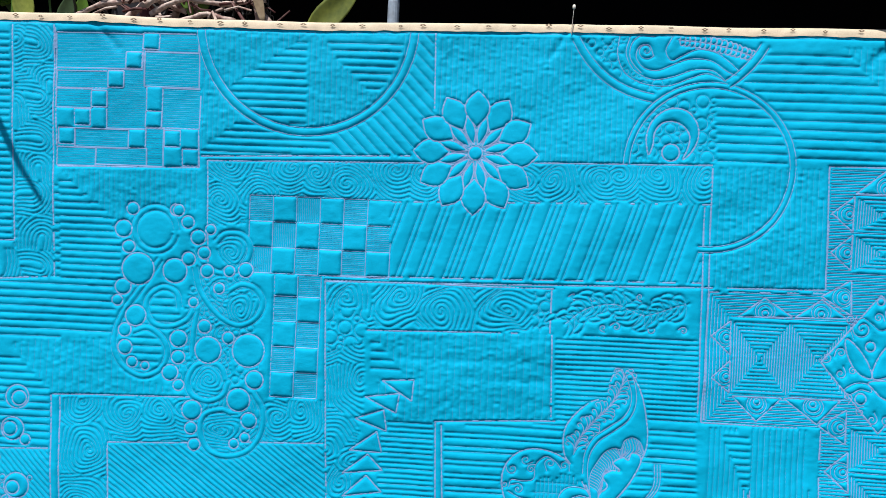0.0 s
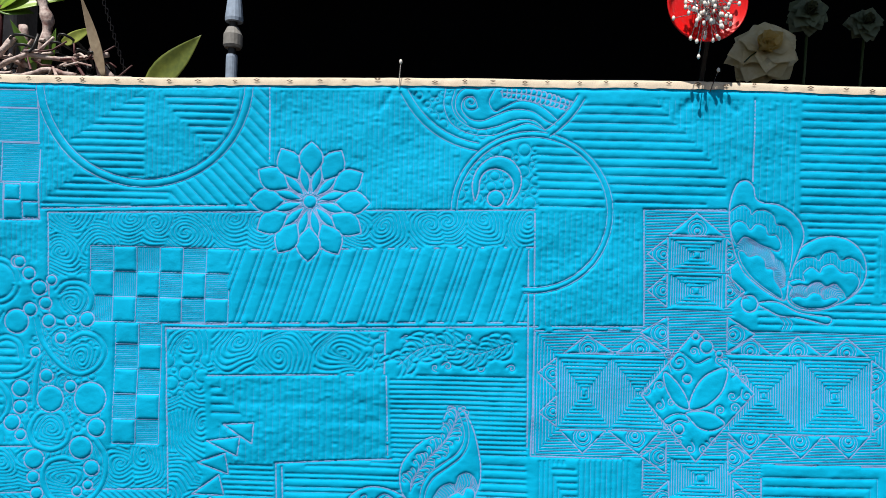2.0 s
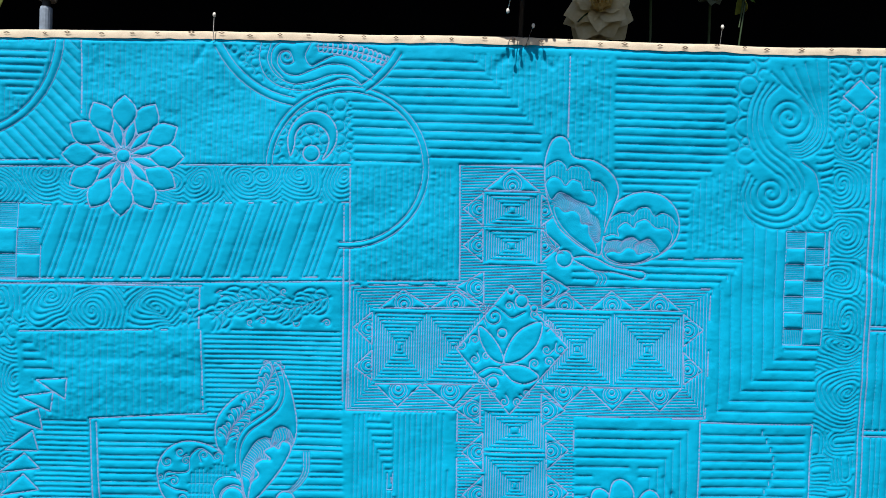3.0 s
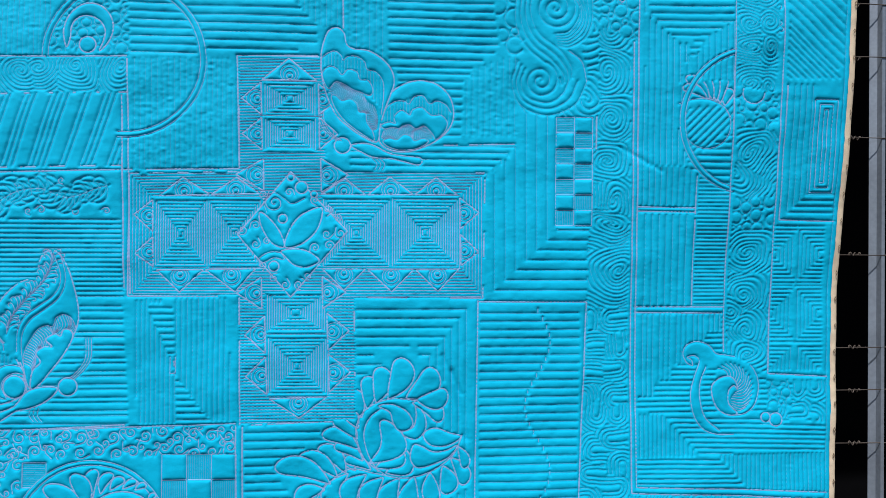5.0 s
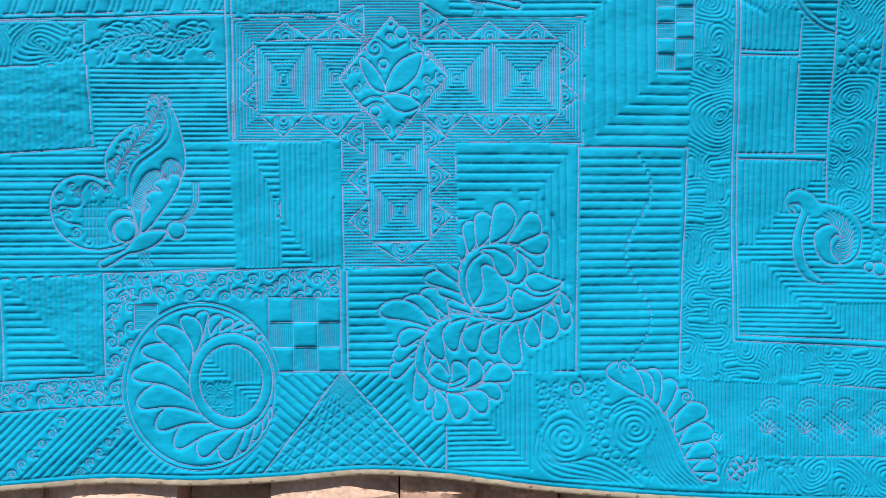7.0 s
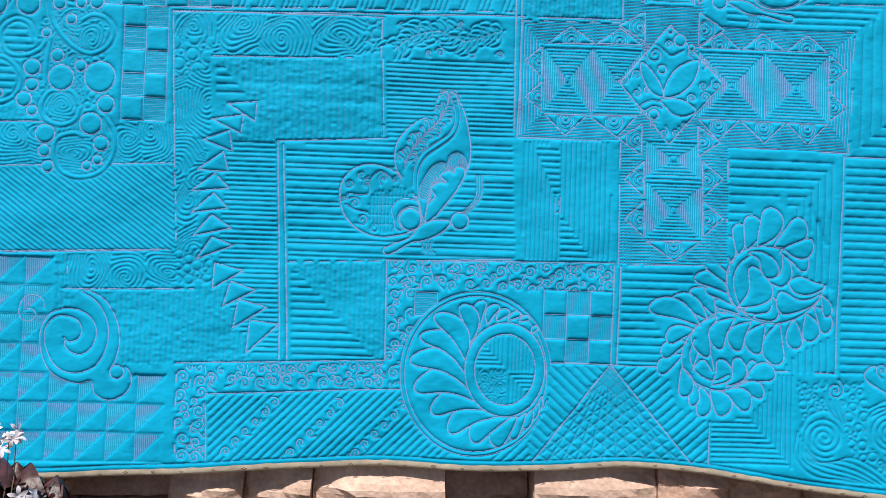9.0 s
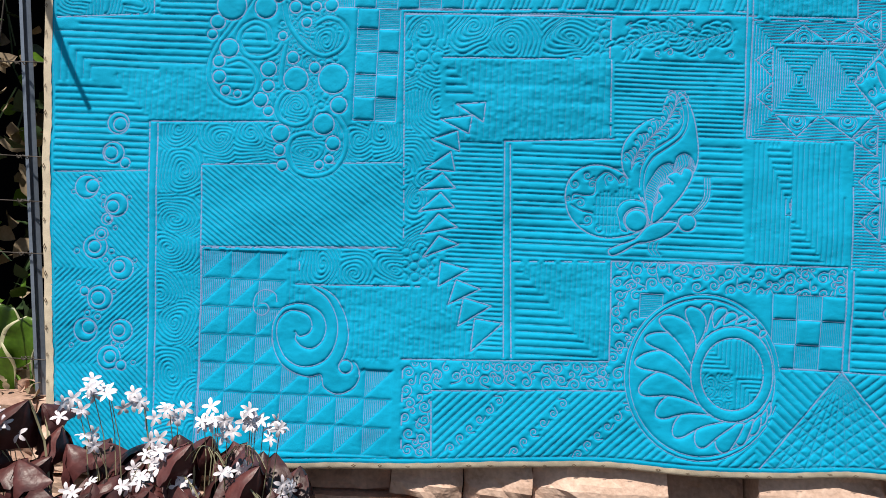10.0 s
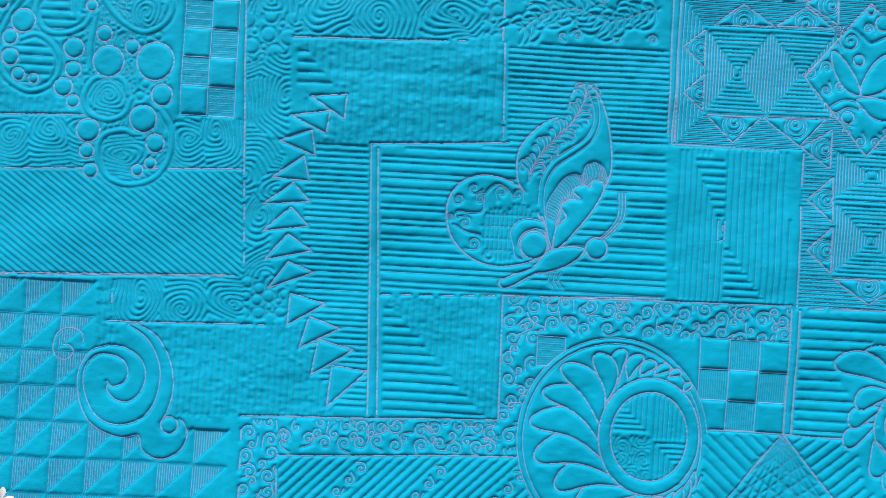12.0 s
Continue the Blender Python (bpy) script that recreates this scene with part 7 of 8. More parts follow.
for m in (ROSE, ROSE_HEART):
    nodes, link = m.node_tree.nodes, m.node_tree.links.new
    glow, blend = nodes.new("ShaderNodeBsdfTranslucent"), nodes.new("ShaderNodeMixShader")
    link(nodes["Principled BSDF"].inputs["Base Color"].links[0].from_socket, glow.inputs["Color"])
    blend.inputs["Fac"].default_value = 0.35
    link(nodes["Principled BSDF"].outputs["BSDF"], blend.inputs[1])
    link(glow.outputs["BSDF"], blend.inputs[2])
    link(blend.outputs["Shader"], nodes["Material Output"].inputs["Surface"])


def blade(bm, m, length, wide, bend=0.3, fold=0.15, tip=1.0, n=9, rim=False, wave=0.0, shape=None):
    """Adds a leaf with a midrib fold along local x; shape gives its half-width along the way."""
    rows_, sides = [], (-1, -0.82, -0.45, 0, 0.45, 0.82, 1)
    for i in range(n + 1):
        t = i / n
        w = wide * (shape(t) if shape else math.sin(math.pi * min(1, t ** 0.75 * 0.97 + 0.03)) ** tip)
        a = bend * t
        rows_.append([bm.verts.new(m @ Vector((length * t * math.cos(a * 0.6), s * w, length * t * math.sin(-a * 0.6) + abs(s) * w * fold + wave * w * math.sin(t * 14 + s * 2) * abs(s)))) for s in sides])
    for a, b in zip(rows_, rows_[1:]):
        for k in range(6):
            f = bm.faces.new([a[k], a[k + 1], b[k + 1], b[k]])
            f.smooth = True
            f.material_index = 1 if rim and k in (0, 5) else 0


def leaf(name, at, rx, ry, rz, length, wide, mat, parent, label="", thick=0.0006, **more):
    bm = bmesh.new()
    blade(bm, pose(*at, rx, ry, rz), length, wide, **more)
    ob = part(name, bm, mat, parent, label)
    s = ob.modifiers.new("thickness", "SOLIDIFY")
    s.thickness, s.offset = thick, 0
    return ob


# purple wood sorrel in flower, before the wall
sorrel = tagged(thing("purple_sorrel", (-1.12, -0.15, 0.40)), "purple-leaved wood sorrel with clusters of small white flowers", "plant")
rnd = random.Random(11)


def sorrel_leaf():
    """Three folded triangular leaflets on a point."""
    bm = bmesh.new()
    heart = lambda t: (t ** 0.85) * (1 if t < 0.86 else 1 - ((t - 0.86) / 0.14) ** 2 * 0.45) + 0.03
    for k in range(3):
        blade(bm, pose(0, 0, 0, 0, 0, 120 * k + 8 * k) @ pose(0, 0, 0, 6 * k, 30 + 9 * k), 1.0, 0.70, 0.7, -0.50, n=10, shape=heart, wave=0.10)
    me = bpy.data.meshes.new("leaf")
    bm.to_mesh(me)
    bm.free()
    me.materials.append(PURPLE)
    return me


def sorrel_flower():
    bm = bmesh.new()
    for k in range(5):
        blade(bm, pose(0, 0, 0, 0, 0, 72 * k) @ pose(0, 0, 0, 0, -28), 1.0, 0.215, 0.9, 0.12, n=6, shape=lambda t: 0.14 + 0.86 * math.sin(min(1, t * 1.02) * math.pi * 0.84) if t < 0.98 else 0.25)
    me = bpy.data.meshes.new("flower")
    bm.to_mesh(me)
    bm.free()
    me.materials.append(WHITE)
    return me


def hang(name, mesh, parent, m):
    ob = new(name, mesh)
    ob.parent = parent
    ob.matrix_parent_inverse = Matrix.Translation(parent.location).inverted()
    ob.matrix_basis = m
    return ob


def crest(x):
    """The height of the top of the clump."""
    return np.interp(x, (-1.50, -1.36, -1.29, -1.22, -1.10, -1.00, -0.93, -0.88, -0.85), (0.645, 0.640, 0.665, 0.605, 0.625, 0.610, 0.585, 0.545, 0.52))


sl, sf = sorrel_leaf(), sorrel_flower()
stems = []
for k in range(120):
    x = rnd.uniform(-1.50, -0.87)
    deep = rnd.random() ** 1.3
    y = -0.07 - 0.17 * deep
    z = float(crest(x)) - 0.004 - 0.095 * deep * rnd.uniform(0.75, 1.1)
    s = rnd.uniform(0.034, 0.060)
    hang("leaf", sl, sorrel, pose(x, y, z, rnd.uniform(-5, 40), rnd.uniform(-25, 25), rnd.uniform(0, 360)) @ Matrix.Diagonal((s, s, s, 1)))
    if k % 3 == 0:
        stems.append(((x, y, z), 0.0010))
for x, z, s in ((-1.290, 0.672, 0.068), (-1.325, 0.60, 0.06), (-1.06, 0.625, 0.055), (-0.965, 0.60, 0.055)):
    hang("leaf", sl, sorrel, pose(x, -0.15, z, 28, 4, 80) @ Matrix.Diagonal((s, s, s, 1)))
    stems.append(((x, -0.15, z), 0.0016))
HEADS = ((-1.190, 0.690, 6), (-1.222, 0.668, 4), (-1.140, 0.676, 4), (-1.092, 0.664, 4), (-1.035, 0.664, 5), (-1.112, 0.625, 4), (-1.090, 0.598, 6), (-0.975, 0.665, 6), (-1.01, 0.652, 4), (-0.945, 0.655, 5), (-1.000, 0.594, 2), (-1.125, 0.575, 6), (-1.06, 0.572, 4), (-1.190, 0.622, 2), (-1.345, 0.650, 5), (-1.310, 0.640, 3), (-0.932, 0.572, 2), (-1.20, 0.55, 3), (-1.38, 0.665, 5), (-1.42, 0.63, 4))
for hx, hz, n in HEADS:
    for k in range(n + 2):
        a, r = rnd.uniform(0, 6.28), rnd.uniform(0.004, 0.022)
        x, z, y = hx + r * math.cos(a), hz + r * math.sin(a) * 0.8, -0.155 + rnd.uniform(-0.02, 0.02)
        s = rnd.uniform(0.0105, 0.0138)
        hang("flower", sf, sorrel, pose(x, y, z, rnd.uniform(15, 100), rnd.uniform(-55, 55), rnd.uniform(0, 72)) @ Matrix.Diagonal((s, s, s, 1)))
        if k % 3 == 0:
            stems.append(((x, y + 0.006, z - 0.003), 0.0007))
bm = bmesh.new()
for (x, y, z), r in stems:
    root = Vector((x * 0.75 - 1.12 * 0.25 + 0.02, -0.17, 0.395))
    line = [root.lerp(Vector((x, y, z)), t) + Vector((0, 0.02 * math.sin(t * 3), 0.03 * math.sin(t * math.pi))) for t in (0, 0.35, 0.7, 1)]
    rings = [[bm.verts.new(p + Vector((r * math.cos(j * 2.094), r * math.sin(j * 2.094), 0))) for j in range(3)] for p in line]
    for a, b in zip(rings, rings[1:]):
        for j in range(3):
            bm.faces.new([a[j], a[(j + 1) % 3], b[(j + 1) % 3], b[j]])
for hx, hz, n in ((-1.040, 0.625, 12), (-1.075, 0.585, 14), (-0.985, 0.630, 10), (-0.985, 0.575, 16), (-1.115, 0.600, 8)):
    for k in range(n):
        a, long = rnd.uniform(-0.3, 3.4), rnd.uniform(0.018, 0.038)
        tip = Vector((math.cos(a) * long, rnd.uniform(-0.012, 0.006), 0.25 * long * math.sin(a)))
        line = [Vector((hx, -0.155, hz)) + tip * t + Vector((0, 0, -0.9 * long * t * t)) for t in (0, 0.35, 0.7, 1)]
        rings = [[bm.verts.new(p + Vector((0.0006 * math.cos(j * 2.094), 0.0006 * math.sin(j * 2.094), 0))) for j in range(3)] for p in line]
        for a, b in zip(rings, rings[1:]):
            for j in range(3):
                bm.faces.new([a[j], a[(j + 1) % 3], b[(j + 1) % 3], b[j]])
ob = part("flower_stalk", bm, STALK, sorrel, "thin pale flower stalks")
ob.matrix_parent_inverse = Matrix.Translation(sorrel.location).inverted()
tagged(ob, kind="stuff")

# hosta and fallen leaves beside the quilt
hosta = tagged(thing("hosta", (-1.47, 0.16, 0.60)), "green hosta with cream-edged leaves behind the fence", "plant")
oval = lambda t: math.sin(math.pi * min(1, t * 0.93 + 0.07)) ** 0.8
for x, y, z, to_x, to_z, turn, l, w, fold in ((-1.470, 0.125, 0.748, -0.024, -0.090, 0.25, 0.098, 0.039, 0.22), (-1.560, 0.120, 0.712, 0.055, -0.100, -0.2, 0.118, 0.042, 0.2), (-1.436, 0.105, 0.722, 0.010, -0.090, 0.9, 0.092, 0.020, 0.35), (-1.535, 0.150, 0.765, -0.02, -0.08, 0.3, 0.10, 0.042, 0.2), (-1.590, 0.135, 0.680, 0.03, -0.08, -0.3, 0.10, 0.036, 0.2)):
    along = Vector((to_x, -0.012, to_z)).normalized()
    out = Vector((math.sin(turn), -math.cos(turn), 0.25)).normalized()
    side = out.cross(along).normalized()
    out = along.cross(side)
    m = Matrix((along, side, out)).transposed().to_4x4()
    m.translation = (x, y, z)
    bm = bmesh.new()
    blade(bm, m, l, w, 0.35, fold, n=12, rim=True, shape=oval, wave=0.08)
    ob = part("leaf", bm, (LEAF, LEAF_RIM), hosta)
    ob.matrix_parent_inverse = Matrix.Translation(hosta.location).inverted()
    thick = ob.modifiers.new("thickness", "SOLIDIFY")
    thick.thickness, thick.offset = 0.0006, 0
    ob = tube("leaf_stalk", [(-1.49, 0.17, 0.585), ((x - 1.49) / 2, 0.175, z - 0.03), (x, y + 0.004, z)], 0.003, LEAF, hosta, 6)
    ob.matrix_parent_inverse = Matrix.Translation(hosta.location).inverted()


def scatter(name, label, mats, n, lo, hi, size, seed, category="plant"):
    """Many small leaves on a thicket of twigs, too many to count."""
    rnd = random.Random(seed)
    bm = bmesh.new()
    for k in range(n):
        at = [rnd.uniform(a, b) for a, b in zip(lo, hi)]
        s = rnd.uniform(*size)
        before = len(bm.faces)
        blade(bm, pose(*at, rnd.uniform(0, 360), rnd.uniform(-60, 60), rnd.uniform(0, 360)), s, s * rnd.uniform(0.22, 0.42), rnd.uniform(-0.8, 0.8), rnd.uniform(-0.3, 0.4), n=5, wave=0.15)
        bm.faces.ensure_lookup_table()
        pick = rnd.randrange(len(mats))
        for f in bm.faces[before:]:
            f.material_index = pick
    for k in range(n // 6):
        a = Vector([rnd.uniform(p, q) for p, q in zip(lo, hi)])
        b = a + Vector((rnd.uniform(-0.1, 0.1), rnd.uniform(-0.05, 0.05), -rnd.uniform(0.1, 0.3)))
        d = Vector((0.0014, 0.001, 0))
        bm.faces.new([bm.verts.new(a - d), bm.verts.new(a + d), bm.verts.new(b + d), bm.verts.new(b - d)])
    return tagged(part(name, bm, mats), label, category, kind="stuff")


scatter("shrub_foliage", "sparse dry and green shrub leaves in deep shade", (LEAF_DARK, LEAF, LEAF_DRY, LEAF_DRY, LEAF_DARK), 420, (-1.85, 0.13, 0.62), (-1.36, 0.50, 1.66), (0.025, 0.06), 5)
scatter("fallen_leaves", "dry fallen leaves on the stone ledge", (LEAF_DRY, LEAF_DRY, STONE), 40, (-1.60, 0.03, 0.626), (-1.36, 0.17, 0.650), (0.015, 0.035), 6, "leaves")
scatter("climber_foliage", "dark green lobed leaves over the quilt's edge", (LEAF, LEAF_DARK), 46, (-1.47, 0.07, 1.60), (-1.335, 0.22, 1.735), (0.03, 0.055), 8)

# old timber post with a chain, above the quilt
post = tagged(thing("timber_post", (-1.237, 0.30, 0.60)), "weathered grey timber post behind the quilt", "post")
ob = slab("post_body", (-1.290, 0.26, 0.58), (-1.222, 0.33, 2.405), BARK, post, 0.004)
ob.matrix_parent_inverse = Matrix.Translation(post.location).inverted()


def chain(top, bottom, name_label, size=1.0):
    """A hanging chain of oval links."""
    c = tagged(thing("hanging_chain", top), name_label, "chain")
    a, b = Vector(top), Vector(bottom)
    n = int((a - b).length / 0.0125 / size)
    for k in range(n + 1):
        p = a.lerp(b, k / n)
        q = 90 * (k % 2) + 20
        ring = [p + Matrix.Rotation(radians(q), 3, "Z") @ Vector((0.0038 * size * math.cos(t), 0, 0.0085 * size * math.sin(t))) for t in np.linspace(0, 2 * math.pi, 13)]
        o = tube("link", ring, 0.0013 * size, WIRE, c, 5)
        o.matrix_parent_inverse = Matrix.Translation(c.location).inverted()
    return c


chain((-1.235, 0.245, 2.40), (-1.255, 0.20, 1.668), "rusty steel chain holding the plant basket")
chain((-1.20, 0.16, 2.40), (-0.945, 0.12, 1.69), "thin dark steel chain holding the plant basket", 0.6)

# wire basket with orchid canes and strap leaves
basket = tagged(thing("plant_basket", (-1.08, 0.14, 1.60)), "wire hanging basket of tangled canes and strappy leaves", "plant basket")


def in_basket(ob):
    ob.matrix_parent_inverse = Matrix.Translation(basket.location).inverted()
    return ob


in_basket(slab("tray", (-1.28, 0.06, 1.56), (-0.90, 0.22, 1.655), BARK, basket, 0.01))
for x, r, h in ((-1.073, 0.058, 0.060), (-1.009, 0.030, 0.062), (-1.225, 0.030, 0.030), (-1.19, 0.026, 0.036), (-1.07, 0.045, 0.045), (-1.02, 0.035, 0.050), (-0.985, 0.022, 0.040), (-0.965, 0.02, 0.036)):
    in_basket(tube("wire_hoop", [(x + r * math.cos(a), 0.075 + 0.02 * math.sin(a * 3), 1.650 + h * math.sin(a)) for a in np.linspace(0, math.pi, 16)], 0.0022, BLACK_WIRE, basket, 6))
canes = (((-1.069, 0.09, 1.791), (-1.059, 0.09, 1.767), (-1.051, 0.09, 1.742), (-1.052, 0.09, 1.718), (-1.060, 0.09, 1.693), (-1.065, 0.09, 1.670)), ((-1.10, 0.10, 1.650), (-1.085, 0.09, 1.69), (-1.09, 0.09, 1.735)), ((-0.971, 0.07, 1.696), (-0.962, 0.07, 1.681), (-0.952, 0.07, 1.665), (-0.939, 0.07, 1.648)),
         ((-1.24, 0.07, 1.648), (-1.19, 0.065, 1.672), (-1.13, 0.07, 1.685), (-1.07, 0.08, 1.668)), ((-1.12, 0.07, 1.66), (-1.06, 0.06, 1.682), (-1.00, 0.07, 1.678), (-0.95, 0.08, 1.69)), ((-1.07, 0.06, 1.648), (-1.03, 0.06, 1.66), (-0.99, 0.065, 1.652)), ((-1.15, 0.06, 1.65), (-1.115, 0.06, 1.675), (-1.09, 0.07, 1.71)))
for k, c in enumerate(canes):
    line = [Vector(p) for p in c]
    pts = []
    for i in range(len(line) - 1):
        for t in (0, 0.25, 0.5, 0.75):
            pts.append(line[i].lerp(line[i + 1], t) + Vector((0.003 * noise.noise((i + t, k, 1)), 0, 0.004 * noise.noise((i + t, k, 5)))))
    pts.append(line[-1])
    in_basket(tube("cane", pts, (0.0080, 0.006, 0.0052, 0.004, 0.004, 0.004, 0.005)[k], CANE, basket, 8, taper=lambda t: 1 + 0.22 * math.sin(t * 22)))
for k in range(46):
    rr = random.Random(k + 90)
    x = rr.uniform(-1.17, -0.95)
    a = Vector((x, rr.uniform(0.04, 0.11), rr.uniform(1.645, 1.685)))
    b = a + Vector((rr.uniform(-0.05, 0.05), rr.uniform(-0.01, 0.01), rr.uniform(-0.01, 0.03)))
    in_basket(tube("root", [a, a.lerp(b, 0.5) + Vector((0, 0, rr.uniform(-0.01, 0.014))), b], rr.uniform(0.0010, 0.0030), rr.choice([CANE, BLACK_WIRE, MAROON, MAROON, CANE]), basket, 6))
in_basket(tube("stem", [(-1.137, 0.09, 1.63), (-1.133, 0.09, 1.70), (-1.128, 0.09, 1.765)], 0.009, MAROON, basket, 8, taper=lambda t: 1.35 - 0.6 * t))
for a, l, w, up in ((175, 0.085, 0.016, 30), (20, 0.095, 0.015, 22), (65, 0.075, 0.017, 50), (120, 0.07, 0.016, 50), (-20, 0.05, 0.012, 5), (205, 0.05, 0.013, -10)):
    in_basket(leaf("leaf", (-1.128, 0.088, 1.758), 75 if a < 90 else -75, -up, 0 if a < 90 else 180, l, w, LEAF if a in (205, -20) else LIME, basket, bend=0.5, fold=0.3))
for at, rz, ry, l, w, m in (((-1.315, 0.08, 1.640), 0, -97, 0.078, 0.017, LEAF_PALE), ((-1.275, 0.10, 1.640), 0, -70, 0.065, 0.014, LEAF_DARK), ((-1.245, 0.10, 1.640), 0, -82, 0.062, 0.013, LEAF), ((-0.880, 0.05, 1.628), 0, -42, 0.122, 0.020, OLIVE), ((-1.06, 0.08, 1.66), 0, -115, 0.085, 0.009, LEAF), ((-1.05, 0.08, 1.66), 0, -70, 0.07, 0.009, LEAF), ((-1.02, 0.07, 1.70), 0, -25, 0.062, 0.009, LEAF_PALE), ((-0.945, 0.06, 1.645), 0, -104, 0.13, 0.008, LEAF_DRY), ((-0.955, 0.07, 1.645), 0, -96, 0.075, 0.006, CANE)):
    ob = in_basket(leaf("leaf", at, 90, 0, 0, l, w, m, basket, bend=-0.25, fold=0.25))
    ob.data.transform(Matrix.Translation(at) @ Matrix.Rotation(radians(ry), 4, "Y") @ Matrix.Translation(-Vector(at)))

# turned finial rising behind the quilt
fin = tagged(thing("turned_finial", (-0.742, 0.07, 0.60)), "pale blue turned spindle with grey wooden collar", "post")


def lathe(name, profile, mat, x, y, label=""):
    bm = bmesh.new()
    rings = [[bm.verts.new((x + r * math.cos(k * math.pi / 8), y + r * math.sin(k * math.pi / 8), z)) for k in range(16)] for r, z in profile]
    for a, b in zip(rings, rings[1:]):
        for k in range(16):
            bm.faces.new([a[k], a[(k + 1) % 16], b[(k + 1) % 16], b[k]])
    bm.faces.new(rings[0][::-1])
    bm.faces.new(rings[-1])
    ob = part(name, bm, mat, fin, label)
    ob.matrix_parent_inverse = Matrix.Translation(fin.location).inverted()
    return ob


lathe("shaft", ((0.0085, 0.58), (0.0085, 1.698), (0.0078, 1.702)), BLUE_PAINT, -0.748, 0.07)
lathe("neck", ((0.006, 1.702), (0.006, 1.712)), BLACK_WIRE, -0.748, 0.07)
lathe("collar", ((0.012, 1.712), (0.014, 1.716), (0.014, 1.732), (0.009, 1.743), (0.006, 1.744)), GREY_WOOD, -0.747, 0.07, "grey wooden collar")
lathe("neck", ((0.0055, 1.744), (0.006, 1.752)), BLACK_WIRE, -0.747, 0.07)
lathe("spire", ((0.013, 1.752), (0.0135, 1.757), (0.010, 1.790), (0.007, 1.83), (0.003, 1.90)), BLUE_PAINT, -0.746, 0.07, "tapered pale blue spire")

# roses and a sprig in the shade
def rose(at, size, seed, label, petals=None):
    r = tagged(thing("rose", at), label, "rose")
    rnd = random.Random(seed)
    pointed = lambda t: 0.30 + 0.70 * math.sin(t / 0.62 * math.pi / 2) if t < 0.62 else max(0.03, 1 - ((t - 0.62) / 0.38) ** 1.25)
    for ring, (n, tilt, s) in enumerate(((8, -8, 1.0), (7, 8, 0.92), (7, 26, 0.76), (6, 46, 0.60), (5, 62, 0.46), (4, 76, 0.34))):
        for k in range(n):
            a = 360 / n * k + ring * 31 + rnd.uniform(-9, 9)
            bm = bmesh.new()
            blade(bm, pose(0, 0, 0, 0, 0, a) @ pose(0, 0, 0, rnd.uniform(-12, 12), -tilt + rnd.uniform(-12, 12)), size * s * rnd.uniform(0.9, 1.06), size * s * 0.44, 0.5 if ring < 3 else -0.5, 0.30 if ring > 1 else 0.12, n=9, shape=pointed, wave=0.10)
            ob = part("petal", bm, petals or (ROSE if ring < 3 else ROSE_HEART), r)
            ob.rotation_euler = (radians(72), 0, radians(-10))
    bm = bmesh.new()
    ob = tube("stalk", [(0, 0.004, 0), (0.01, 0.03, -0.10), (0.0, 0.10, -0.60), (0, 0.12, 0.60 - at[2] - 0.01)], 0.0025, LEAF_DARK, r, 6)
    for a in (200, 320, 60):
        leaf("leaf", (0.0, 0.012, -0.01), 40, 10, a, size * 0.7, size * 0.2, LEAF_DARK, r)
    return r


rose((0.122, 0.12, 1.752), 0.064, 3, "cream and yellow rose in full bloom above the quilt")
# The next two are dimmed by a darkened petal colour, for deep shade.
rose((0.233, 0.19, 1.843), 0.042, 4, "rosette behind the rose, its dull green colour darkened for the shade", SHADED_ROSETTE)
rose((0.354, 0.22, 1.839), 0.036, 5, "rosette with deep shade put into its dim green colour", SHADED_ROSETTE)
sprig = tagged(thing("rose_sprig", (0.372, 0.12, 0.60)), "thin rose shoots with small pale sunlit leaves", "plant")
for sx, tilt, lv in ((0.330, 0.035, ((10, 150), (0, 30), (-5, 80))), (0.620, 0.03, ((-30, 120), (-55, 60), (-10, 20), (-70, 100)))):
    ob = tube("shoot", [(sx, 0.12, 0.58), (sx - 0.01, 0.11, 1.4), (sx + tilt * 0.5, 0.09, 1.70), (sx + tilt, 0.085, 1.86)], 0.0014, LEAF_DARK, sprig, 6)
    ob.matrix_parent_inverse = Matrix.Translation(sprig.location).inverted()
    for k, (dz, rz) in enumerate(lv):
        ob = leaf("leaf", (sx + tilt * 0.6, 0.085, 1.770 + dz * 0.001), 60, -30 + 25 * k, rz, 0.036, 0.013, LEAF_PALE if k % 2 == 0 else LEAF, sprig)
        ob.matrix_parent_inverse = Matrix.Translation(sprig.location).inverted()
        ob = tube("leaf_stalk", [(sx + tilt * 0.45, 0.09, 1.72), (sx + tilt * 0.6, 0.085, 1.770 + dz * 0.001)], 0.001, LEAF_DARK, sprig, 5)
        ob.matrix_parent_inverse = Matrix.Translation(sprig.location).inverted()


# ---- pins ----
def ball(bm, at, r, stretch=1.0):
    m = Matrix.Translation(at) @ Matrix.Diagonal((r, r, r * stretch, 1))
    bmesh.ops.create_icosphere(bm, subdivisions=2, radius=1, matrix=m)
    for f in bm.faces:
        f.smooth = True


def pin(foot, head, parent=None, label="white pearl-headed dressmaker's pin stuck through the binding"):
    """A dressmaker's pin from its foot to its pearl head."""
    p = tagged(thing("pin", foot), label, "pin", "pins along the binding") if parent is None else thing("pin", foot)
    if parent is not None:
        p.parent = parent
        p.matrix_parent_inverse = Matrix.Translation(parent.location).inverted()
    d = Vector(head) - Vector(foot)
    tube("shaft", [(0, 0, 0), d], 0.0007, PIN_STEEL, p, 5)
    bm = bmesh.new()
    ball(bm, d, 0.0025, 1.5)
    part("head", bm, PEARL, p, "pearl white head")
    return p


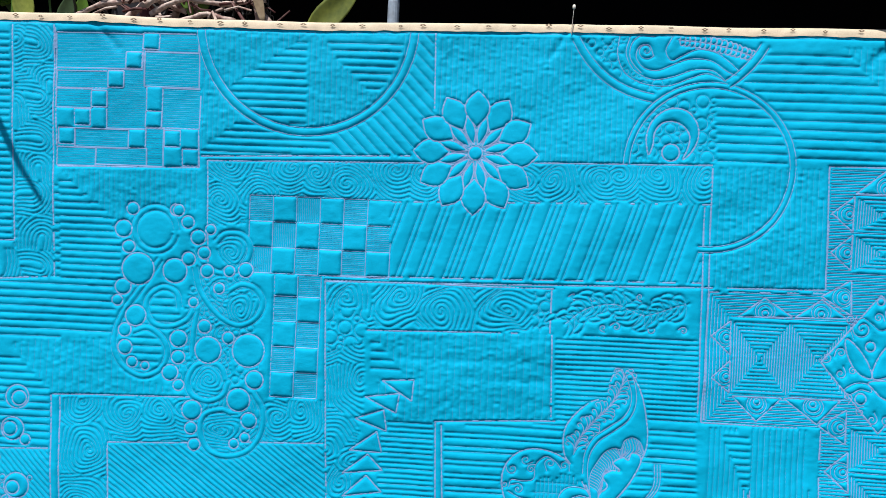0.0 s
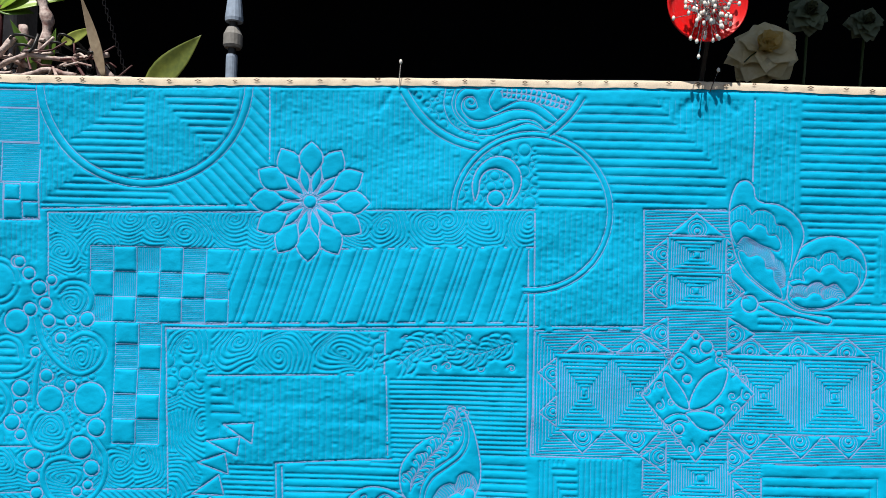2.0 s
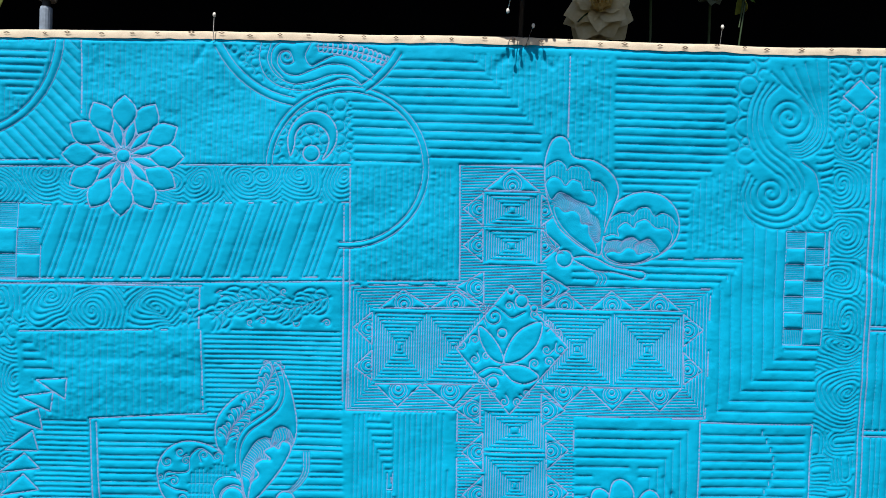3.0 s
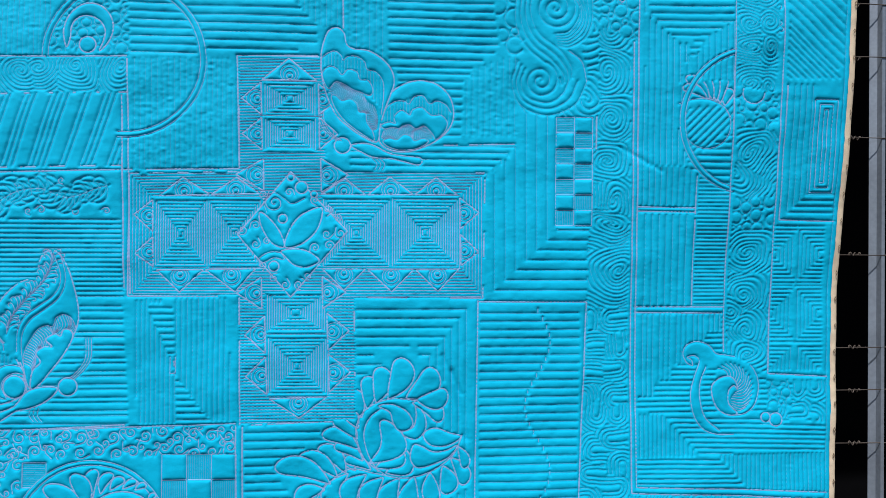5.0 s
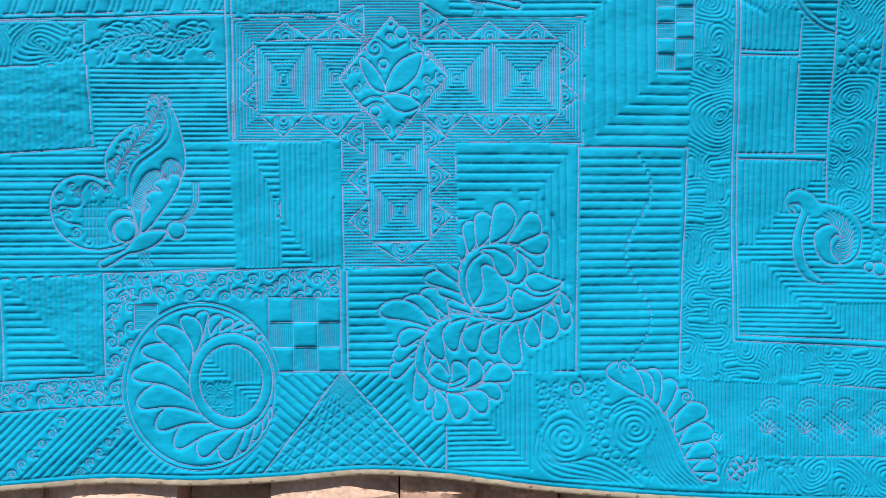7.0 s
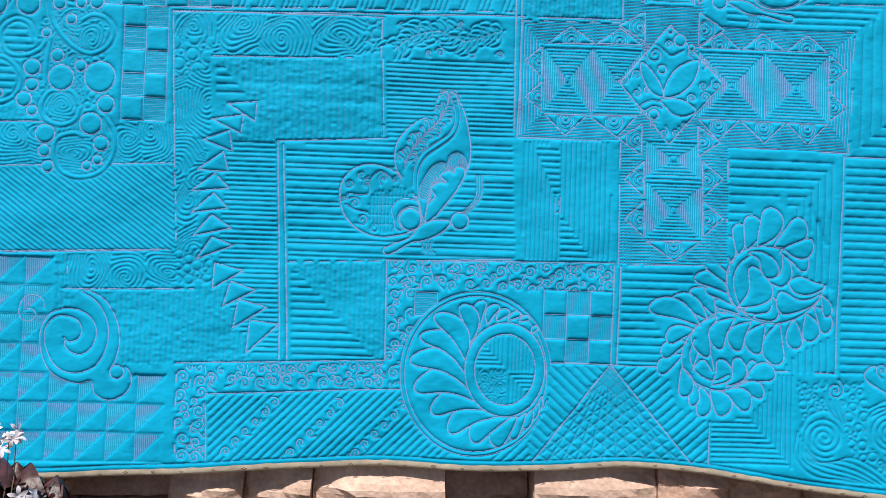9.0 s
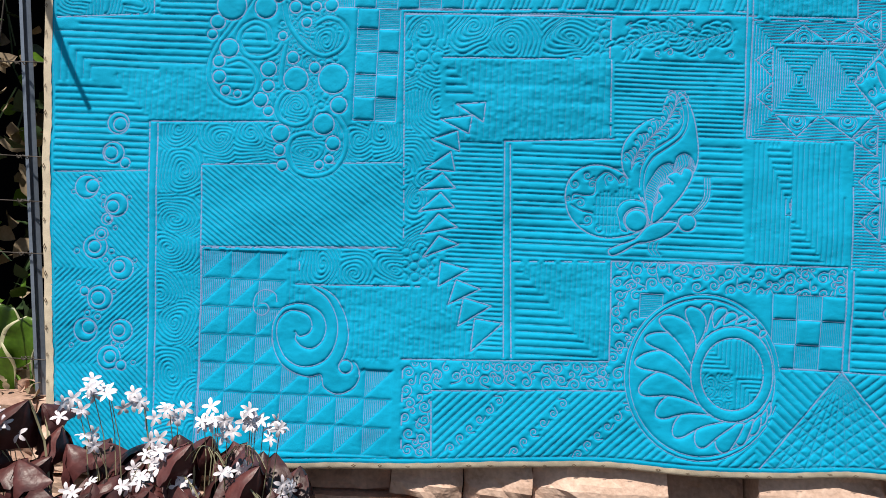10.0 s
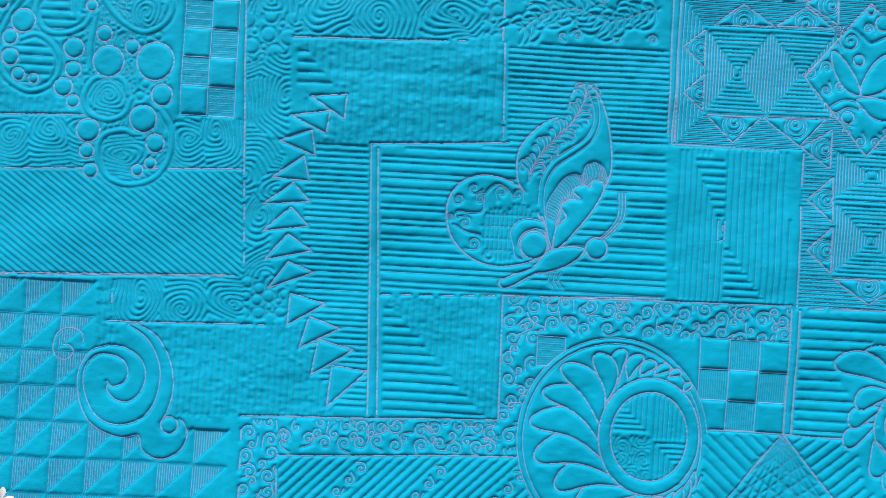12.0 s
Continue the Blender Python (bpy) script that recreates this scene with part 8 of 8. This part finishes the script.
for x, h, dx in ((-0.478, 0.026, 0.002), (-0.018, 0.020, 0.011), (0.272, 0.030, 0.004)):
    z = float(top_z(np.array(x)))
    pin((x, -0.004, z - 0.012), (x + dx, -0.006, z + h))

dish = tagged(thing("pin_dish", (-0.035, -0.022, 1.770)), "round red pin dish crowded with pearl-headed pins", "pin dish")
bm = bmesh.new()
prof = ((0.0, 0.004), (0.040, 0.003), (0.051, 0.0), (0.056, -0.009), (0.058, -0.010), (0.058, -0.007), (0.053, 0.005), (0.041, 0.009), (0.0, 0.010))
rings = [[bm.verts.new((r * math.cos(k * math.pi / 20), y, r * math.sin(k * math.pi / 20))) for k in range(40)] for r, y in prof]
for a, b in zip(rings, rings[1:]):
    for k in range(40):
        f = bm.faces.new([a[k], a[(k + 1) % 40], b[(k + 1) % 40], b[k]])
        f.smooth = True
part("plate", bm, RED, dish, "glossy red plastic plate")
tube("peg", [(0.01, 0.008, -0.03), (0.012, 0.040, -0.10), (0.012, 0.085, -0.20)], 0.004, BLACK_WIRE, dish, 6)
rnd = random.Random(21)
for k in range(85):
    a, r = rnd.uniform(0, 6.28), 0.030 * math.sqrt(rnd.random())
    foot = Vector((r * math.cos(a) * 0.7, rnd.uniform(-0.012, 0.0), r * math.sin(a) * 0.7 - 0.004))
    d = Vector((rnd.uniform(-1, 1), rnd.uniform(-0.9, -0.1), rnd.uniform(-1.5, 0.9))).normalized() * rnd.uniform(0.024, 0.040)
    pin(Vector(dish.location) + foot, Vector(dish.location) + foot + d, dish)
for x, z in ((-0.026, -0.056), (-0.017, -0.060), (-0.006, -0.054), (0.006, -0.058), (0.012, -0.052), (-0.014, -0.082)):
    pin(Vector(dish.location) + Vector((x * 0.4, -0.01, z + 0.045)), Vector(dish.location) + Vector((x, -0.016, z)), dish)

basket.location += Vector((0.022, -0.045, 0.000))
fin.location += Vector((0.014, -0.050, -0.012))

# strap-leaved plant beside the quilt, whose leaves arch over it and throw the thin shadows
strap = tagged(thing("strap_leaf_plant", (-1.95, -0.35, 0.0)), "tall plant with long arching strap leaves", "plant")
for shade, k0 in ((((-1.400, 1.588), (-1.345, 1.546), (-1.305, 1.483), (-1.273, 1.424), (-1.235, 1.368)), 0.46), (((-1.408, 1.53), (-1.378, 1.497), (-1.354, 1.476)), 0.46), (((-1.392, 1.275), (-1.381, 1.243), (-1.355, 1.185), (-1.312, 1.103)), 0.36)):
    pts = [Vector((x, 0, z)) + SUN * (k0 + 0.02 * i) for i, (x, z) in enumerate(shade)]
    start = Vector((-1.95, -0.35, -0.01))
    far_end = pts[0]
    rise = [start, start.lerp(far_end, 0.45) + Vector((-0.08, -0.02, 0.35)), far_end + Vector((-0.12, -0.02, 0.05))]
    line = [Vector(p) for p in rise] + pts
    bm = bmesh.new()
    rows_ = []
    for i, p in enumerate(line):
        w = 0.008 if i < 3 else 0.0062 * (1 - (i - 3) / (len(line) - 3)) + 0.0012
        rows_.append([bm.verts.new(p + Vector((s * w, 0.3 * abs(s) * w, s * w * 0.5))) for s in (-1, 0, 1)])
    for a, b in zip(rows_, rows_[1:]):
        for j in range(2):
            bm.faces.new([a[j], a[j + 1], b[j + 1], b[j]]).smooth = True
    ob = part("leaf", bm, LEAF_DARK, strap)
    ob.matrix_parent_inverse = Matrix.Translation(strap.location).inverted()
    s = ob.modifiers.new("thickness", "SOLIDIFY")
    s.thickness = 0.001
